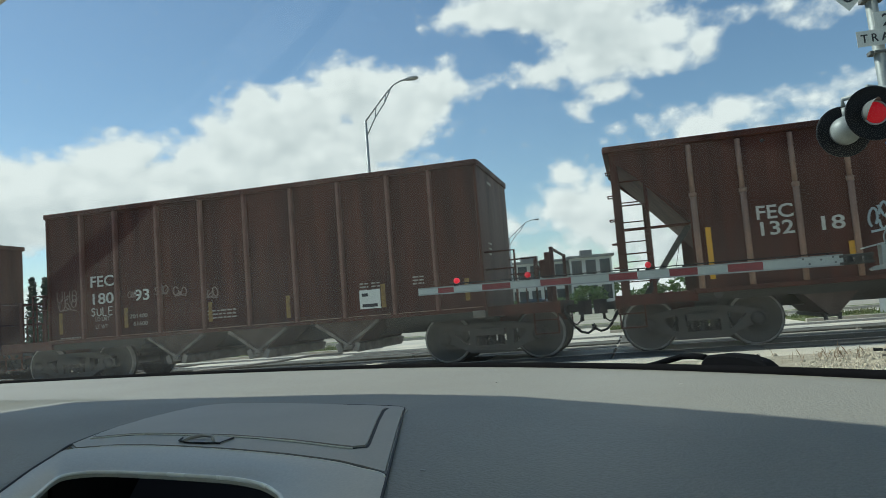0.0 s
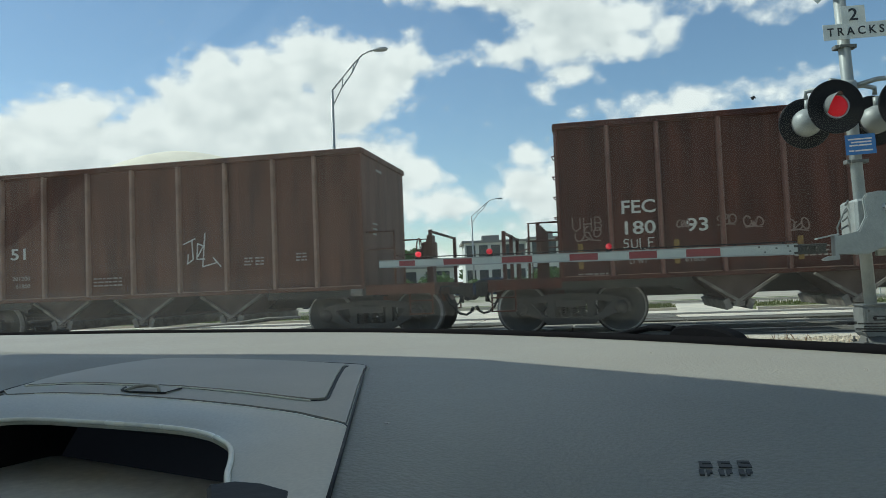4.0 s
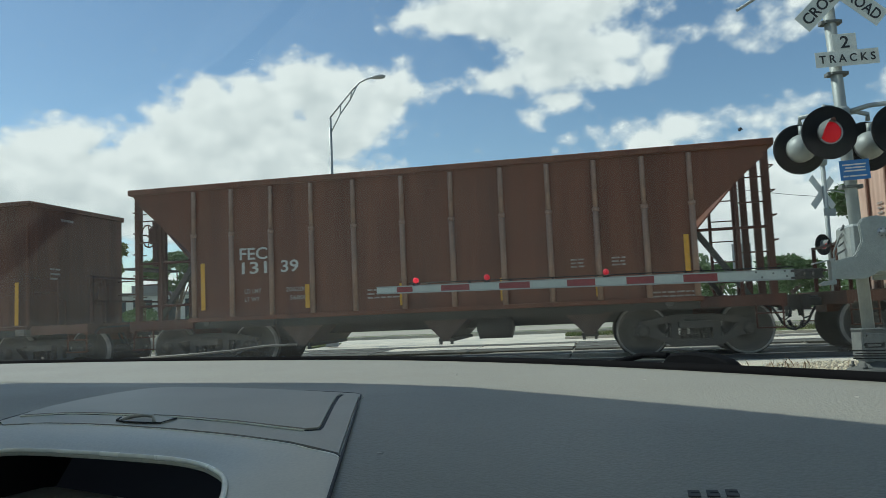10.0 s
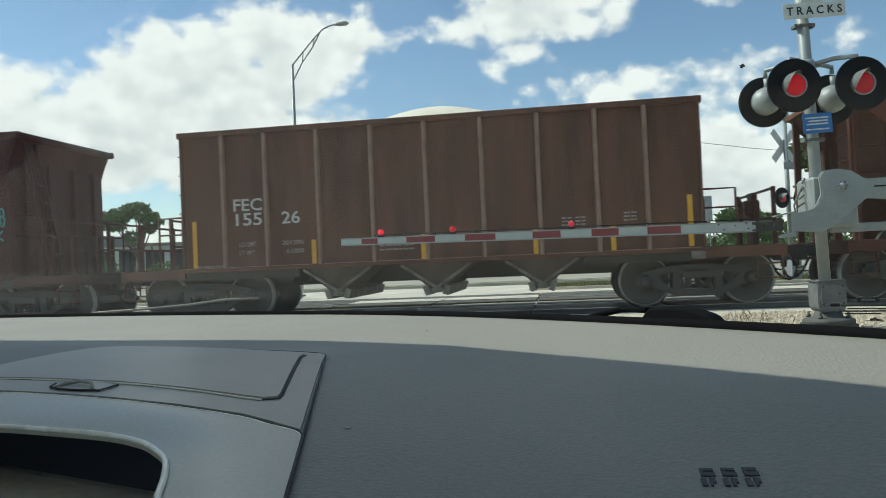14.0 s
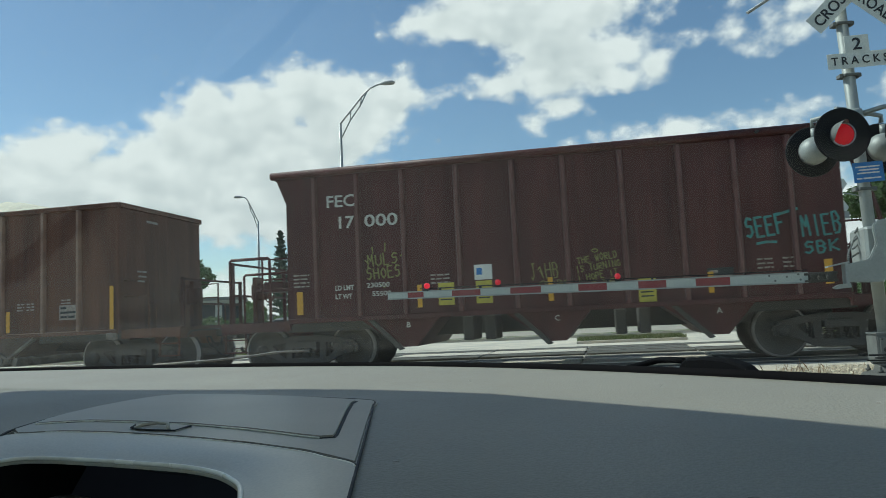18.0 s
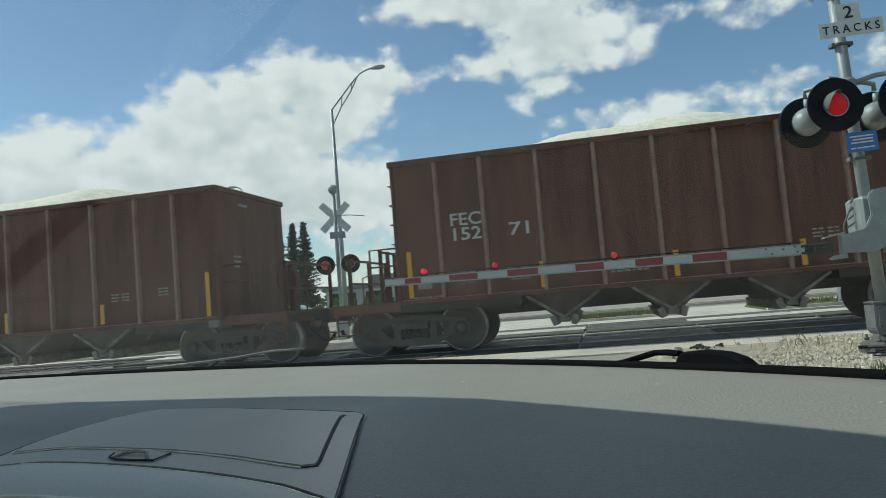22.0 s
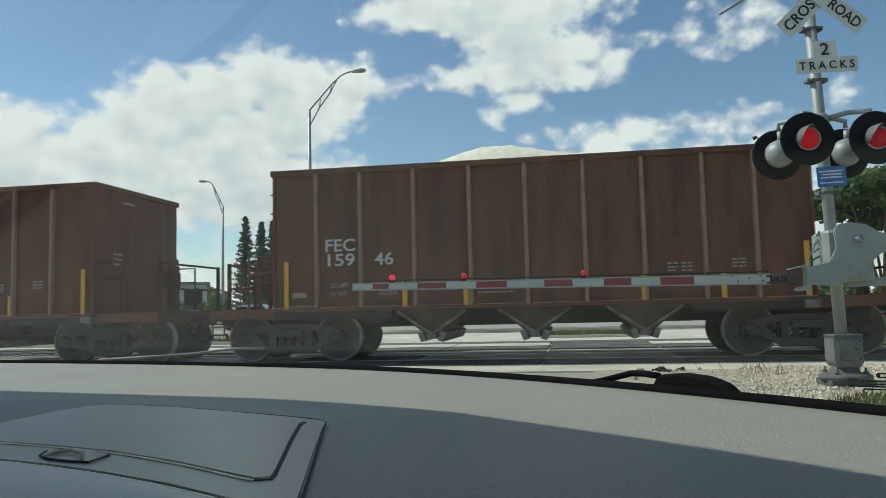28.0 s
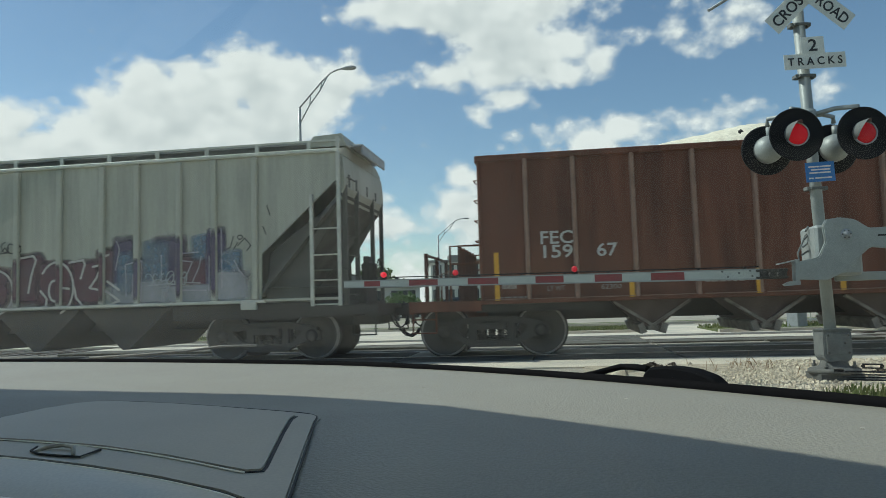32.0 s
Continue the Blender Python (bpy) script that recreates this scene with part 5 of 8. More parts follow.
square_wagon("h", -73.98, PAINT_A, 9.42, 3.576, "46", (LIME, 0.50, 0.03), seed=17, marks=("FEC", "159", "46", 1.02, 1.94, 2.03, 0.27, "200800", "62200", 1.37), label="brown open hopper wagon heaped with crushed limestone, streaked panels", yellow=strips((0.28, 1.0, 1.87), (2.50, 1.0, 1.46), (3.60, 1.0, 1.46), (6.64, 1.02, 1.46), (7.93, 1.02, 1.44), (9.25, 1.02, 1.92)))
square_wagon("i", -87.04, PAINT_E, 9.42, 3.576, "67", (LIME, 0.55, 0.03), seed=21, marks=("FEC", "159", "67", 1.08, 2.035, 1.955, 0.245, "200700", "62300", 1.30), label="reddish-brown open hopper wagon heaped with crushed limestone", yellow=strips((0.30, 1.0, 1.84), (2.59, 1.0, 1.39), (4.64, 1.0, 1.41), (5.935, 1.0, 1.40), (7.63, 1.0, 1.40), (9.21, 1.0, 1.87)))
grey_wagon(-89.55)
# white and pale sprayed tags on single wagons
WAGON = [w for w, o in ROLLING]
SCRIPT = [[(0.0, 0.52), (0.10, 0.57), (0.22, 0.56), (0.27, 0.52)], [(0.23, 0.56), (0.22, 0.38), (0.16, 0.20), (0.09, 0.14), (0.06, 0.24), (0.13, 0.34), (0.24, 0.34)], [(0.24, 0.30), (0.31, 0.40), (0.33, 0.47), (0.28, 0.46), (0.25, 0.34), (0.28, 0.22), (0.36, 0.26)], [(0.36, 0.28), (0.42, 0.52), (0.43, 0.66), (0.38, 0.68), (0.36, 0.50), (0.37, 0.30), (0.41, 0.22), (0.46, 0.30)]]
SCRIPT += [[(0.46, 0.40), (0.45, 0.26), (0.49, 0.21), (0.54, 0.28), (0.56, 0.42), (0.55, 0.26), (0.60, 0.22)], [(0.74, 0.38), (0.66, 0.40), (0.62, 0.34), (0.70, 0.27), (0.73, 0.20), (0.66, 0.13), (0.56, 0.10)], [(0.36, 0.10), (0.46, 0.15), (0.56, 0.10), (0.50, 0.04), (0.64, 0.07), (0.80, 0.03)]]
strokes("graffiti", [[(a * 0.85, b_ * 0.95) for a, b_ in l] for l in SCRIPT], 0.0125, WHITE_L, WAGON[2], pose(0.12, -1.533, 1.37, 90), "white sprayed tag")
strokes("graffiti", [[(0.0, 0.5), (0.25, 0.6)], [(0.18, 0.58), (0.2, 0.2), (0.08, 0.12), (0.1, 0.3)], [(0.3, 0.25), (0.42, 0.45), (0.3, 0.5), (0.28, 0.2), (0.45, 0.2)], [(0.46, 0.7), (0.4, 0.05), (0.7, 0.12), (0.62, 0.22), (0.78, 0.04)]], 0.012, WHITE_L, WAGON[2], pose(5.78, -1.533, 1.45, 90), "white sprayed tag")
GHOST = mat("washed_out_spray_paint", (0.20, 0.13, 0.11), 0.7, amount=0.6, scale=6)
for x, sd, w_, z in ((0.28, 21, 0.45, 1.62), (2.62, 22, 0.3, 1.78), (3.05, 23, 0.3, 1.72), (3.7, 25, 0.35, 1.62), (1.98, 27, 0.2, 1.78)):
    strokes("graffiti", scrawl(sd, w_, w_ * 0.6, 3 if w_ < 0.5 else 4), 0.011, GHOST, WAGON[1], pose(x, -1.533, z, 90), "washed-out sprayed tag")
spray("graffiti", "SULE", 0.14, 0.16, 0.009, WHITE_L, WAGON[1], pose(1.08, -1.533, 1.46, 90), "white sprayed scribble")
spray("graffiti", "UHB", 0.19, 0.22, 0.009, GHOST, WAGON[1], pose(0.24, -1.533, 1.80, 90), "washed-out sprayed tag")
part("label_plate", boxes((7.03, 7.44, -1.540, -1.533, 1.15, 1.50)), SIGN_W, WAGON[1], "worn white notice plate")
strokes("small_print", bars([(0.06, 0.08, 0.28), (0.06, 0.28, 0.1)]), 0.03, SIGN_K, WAGON[1], pose(7.03, -1.542, 1.13, 90))
strokes("graffiti", scrawl(41, 0.62, 0.5, 4), 0.018, mat("pale_blue_white_spray", (0.34, 0.40, 0.42), 0.6), WAGON[0], pose(3.97, -1.55, 1.70, 90), "pale sprayed tag")

for k, u in ((5, 7.75), (6, 8.05)):
    part("label_frame", boxes((u, u + 0.42, -1.542, -1.533, 1.26, 1.56)), SIGN_K if k == 5 else FADED_L, WAGON[k], "small framed notice")
    strokes("small_print", bars([(0.04, 0.06, 0.14), (0.22, 0.06, 0.14), (0.04, 0.15, 0.34), (0.04, 0.24, 0.12)]), 0.022, FADED_L if k == 5 else SIGN_K, WAGON[k], pose(u, -1.544, 1.26, 90))

# ---------------- ground, track, crossing ----------------


def flat(name, pts, z, material, label, category, thick=0.0):
    bm = bmesh.new()
    if thick:
        prism(bm, pts, z - thick, z, "z")
    else:
        bm.faces.new([bm.verts.new((x, y, z)) for x, y in pts])
    return tagged(part(name, bm, material), label, category, kind="structure")


flat("ground", [(-3000, -1500), (3000, -1500), (3000, 4000), (-3000, 4000)], -0.10, SOIL, "sandy verge ground with thin dry grass", "ground")
# the road runs along HEAD, skewed to the track
HEAD = radians(-38)
HV, RV = Vector((-math.sin(HEAD), math.cos(HEAD))), Vector((math.cos(HEAD), math.sin(HEAD)))


def road_xy(r, h):
    v = RV * r + HV * h
    return (v.x, v.y)


flat("road", [road_xy(-8.5, -30), road_xy(1.3, -30), road_xy(1.3, 2.2), road_xy(-1.7, 5.4), road_xy(-2.05, 9.0), road_xy(-2.3, 30), road_xy(-2.6, 95), road_xy(-16, 95), road_xy(-8.5, 30)], -0.045, ASPHALT, "worn pale grey asphalt road over the crossing", "road", 0.05)
flat("pavement", [tuple((TRACK @ Vector(p)).xy) for p in ((-30, 6.6, 0), (12.5, 6.6, 0), (16, 13, 0), (-30, 15, 0))], -0.030, CONCRETE, "bright concrete apron beyond the tracks", "pavement", 0.05)
flat("road", [tuple((TRACK @ Vector(p)).xy) for p in ((-70, 17.5, 0), (80, 17.5, 0), (80, 26, 0), (-70, 26, 0))], -0.040, ASPHALT, "pale asphalt street running beside the tracks", "road", 0.05)
for u0, u1, v0, v1 in ((-26, -4.5, 7.6, 10.5), (3.4, 6.6, 8.4, 10.6), (8.6, 60, 7.2, 10.4), (-60, 60, 15.2, 17.2)):
    flat("verge", [tuple((TRACK @ Vector(p)).xy) for p in ((u0, v0, 0), (u1, v0, 0), (u1, v1, 0), (u0, v1, 0))], 0.02, GRASS, "strip of dry mown grass", "grass", 0.08)
    flat("kerb", [tuple((TRACK @ Vector(p)).xy) for p in ((u0, v0 - 0.2, 0), (u1, v0 - 0.2, 0), (u1, v0, 0), (u0, v0, 0))], 0.05, CONCRETE, "pale concrete kerb", "kerb", 0.12)
flat("pavement", [tuple((TRACK @ Vector(p)).xy) for p in ((-20, -3.35, 0), (22, -3.1, 0), (22, -1.86, 0), (-20, -1.86, 0))], -0.022, CONCRETE, "pale worn concrete strip beside the rails", "pavement", 0.05)
shoulder = [road_xy(-2.05, 5.8), road_xy(1.3, 2.2), road_xy(1.3, -4.0), road_xy(9, -4.0), *(tuple((TRACK @ Vector(p)).xy) for p in ((30, -3.0, 0), (4.6, -3.2, 0)))]
flat("gravel_shoulder", shoulder, -0.015, GRAVEL, "pale limestone gravel shoulder", "gravel", 0.06)
flat("verge", [road_xy(1.6, -4.0), road_xy(9, -4.0), road_xy(9, 5.0), road_xy(3.2, 5.0), road_xy(-1.2, 6.2), road_xy(-1.2, 5.4), road_xy(1.6, 2.4)], 0.0, GRASS, "thin green grass at the gravel's edge", "grass", 0.06)


def track_bed(v, label):
    bm = bmesh.new()
    prism(bm, [(-1.85, -0.12), (-1.5, -0.035), (1.5, -0.035), (2.0, -0.12)], -70, 70, "x")
    bed = tagged(part("track_bed", bm, BALLAST), label, "track bed", kind="structure")
    bed.matrix_world = TRACK @ pose(0, v, -0.02)
    for s in (-1, 1):
        bm = bmesh.new()
        y = s * 0.7535
        prism(bm, [(y - 0.07, -0.17), (y + 0.07, -0.17), (y + 0.07, -0.155), (y + 0.012, -0.13), (y + 0.012, -0.05), (y + 0.037, -0.035), (y + 0.035, 0), (y - 0.035, 0), (y - 0.037, -0.035), (y - 0.012, -0.05), (y - 0.012, -0.13), (y - 0.07, -0.155)], -70, 70, "x")
        r = tagged(part("rail", bm, RAIL_M), "steel rail with a polished head", "rail", "rails", "structure")
        r.matrix_world = TRACK @ pose(0, v, 0)
    return bed


TIE = boxes((-0.11, 0.11, -1.3, 1.3, -0.16, -0.028), bevel=0.012)
for v, lab in ((0.0, "dark ballast under the train"), (4.4, "grey ballast of the second track")):
    bed = track_bed(v, lab)
    tie = None
    for k in range(64):
        u = 11.4 + k * 0.55 if k < 34 else -8.6 - (k - 34) * 0.55
        if tie is None:
            tie = part("sleeper", TIE if v == 0 else bpy.data.meshes["sleeper"], TIMBER, bed)
            tie.matrix_basis = pose(u, 0, 0.02)
        else:
            again(tie, pose(u, 0, 0.02), bed)
    panels = empty("crossing_panels", "black and concrete panels between and beside the rails", "crossing panel", "crossing", kind="structure")
    panels.matrix_world = TRACK @ pose(0, v, 0)
    pm = None
    for k in range(8):
        for y0, y1 in ((-1.75, -0.83), (-0.67, 0.67), (0.83, 1.75)):
            bmp = boxes((0.02, 2.42, y0 + 0.01, y1 - 0.01, -0.14, -0.006), bevel=0.012)
            part("panel", bmp, RUBBER if y0 < -0.7 or y1 > 0.8 else CONCRETE if (k > 5 and v > 0) or (k <= 5 and (k + int(v)) % 3) else RUBBER, panels).matrix_basis = pose(-8.4 + k * 2.44, 0, 0)

# loose stones on the shoulder and by the track
random.seed(4)


def stone_mesh(count, place, lo, hi):
    vs, fs = [], []
    tet = [(1, 0, -0.35), (0.2, 0.9, -0.35), (-0.9, 0.3, -0.35), (-0.3, -0.9, -0.35), (0.5, 0.2, 0.5), (-0.4, 0.1, 0.6)]
    quads = [(0, 1, 4), (1, 5, 4), (1, 2, 5), (2, 3, 5), (3, 4, 5), (3, 0, 4)]
    for _ in range(count):
        x, y, z = place()
        r, a = random.uniform(lo, hi) * random.choice((0.6, 0.8, 1, 1.3)), random.uniform(0, 6.28)
        n = len(vs)
        for p in tet:
            k = random.uniform(0.75, 1.25) * r
            vs.append((x + k * (p[0] * math.cos(a) - p[1] * math.sin(a)), y + k * (p[0] * math.sin(a) + p[1] * math.cos(a)), z + k * p[2]))
        fs += [(a_ + n, b_ + n, c_ + n) for a_, b_, c_ in quads]
    me = bpy.data.meshes.new("stones")
    me.from_pydata(vs, [], fs)
    return me


def on_shoulder():
    while True:
        p = TRACK @ Vector((random.uniform(4.4, 15), random.uniform(-8.2, -2.8), 0))
        if Vector((p.x, p.y)).dot(RV) > -1.95 + random.uniform(-0.1, 0.5):
            return p.x, p.y, -0.012


STONE = mat("pale_loose_stone", (0.60, 0.52, 0.385), 0.9, tint=(0.30, 0.25, 0.18), amount=0.9, scale=8, grain=60, bump=0.5)
tagged(part("gravel", stone_mesh(26000, on_shoulder, 0.012, 0.032), STONE), "loose pale limestone chips", "gravel", kind="stuff")
tagged(part("gravel", stone_mesh(9000, lambda: tuple(TRACK @ Vector((random.uniform(11.2, 26), random.choice((random.uniform(-2.5, -0.85), random.uniform(-0.65, 0.65), random.uniform(1, 3.4))), -0.05))), 0.02, 0.045), BALLAST), "grey track ballast stones", "gravel", kind="stuff")
for k, (u, v, s) in enumerate(((5.2, -4.1, 0.10), (6.1, -3.2, 0.06), (8.2, -4.4, 0.09), (9.6, -3.4, 0.07), (10.4, -4.9, 0.10), (12.0, -3.3, 0.08), (5.0, -4.6, 0.13))):
    ob = part("rock", stone_mesh(1, lambda: (0, 0, s * 0.3), s, s), STONE)
    p = TRACK @ Vector((u, v, 0))
    ob.matrix_world = pose(p.x, p.y, -0.02)
    tagged(ob, "loose pale stone lying on the gravel", "rock", "rocks on the shoulder")


def clump(u, v, size, seed, material, label, category):
    """A small low heap of curled bits lying on the gravel."""
    random.seed(seed)
    vs, fs = [], []
    for _ in range(46):
        a, r = random.uniform(0, 6.28), abs(random.gauss(0, size * 0.5))
        c = Vector((r * math.cos(a), r * math.sin(a), max(0.0, size * 0.35 - r * 0.4) * random.uniform(0.2, 1.0)))
        p = Vector((random.gauss(0, 1), random.gauss(0, 1), random.gauss(0, 0.7))).normalized() * size * 0.22
        q = p.cross(Vector((random.gauss(0, 1), random.gauss(0, 1), random.gauss(0, 1)))).normalized() * size * 0.12
        n = len(vs)
        vs += [c - p, c + q, c + p, c - q, c + Vector((0, 0, size * 0.06))]
        fs += [(n, n + 1, n + 4), (n + 1, n + 2, n + 4), (n + 2, n + 3, n + 4), (n + 3, n, n + 4)]
    me = bpy.data.meshes.new("clump")
    me.from_pydata(vs, [], fs)
    ob = tagged(part(category.replace(" ", "_"), me, material), label, category, "bits on the gravel")
    p = TRACK @ Vector((u, v, 0))
    ob.matrix_world = pose(p.x, p.y, 0.0)
    return ob


DEAD = mat("dead_leaf_brown", (0.045, 0.034, 0.026), 0.9, tint=(0.09, 0.065, 0.045), amount=0.7, scale=9)
for u, v, s_, sd in ((5.54, -3.5, 0.16, 1), (5.85, -3.35, 0.10, 2), (8.1, -4.7, 0.10, 4)):
    clump(u, v, s_, sd, DEAD, "dark clump of dead leaves on the gravel", "leaf litter")
clump(7.52, -5.2, 0.09, 7, SIGN_W, "crumpled pale paper litter beside the mast foot", "paper litter")
clump(7.64, -5.15, 0.08, 8, RED_TAPE, "crumpled red wrapper beside the mast foot", "wrapper litter")


def blades(count, place, h, w=0.012):
    vs, fs = [], []
    for _ in range(count):
        x, y, z = place()
        a, l = random.uniform(0, 6.28), h * random.uniform(0.4, 1.2)
        dx, dy = math.cos(a) * w, math.sin(a) * w
        bx, by = random.uniform(-0.5, 0.5) * l, random.uniform(-0.5, 0.5) * l
        n = len(vs)
        vs += [(x - dx, y - dy, z), (x + dx, y + dy, z), (x + dx * 0.6 + bx * 0.4, y + dy * 0.6 + by * 0.4, z + l * 0.6), (x + bx, y + by, z + l)]
        fs += [(n, n + 1, n + 2), (n, n + 2, n + 3)]
    me = bpy.data.meshes.new("grass")
    me.from_pydata(vs, [], fs)
    return me


def on_verge():
    while True:
        r, h = random.uniform(-0.7, 4.5), random.uniform(1.5, 9.2)
        if 5.5 - 1.06 * (r + 1.7) < h < 8.35 + 0.35 * (r + 0.4) + random.gauss(0, 0.2) - max(0.0, -0.3 - r) * 2:
            x, y = road_xy(r, h)
            return x, y, 0.0


tagged(part("grass", blades(16000, on_verge, 0.09), GRASS), "short green and dry grass at the gravel's edge", "grass", kind="stuff")
tagged(part("grass", blades(14000, lambda: tuple(TRACK @ Vector((random.choice((random.uniform(8.6, 30), random.uniform(3.4, 6.6), random.uniform(-26, -4.5))), random.uniform(8.4, 10.4), 0.02))), 0.12, 0.02), GRASS), "mown grass strip beyond the tracks", "grass", kind="stuff")
tagged(part("weeds", blades(60, lambda: tuple(TRACK @ Vector((random.gauss(6.6, 0.5), random.gauss(-4.0, 0.35), -0.01))), 0.15, 0.003), mat("dry_weed", (0.28, 0.18, 0.10), 0.9)), "dry brown weeds growing through the gravel", "weeds", kind="stuff")


# ---------------- near crossing signal and gate ----------------
MAST_FOOT, MAST_TOP = Vector((5.49, 7.88, 0.06)), Vector((5.368, 7.955, 4.75))
mast = empty("crossing_signal", "silver railway crossing signal mast with red lamps, crossbuck and gate", "crossing signal")
AXIS = MAST_TOP - MAST_FOOT


def on_mast(z):
    return MAST_FOOT + AXIS * ((z - MAST_FOOT.z) / AXIS.z)


bm = bmesh.new()
tube(bm, on_mast(0.5), on_mast(4.75), 0.065, n=16)
part("mast", bm, ALU, mast)
part("mast_cap", lathe(bmesh.new(), [(0.08, 0), (0.07, 0.05), (0.01, 0.09)], 12, "z", tuple(on_mast(4.75))), ALU, mast)
foot = pose(MAST_FOOT.x, MAST_FOOT.y, 0, 0, 0, -12) @ Matrix.Diagonal((0.84, 0.84, 1.0, 1.0))
bm = bmesh.new()
prism(bm, [(-0.28, -0.26), (0.28, -0.26), (0.28, 0.26), (-0.28, 0.26)], -0.05, 0.06, "z")
part("foundation", bm, BASE_M, mast).matrix_basis = foot
bm = lathe(bmesh.new(), [(0.02, 0.06), (0.33, 0.06), (0.33, 0.10), (0.30, 0.115), (0.19, 0.135), (0.16, 0.20), (0.02, 0.20)], 20, "z")
for k in range(4):
    a_ = k * math.pi / 2 + 0.8
    c_, s_ = math.cos(a_), math.sin(a_)
    tube(bm, (0.26 * c_, 0.26 * s_, 0.10), (0.26 * c_, 0.26 * s_, 0.19), 0.018)
    tube(bm, (0.26 * c_, 0.26 * s_, 0.125), (0.26 * c_, 0.26 * s_, 0.15), 0.034, n=6)
part("base_plate", bm, BASE_M, mast).matrix_basis = foot
bm = bmesh.new()
prism(bm, [(-0.185, 0.25), (-0.14, 0.19), (0.14, 0.19), (0.185, 0.25), (0.185, 0.53), (-0.185, 0.53)], -0.165, 0.165)
box(bm, -0.197, 0.197, -0.178, 0.178, 0.53, 0.555)
bmesh.ops.bevel(bm, geom=bm.edges[:], offset=0.012, segments=2, affect="EDGES")
case = part("junction_box", bm, BOXM, mast)
case.matrix_basis = foot
part("cover_plate", boxes((-0.15, 0.15, -0.178, -0.163, 0.27, 0.505), bevel=0.006), BOXM, case)
for x_, z_ in ((-0.13, 0.29), (0.13, 0.29), (-0.13, 0.485), (0.13, 0.485), (0.08, 0.40)):
    part("bolt", lathe(bmesh.new(), [(0.001, -0.196), (0.013, -0.196), (0.013, -0.182)], 6, centre=(x_, 0, z_)), GRIME, case)



def signal_head(parent, at, turn, lit, name="signal_head"):
    """A round black background, hooded lens, and silver lamp body behind; it faces local -y."""
    m = pose(*at, 0, 0, turn)
    disc = part(name, lathe(bmesh.new(), [(0.002, -0.004), (0.285, -0.004), (0.30, -0.012), (0.302, 0.012), (0.285, 0.022), (0.14, 0.022)], 40), BLACK, parent, "round black lamp background")
    disc.matrix_basis = m
    part("lamp_body", lathe(bmesh.new(), [(0.165, 0.02), (0.165, 0.09), (0.14, 0.16), (0.09, 0.215), (0.02, 0.235)], 28), ALU, disc)
    part("lens", lathe(bmesh.new(), [(0.001, -0.045), (0.07, -0.040), (0.118, -0.022), (0.122, -0.006)], 28), lit, disc, "red lamp lens")
    part("lens_ring", lathe(bmesh.new(), [(0.122, -0.006), (0.122, -0.03), (0.136, -0.03), (0.136, -0.006)], 28), GALV, disc)
    bm = bmesh.new()
    n = 18
    ring = []
    for i in range(n + 1):
        a = radians(62 + 150 * i / n)
        ln = 0.03 + 0.20 * math.sin(radians(180 * i / n)) ** 0.9
        ring.append([bm.verts.new((0.140 * math.cos(a), -0.02, 0.140 * math.sin(a))), bm.verts.new((0.128 * math.cos(a), -0.02 - ln, 0.128 * math.sin(a)))])
    for p, q in zip(ring, ring[1:]):
        bm.faces.new((p[0], q[0], q[1], p[1])).smooth = True
    part("hood", bm, BOXM, disc, "short grey lamp hood")
    bm = bmesh.new()
    tube(bm, (-0.02, 0.06, 0.14), (-0.02, 0.06, 0.27), 0.035, n=10)
    part("bracket", bm, ALU, disc)
    return disc


signal_head(mast, (5.09, 7.69, 2.757), -9.3, LENS_ON)
signal_head(mast, (5.835, 7.566, 2.745), -9.3, LENS_MID)
signal_head(mast, (5.09, 8.30, 2.70), 170.7, LENS_ON)
signal_head(mast, (5.86, 8.17, 2.69), 170.7, LENS_ON)
c = on_mast(3.03)
bm = bmesh.new()
lathe(bm, [(0.08, -0.09), (0.095, -0.06), (0.095, 0.06), (0.08, 0.09)], 16, "z", (c.x, c.y, c.z - 0.02))
for hx, hy in ((5.09, 7.75), (5.835, 7.63), (5.09, 8.24), (5.86, 8.11)):
    pipe(bm, [(c.x, c.y, c.z), (c.x * 0.45 + hx * 0.55, c.y * 0.45 + hy * 0.55, c.z + 0.05), (hx, hy, c.z + 0.04), (hx, hy, c.z - 0.04)], 0.028, 8)
part("cross_arm", bm, ALU, mast)
for z in (2.17, 3.50, 3.72, 4.12, 4.46):
    c = on_mast(z)
    part("clamp", boxes((-0.082, 0.082, -0.078, 0.078, -0.016, 0.016), (-0.12, -0.08, -0.05, 0.05, -0.022, 0.022), (0.08, 0.12, -0.05, 0.05, -0.022, 0.022), bevel=0.004), BOXM, mast).matrix_basis = pose(c.x, c.y, c.z, 0, 0, -9)


def plate(parent, name, w, h, material, m, label=""):
    ob = part(name, boxes((-w / 2, w / 2, 0, 0.005, -h / 2, h / 2), bevel=0.0015), material, parent, label)
    ob.matrix_basis = m
    return ob


SF = -8.0
m_t = pose(5.452, 7.79, 3.648, 0, -1.8, SF)
plate(mast, "track_count_sign", 0.715, 0.18, SIGN_W, m_t, "white sign reading 2 TRACKS")
plate(mast, "track_count_sign", 0.27, 0.20, SIGN_W, m_t @ pose(-0.01, 0, 0.188), "white sign reading 2 TRACKS")
lettering("T R A C K S", 0.095, m_t @ pose(-0.315, -0.004, -0.048, 90), SIGN_K, mast, "sign_lettering", width=0.63)
lettering("2", 0.14, m_t @ pose(-0.06, -0.004, 0.118, 90), SIGN_K, mast, "sign_lettering", width=0.10)
m_b = pose(5.432, 7.805, 4.49, 0, -1.5, SF)
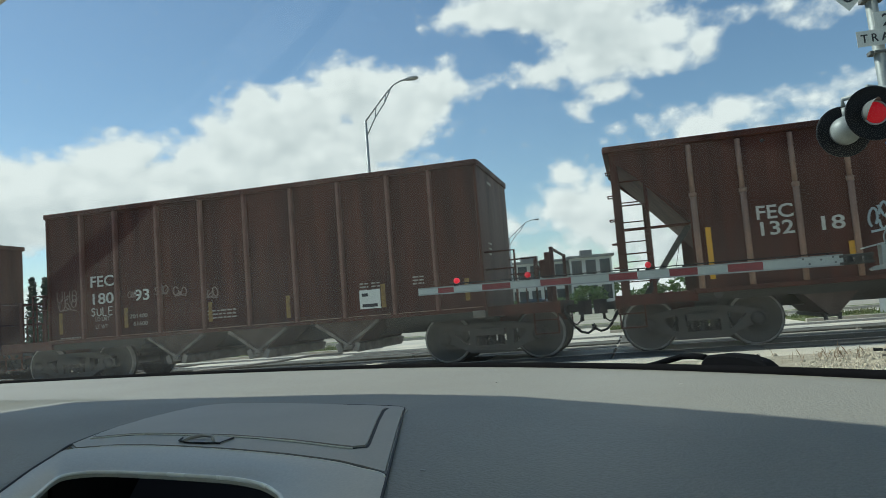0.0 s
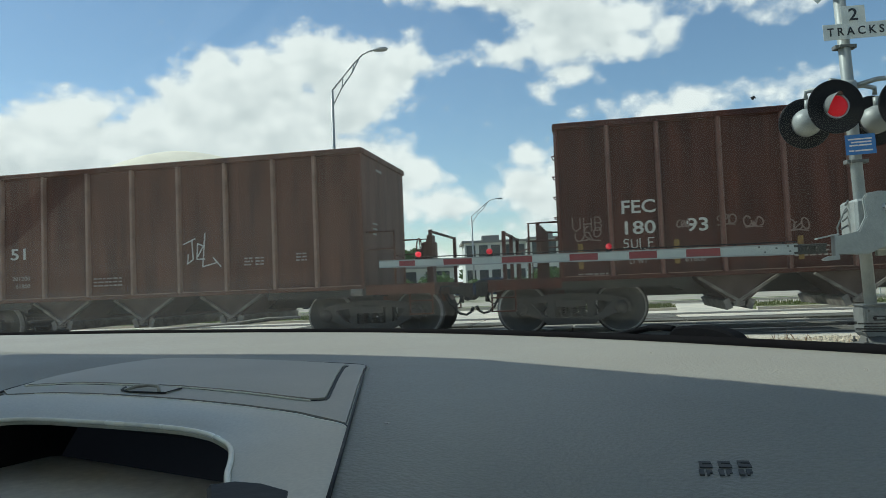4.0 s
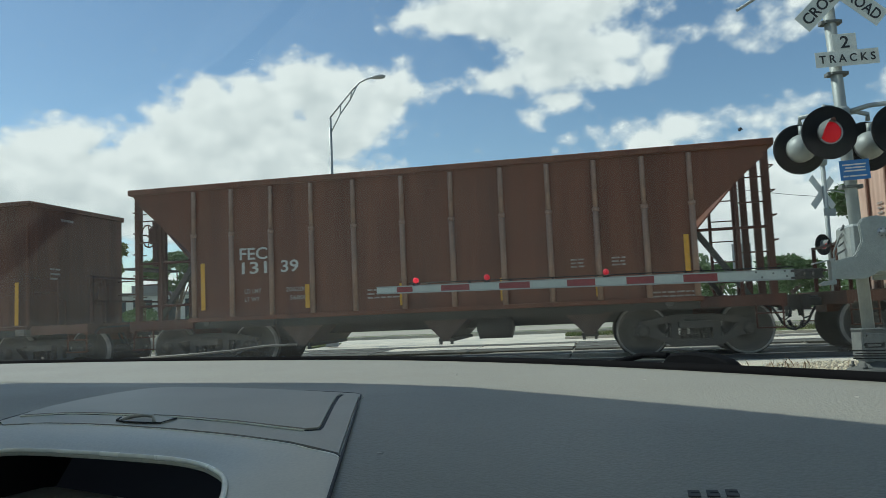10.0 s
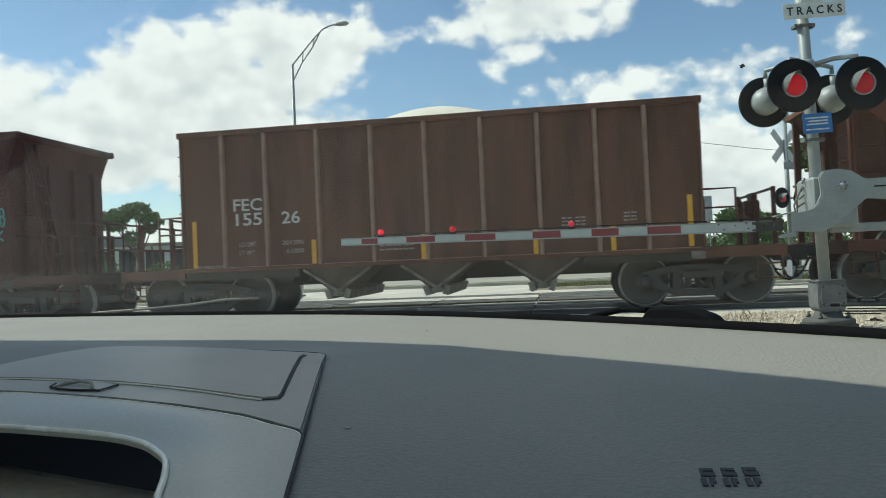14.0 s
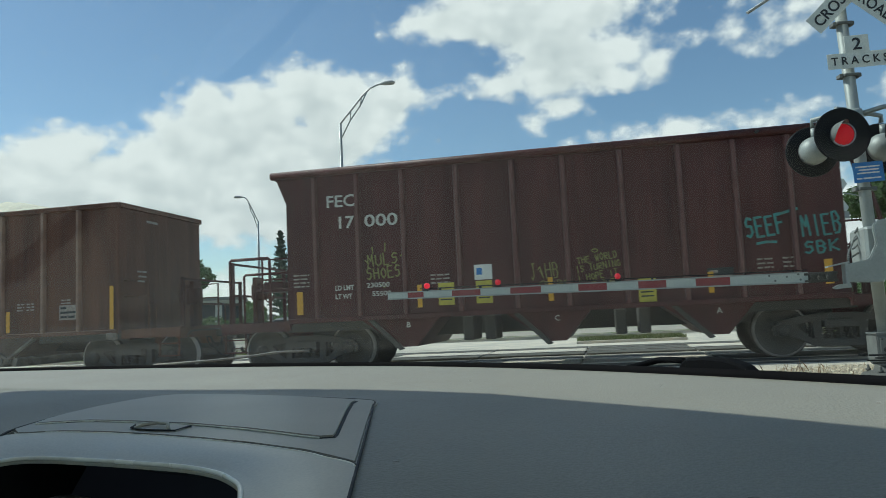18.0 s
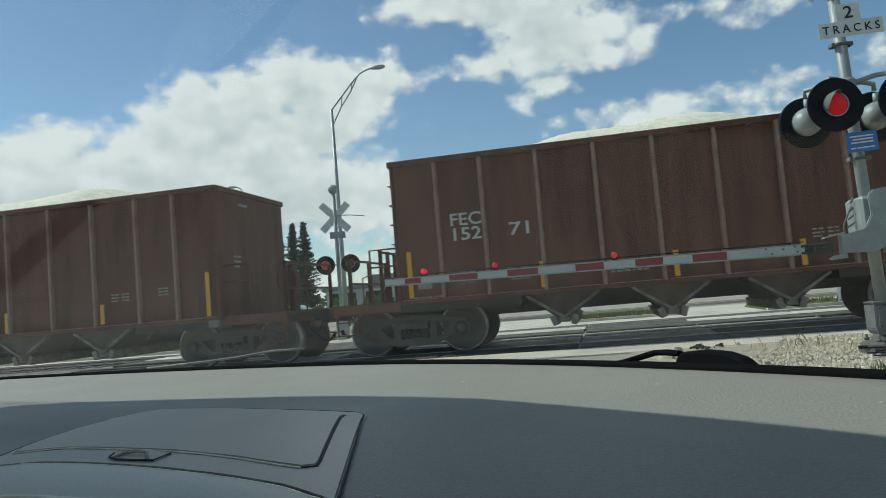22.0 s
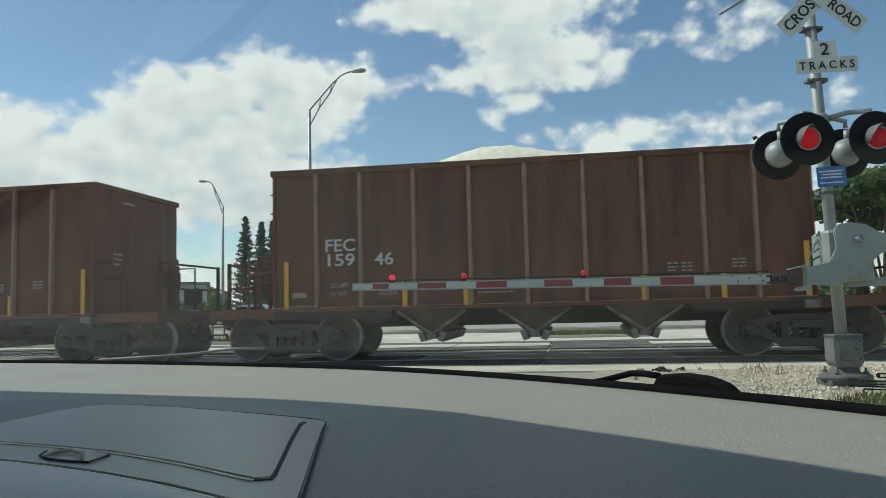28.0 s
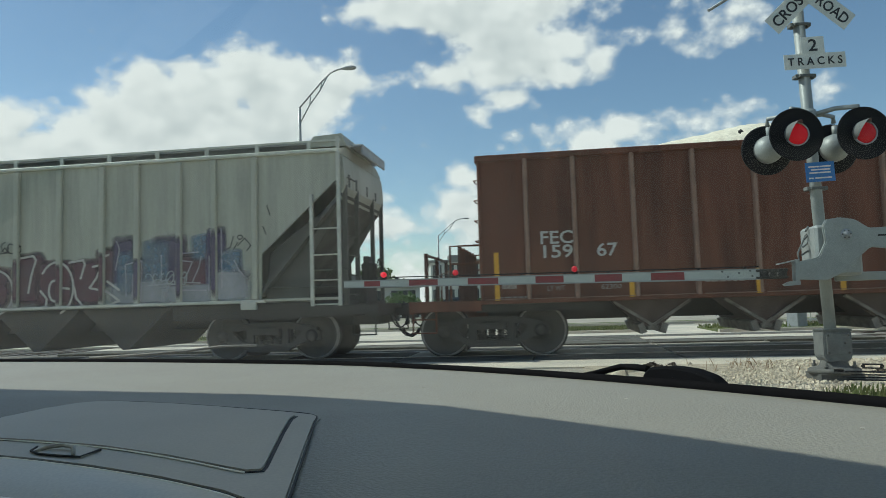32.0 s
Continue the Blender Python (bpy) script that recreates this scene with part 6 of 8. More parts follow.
for ang, t0, t1 in ((42, "CROSSING", ""), (-42, "RAIL", "ROAD")):
    mb = m_b @ pose(0, 0.012 if ang > 0 else 0.0, 0, 0, -ang, 0)
    plate(mast, "crossbuck_board", 1.22, 0.23, SIGN_W, mb, "white board of the crossbuck")
    if t1:
        lettering(t0, 0.13, mb @ pose(-0.55, -0.004, -0.065, 90), SIGN_K, mast, "sign_lettering", width=0.40)
        lettering(t1, 0.13, mb @ pose(0.15, -0.004, -0.065, 90), SIGN_K, mast, "sign_lettering", width=0.42)
    else:
        lettering("CROS", 0.13, mb @ pose(-0.56, -0.004, -0.065, 90), SIGN_K, mast, "sign_lettering", width=0.44)
        lettering("SING", 0.13, mb @ pose(0.13, -0.004, -0.065, 90), SIGN_K, mast, "sign_lettering", width=0.42)
m_n = pose(5.372, 7.72, 2.335, 0, -2, -10)
plate(mast, "notice_sign", 0.325, 0.225, SIGN_B, m_n, "small blue emergency notice sign")
strokes("notice_print", bars([(-0.13, 0.06, 0.12), (0.0, 0.06, 0.12), (-0.10, 0.025, 0.07), (-0.02, 0.025, 0.13), (-0.12, -0.01, 0.09), (-0.02, -0.01, 0.13), (-0.13, -0.07, 0.05), (-0.06, -0.07, 0.18)]), 0.008, SIGN_W, mast, m_n @ pose(0, -0.003, 0, 90))
bm = bmesh.new()
pipe(bm, [(5.42, 7.95, 4.62), (5.0, 7.85, 4.60), (4.60, 7.75, 4.47), (4.18, 7.80, 4.22)], 0.018, 8)
part("cable_conduit", bm, GALV, mast)

# gate mechanism and arm, in the track's own directions: u along, v across
GATE = TRACK @ pose(0, -5.75, 0)
bm = bmesh.new()
prism(bm, [(6.88, 1.12), (7.20, 1.10), (7.40, 1.20), (7.56, 1.36), (7.66, 1.45), (8.06, 1.40), (8.12, 1.46), (8.13, 1.62), (8.07, 1.67), (7.66, 1.66), (7.52, 1.76), (7.36, 1.79), (7.22, 1.77), (7.18, 1.70), (7.20, 1.52), (7.12, 1.36), (6.88, 1.31)], -0.05, 0.0)
bmesh.ops.bevel(bm, geom=bm.edges[:], offset=0.012, segments=2, affect="EDGES")
mech = part("gate_mechanism", bm, ALU, mast, "pale grey gate mechanism with a counterweight arm")
mech.matrix_basis = GATE
part("hub", lathe(bmesh.new(), [(0.001, -0.072), (0.022, -0.072), (0.024, -0.060), (0.060, -0.058), (0.062, -0.04)], 18, centre=(7.42, 0, 1.60)), GALV, mech)
for k in range(6):
    part("bolt", lathe(bmesh.new(), [(0.001, -0.066), (0.009, -0.066), (0.009, -0.055)], 6, centre=(7.42 + 0.042 * math.cos(k * 1.047), 0, 1.60 + 0.042 * math.sin(k * 1.047))), BOXM, mech)
part("slot", boxes((7.74, 8.04, -0.056, -0.051, 1.565, 1.582)), BLACK, mech)
part("mechanism_case", boxes((7.12, 7.60, 0.02, 0.55, 1.15, 1.72), bevel=0.03), ALU, mast).matrix_basis = GATE
part("lower_counterweight", boxes((7.40, 8.5, 0.30, 0.36, 1.09, 1.19), bevel=0.01), ALU, mast).matrix_basis = GATE
bm = boxes((6.46, 6.80, -0.030, -0.020, 1.215, 1.245), (6.46, 6.80, -0.030, -0.020, 1.140, 1.165), (6.44, 6.80, 0.020, 0.032, 1.135, 1.25), bevel=0.003)
for k in range(3):
    tube(bm, (6.53 + k * 0.09, -0.05, 1.19), (6.53 + k * 0.09, 0.045, 1.19), 0.020, n=8)
    box(bm, 6.515 + k * 0.09, 6.545 + k * 0.09, -0.036, 0.034, 1.15, 1.235)
part("breakaway_joint", bm, GRIME, mast, "bolted dark breakaway bracket").matrix_basis = GATE
bm = bmesh.new()
prism(bm, [(6.70, 1.290), (6.91, 1.330), (6.91, 1.345), (6.70, 1.305)], -0.07, 0.07)
prism(bm, [(6.74, 1.07), (6.76, 1.05), (6.91, 1.06), (6.91, 1.105), (6.80, 1.10)], -0.07, 0.02)
box(bm, 6.865, 6.90, -0.075, 0.06, 1.06, 1.335)
part("joint_plate", bm, ALU, mast, "pale flanged clamp of the gate arm").matrix_basis = GATE
bm = bmesh.new()
for u_, z_ in ((6.10, 1.235), (6.16, 1.175), (6.40, 1.235), (6.42, 1.175), (6.28, 1.215)):
    lathe(bm, [(0.001, -0.030), (0.012, -0.030), (0.012, -0.019)], 6, centre=(u_, 0, z_))
part("arm_bolts", bm, BOXM, mast).matrix_basis = GATE
bm = bmesh.new()
for k in range(4):
    tube(bm, (7.02 + 0.02 * k, 0.20, 1.40 + k * 0.09), (7.14, 0.30, 1.46 + k * 0.09), 0.011)
pipe(bm, [(7.0, 0.2, 1.25), (6.98, 0.2, 1.42), (7.10, 0.3, 1.62), (7.2, 0.3, 1.72)], 0.010, 8)
part("clamp_bolts", bm, BOXM, mast).matrix_basis = GATE

gate = empty("gate_arm", "lowered crossing gate arm in red and white stripes with small lamps", "gate arm")
gate.matrix_world = GATE
edges = [1.69, 1.945, 2.145, 2.50, 2.85, 3.21, 3.575, 4.01, 4.335, 4.69, 5.00, 5.32, 5.69, 6.50]


def arm_z(u):
    k = (u - 1.69) / (6.5 - 1.69)
    return 1.240 - 0.046 * k, 0.038 + 0.016 * k


for k, (a, b_) in enumerate(zip(edges, edges[1:])):
    red = k in (1, 3, 5, 7, 9, 11)
    (za, ha), (zb, hb) = arm_z(a), arm_z(b_)
    bm = bmesh.new()
    prism(bm, [(a + 0.001, za - ha), (b_ - 0.001, zb - hb), (b_ - 0.001, zb + hb), (a + 0.001, za + ha)], -0.018, 0.018)
    part("stripe", bm, RED_TAPE if red else WHITE_TAPE, gate, "red reflective stripe" if red else "white reflective stripe")
bm = bmesh.new()
(za, ha), (zb, hb) = arm_z(1.69), arm_z(6.5)
for s in (-1, 1):
    prism(bm, [(1.69, za + s * ha - 0.006), (6.5, zb + s * hb - 0.006), (6.5, zb + s * hb + 0.008), (1.69, za + s * ha + 0.008)], -0.026, 0.026)
part("arm_edge", bm, ALU, gate)
bm = bmesh.new()
pipe(bm, [(2.1, 0.01, za + 0.07), (4.0, 0.01, za + 0.055), (6.5, 0.01, zb + 0.085)], 0.007)
part("lamp_cable", bm, BLACK, gate)
for k in range(9):
    u = 2.35 + k * 0.5
    z, h = arm_z(u)
    part("cable_clip", boxes((u - 0.012, u + 0.012, -0.02, 0.025, z + h, z + h + 0.035)), BLACK, gate)
for u, lit in ((2.187, TIP_ON), (3.065, TIP_MID), (4.465, TIP_MID)):
    z, h = arm_z(u)
    lamp = part("arm_lamp", boxes((u - 0.035, u + 0.035, -0.03, 0.03, z + h + 0.004, z + h + 0.03), bevel=0.005), BLACK, gate, "small black lamp base")
    part("lamp_lens", lathe(bmesh.new(), [(0.010, -0.040), (0.030, -0.032), (0.035, -0.02), (0.035, 0.02), (0.030, 0.032), (0.010, 0.040)], 16, centre=(u, 0, z + h + 0.066)), lit, lamp, "red lamp lens")

# ---------------- beyond the tracks ----------------


def far_signal(x, y, turn, flip):
    s = empty("far_crossing_signal", "distant crossing signal mast with crossbuck and lamps", "crossing signal", "far crossing signals")
    s.matrix_world = pose(x, y, 0, 0, 0, turn)
    bm = bmesh.new()
    tube(bm, (0, 0, 0), (0, 0, 4.7), 0.065, n=12)
    part("mast", bm, ALU, s)
    part("base", boxes((-0.2, 0.2, -0.2, 0.2, 0, 0.6), bevel=0.02), GALV, s)
    for a in (45, -45):
        plate(s, "crossbuck_board", 1.22, 0.23, SIGN_W, pose(0, 0.08 + 0.004 * a / 45, 3.95, 0, a, 0), "white board of the crossbuck")
    plate(s, "track_count_sign", 0.5, 0.22, ALU, pose(0.05, -0.07, 3.35))
    for dx in (-0.40, 0.40):
        signal_head(s, (dx, -0.12, 2.40), 0, LENS_ON if dx * flip < 0 else LENS_OFF)
    bm = bmesh.new()
    pipe(bm, [(-0.40, -0.02, 2.40), (0.40, -0.02, 2.40)], 0.03)
    part("cross_arm", bm, ALU, s)
    part("bell", lathe(bmesh.new(), [(0.01, -0.08), (0.14, -0.06), (0.16, 0.0), (0.14, 0.06), (0.01, 0.08)], 18, centre=(0, 0, 4.85)), ALU, s)
    bm = bmesh.new()
    pipe(bm, [(0.05, 0, 4.0), (0.5, 0, 3.98), (0.95, 0, 3.92)], 0.016)
    part("cable_conduit", bm, GALV, s)
    return s


far_signal(-1.50, 24.0, 0, 1)
far_signal(13.05, 20.2, 18, 1)


def street_lamp(x, y, h, reach, rise, turn, r=0.09):
    """A steel pole with a trussed arm and a flat cobra head; the arm reaches along local +x."""
    s = empty("street_lamp", "grey steel street lamp with a trussed arm and cobra head", "street lamp", "street lamps")
    s.matrix_world = pose(x, y, 0, 0, 0, turn)
    bm = bmesh.new()
    tube(bm, (0, 0, 0), (0, 0, h), r * 1.3, r * 0.75, n=12)
    part("pole", bm, GALV, s)
    bm = bmesh.new()
    top = [(reach * k, 0, h + rise * p) for k, p in ((0, 0.0), (0.25, 0.36), (0.5, 0.72), (0.68, 0.93), (0.82, 1.0), (0.92, 1.02))]
    low = [(0, 0, h - 0.75), (reach * 0.22, 0, h - 0.75 + rise * 0.52), (reach * 0.45, 0, h + rise * 0.45), (reach * 0.62, 0, h + rise * 0.86)]
    pipe(bm, top, 0.04, 8)
    pipe(bm, low, 0.032, 8)
    for a, b_ in zip(top[1:3], low[1:3]):
        tube(bm, a, b_, 0.025)
    part("arm", bm, GALV, s)
    bm = bmesh.new()
    lathe(bm, [(0.04, 0), (0.10, 0.08), (0.16, 0.28), (0.18, 0.5), (0.14, 0.66), (0.03, 0.74)], 14, "x", (reach * 0.9, 0, h + rise * 1.02))
    for v in bm.verts:
        v.co.z = h + rise * 1.02 + (v.co.z - h - rise * 1.02) * 0.55
    part("lamp_head", bm, GALV, s, "flat cobra lamp head")
    return s


street_lamp(-1.92, 34.0, 10.17, 2.25, 1.62, -19)
street_lamp(-10.1, 59.2, 9.3, 1.2, 1.9, 190, 0.1)
street_lamp(10.1, 79.4, 8.4, 3.0, 1.8, -8, 0.1)

pole = empty("utility_pole", "weathered timber utility pole with wires", "utility pole")
bm = bmesh.new()
tube(bm, (16.25, 41.95, 0), (16.25, 41.95, 8.75), 0.17, 0.13, n=12)
part("pole", bm, TIMBER, pole)
part("crossarm", boxes((15.9, 16.6, 41.85, 42.0, 8.1, 8.2)), TIMBER, pole)
for dx in (-0.25, 0.3):
    part("insulator", lathe(bmesh.new(), [(0.03, 0), (0.05, 0.06), (0.03, 0.12)], 8, "z", (16.25 + dx, 41.9, 8.2)), GALV, pole)


def wire(bm, a, b_, sag, r=0.014):
    a, b_ = Vector(a), Vector(b_)
    pts = [a.lerp(b_, k / 12) - Vector((0, 0, sag * 4 * (k / 12) * (1 - k / 12))) for k in range(13)]
    return pipe(bm, pts, r, 4)


bm = bmesh.new()
wire(bm, (16.3, 41.95, 8.3), (60, 28, 7.6), 2.6)
wire(bm, (16.2, 41.95, 8.1), (14.4, 42.6, 0.0), 0.0)
part("wires", bm, BLACK, pole)


def leaf_cloud(blobs, count, size, seed, flat_=0.6):
    """Many small leaf clumps spread through lumpy blobs: (x, y, z, r)."""
    random.seed(seed)
    vs, fs = [], []
    tot = sum(b[3] ** 2 for b in blobs)
    for x, y, z, r in blobs:
        for _ in range(int(count * r * r / tot)):
            d = Vector((random.gauss(0, 1), random.gauss(0, 1), random.gauss(0, 1))).normalized()
            p = Vector((x, y, z)) + Vector((d.x, d.y, d.z * flat_)) * r * random.uniform(0.45, 1.05) ** 0.7
            u = Vector((random.gauss(0, 1), random.gauss(0, 1), random.gauss(0, 0.6))).normalized() * size * random.uniform(0.6, 1.4)
            w_ = u.cross(Vector((random.gauss(0, 1), random.gauss(0, 1), random.gauss(0, 1)))).normalized() * size * random.uniform(0.3, 0.7)
            n = len(vs)
            vs += [p - u, p + w_, p + u, p - w_]
            fs.append((n, n + 1, n + 2, n + 3))
    me = bpy.data.meshes.new("crown")
    me.from_pydata(vs, [], fs)
    return me


def broad_tree(x, y, h, spread, seed, leaf, label, leaves=5000, size=0.16, z0=None):
    t = empty("tree", label, "tree", "trees")
    t.matrix_world = pose(x, y, -0.1)
    random.seed(seed)
    z0 = z0 or h * 0.35
    bm = bmesh.new()
    tube(bm, (0, 0, 0), (0.1, 0, z0), 0.05 * h * 0.5 + 0.06, 0.03 * h * 0.5 + 0.05, n=10)
    blobs = []
    for k in range(9):
        a = k * 2.4 + random.uniform(-0.4, 0.4)
        rr = spread * random.uniform(0.25, 0.75)
        p = (rr * math.cos(a), rr * math.sin(a), z0 + (h - z0) * random.uniform(0.25, 0.85))
        tube(bm, (0.1, 0, z0 * random.uniform(0.8, 1)), p, 0.07, 0.025, n=6)
        blobs.append((*p, spread * random.uniform(0.22, 0.42)))
    blobs.append((0, 0, h - spread * 0.3, spread * 0.4))
    part("trunk", bm, BARK, t)
    part("crown", leaf_cloud(blobs, leaves, size, seed), leaf, t)
    return t


broad_tree(-19.5, 51.4, 7.4, 3.0, 3, LEAF_Y, "yellow-green leafy tree beyond the tracks", 3800, 0.20)
broad_tree(-14.0, 53.2, 6.3, 2.6, 4, LEAF, "open-crowned green tree beyond the tracks", 2600, 0.18)
broad_tree(19.6, 25.6, 6.1, 3.0, 6, LEAF, "dense green tree beside the crossing", 8000, 0.15, 1.2)
broad_tree(23.6, 23.4, 5.4, 3.0, 16, LEAF, "dense green tree beside the crossing", 6500, 0.15, 1.2)
broad_tree(26.5, 56.0, 4.0, 3.2, 7, LEAF, "round green tree behind the street", 3500, 0.2)
broad_tree(3.0, 92.0, 6.0, 3.5, 9, LEAF, "green tree far behind the street", 2500, 0.25)
broad_tree(31.2, 53.5, 4.4, 3.4, 12, LEAF, "round green tree behind the street", 3500, 0.2)
broad_tree(38.0, 88.0, 6.4, 4.5, 10, LEAF, "green tree far behind the street", 2500, 0.25)


def norfolk_pine(x, y, h, seed, spread):
    t = empty("norfolk_pine", "tall dark pine with tiers of upswept branches", "pine tree", "pine trees")
    t.matrix_world = pose(x, y, -0.1)
    random.seed(seed)
    bm = bmesh.new()
    tube(bm, (0, 0, 0), (0, 0, h), 0.16, 0.02, n=8)
    part("trunk", bm, BARK, t)
    bm = bmesh.new()
    lv = int(h / 0.27)
    vs, fs = [], []
    for k in range(2, lv):
        z = k * h / lv
        ln = spread * (1 - (z / h) ** 1.6) + 0.10
        for j in range(6):
            a = j * math.tau / 6 + k * 0.9 + random.uniform(-0.3, 0.3)
            d = Vector((math.cos(a), math.sin(a), random.uniform(0.05, 0.30)))
            ln = (spread * (1 - (z / h) ** 1.6) + 0.10) * random.uniform(0.62, 1.12)
            z = k * h / lv + random.uniform(-0.13, 0.13)
            tube(bm, (0, 0, z), d * ln + Vector((0, 0, z)), 0.02, 0.008, n=4)
            for q in range(20):
                p = d * ln * (0.12 + 0.88 * q / 19) + Vector((random.uniform(-0.06, 0.06), random.uniform(-0.06, 0.06), z + random.uniform(-0.05, 0.12)))
                u = Vector((random.gauss(0, 1), random.gauss(0, 1), random.gauss(0.1, 0.7))).normalized() * 0.21
                w_ = u.cross(d).normalized() * 0.07
                n = len(vs)
                vs += [p - u, p + w_, p + u, p - w_]
                fs.append((n, n + 1, n + 2, n + 3))
    part("branches", bm, BARK, t)
    me = bpy.data.meshes.new("needles")
    me.from_pydata(vs, [], fs)
    part("needles", me, NEEDLE, t)
    return t


norfolk_pine(-10.5, 74.3, 10.5, 1, 1.7)
norfolk_pine(-9.2, 76.2, 10.2, 2, 1.6)
norfolk_pine(-7.9, 74.6, 10.1, 3, 1.65)
norfolk_pine(-31.85, 62.0, 6.7, 4, 0.62)
norfolk_pine(-31.0, 62.4, 6.6, 5, 0.62)

# low hedge and far tree line
random.seed(20)
blobs = [(u + random.uniform(-1.5, 1.5), 62 + random.uniform(-3, 3) + abs(u) * 0.05, random.uniform(0.5, 1.5), random.uniform(1.1, 1.9)) for u in range(-60, 80, 3)]
tagged(part("hedge", leaf_cloud(blobs, 22000, 0.22, 21), LEAF), "rough green hedge along the far street", "hedge", kind="stuff")
blobs = [(u * 2.2 + random.uniform(-4, 4), 150 + random.uniform(-12, 12), random.uniform(1.5, 4.5), random.uniform(3.5, 5.5)) for u in range(-70, 90, 3)]
tagged(part("far_trees", leaf_cloud(blobs, 14000, 0.7, 22), LEAF), "band of far green trees on the horizon", "trees", kind="stuff")


def building(x, y, w, d, h, turn, storeys, cols, label):
    b = empty("building", label, "building", "far buildings")
    b.matrix_world = pose(x, y, -0.1, 0, 0, turn)
    part("wall", boxes((-w / 2, w / 2, -d / 2, d / 2, 0, h)), WALL_M, b)
    part("roof", boxes((-w / 2 - 0.4, w / 2 + 0.4, -d / 2 - 0.4, d / 2 + 0.4, h, h + 0.35), (-w * 0.18, w * 0.1, -1.5, 1.5, h + 0.35, h + 1.3)), ROOF_M, b)
    win = None
    for s in range(storeys):
        for k in range(cols):
            xx = -w / 2 + (k + 0.5) * w / cols
            zz = h * (s + 0.35) / storeys
            if win is None:
                win = part("window", boxes((-w / cols * 0.36, w / cols * 0.36, -0.06, 0.02, 0, h / storeys * 0.55)), GLASS_D, b)
                win.matrix_basis = pose(xx, -d / 2, zz)
            else:
                again(win, pose(xx, -d / 2, zz), b)
    return b


building(17.3, 112, 9, 10, 7.2, -4, 2, 5, "pale two-storey building behind the trees")
building(25.5, 110, 6, 9, 7.4, -8, 2, 3, "pale green-grey building behind the trees")
building(-25, 88, 16, 9, 4.2, 10, 1, 6, "long low pale building beyond the street")
building(74, 66, 14, 8, 4.0, -20, 1, 5, "low pale building beyond the street")
building(0.5, 70, 12, 8, 2.7, 2, 1, 4, "low pale shed beyond the street")

board = empty("notice_board", "grey-backed road sign on two posts", "road sign")
board.matrix_world = pose(18.3, 35.6, 0, 0, 0, -25)
part("panel", boxes((-0.45, 0.45, -0.02, 0.02, 2.45, 3.75), bevel=0.01), GALV, board)
for dx in (-0.3, 0.3):
    part("post", boxes((dx - 0.03, dx + 0.03, 0.02, 0.08, -0.1, 3.7)), GALV, board)

fence = empty("fence", "low white railing fence along the grass", "fence")
fence.matrix_world = TRACK @ pose(0, 10.9, 0)
part("top_rail", boxes((12, 46, -0.03, 0.03, 0.52, 0.60)), SIGN_W, fence)
part("low_rail", boxes((12, 46, -0.03, 0.03, 0.12, 0.17)), SIGN_W, fence)
fp = part("picket", boxes((-0.02, 0.02, -0.02, 0.02, 0.0, 0.56)), SIGN_W, fence)
fp.matrix_basis = pose(12, 0, 0)
for k in range(1, 170):
    again(fp, pose(12 + k * 0.2, 0, 0), fence)


def parked_car(x, y, turn, paint, label, suv):
    c = empty("parked_car", label, "car", "parked cars")
    c.matrix_world = pose(x, y, -0.04, 0, 0, turn)
    hh = 1.75 if suv else 1.45
    bm = bmesh.new()
    prism(bm, [(-2.25, 0.35), (2.25, 0.35), (2.28, 0.75), (2.1, 0.95), (1.1, 1.05), (-2.2 if suv else -1.5, 1.05), (-2.3, 0.9)], -0.88, 0.88)
    bmesh.ops.bevel(bm, geom=bm.edges[:], offset=0.06, segments=2, affect="EDGES")
    body = part("body", bm, paint, c)
    bm = bmesh.new()
    prism(bm, [(-2.15 if suv else -1.5, 1.04), (1.15, 1.04), (0.45, hh - 0.05), (0.2, hh), (-1.4 if suv else -0.7, hh), (-2.05 if suv else -1.1, hh - 0.15)], -0.78, 0.78)
    bmesh.ops.bevel(bm, geom=bm.edges[:], offset=0.05, segments=2, affect="EDGES")
    part("cabin", bm, paint, c)
    for a, b_ in ((-1.9, -1.0), (-0.95, -0.1), (-0.05, 0.7)) if suv else ((-1.1, -0.3), (-0.25, 0.7)):
        for s in (-1, 1):
            part("side_window", prism(bmesh.new(), [(a, 1.10), (b_, 1.10), (b_ - 0.12, hh - 0.14), (a + 0.08, hh - 0.14)], s * 0.785 - 0.006, s * 0.785 + 0.006), GLASS_D, c)
    for xx in (-1.4, 1.4):
        for s in (-1, 1):
            wh = part("wheel", lathe(bmesh.new(), [(0.2, -0.11), (0.31, -0.11), (0.34, -0.07), (0.34, 0.07), (0.31, 0.11), (0.2, 0.11)], 22), TYRE, c)
            wh.matrix_basis = pose(xx, s * 0.80, 0.34)
            part("rim", lathe(bmesh.new(), [(0.02, -0.10), (0.2, -0.095), (0.2, 0.095), (0.02, 0.10)], 18), GALV, wh)
    for s in (-1, 1):
        part("headlight", boxes((2.20, 2.30, s * 0.62 - 0.16, s * 0.62 + 0.16, 0.66, 0.80), bevel=0.02), SIGN_W, c)
        part("tail_light", boxes((-2.33, -2.22, s * 0.68 - 0.12, s * 0.68 + 0.12, 0.70, 0.92), bevel=0.02), RED_TAPE, c)
    return c


parked_car(7.2, 48.0, 160, CAR_DARK, "dark car on the street beyond the tracks", False)
parked_car(-5.5, 44.0, -12, CAR_PAINT, "silver saloon car on the street beyond the tracks", False)

# ---------------- the car that the view is from ----------------
# its space: x to its right, y ahead, z up from the eye's usual place
CARM = pose(0, 0, 0.953, 0, 0, -38)


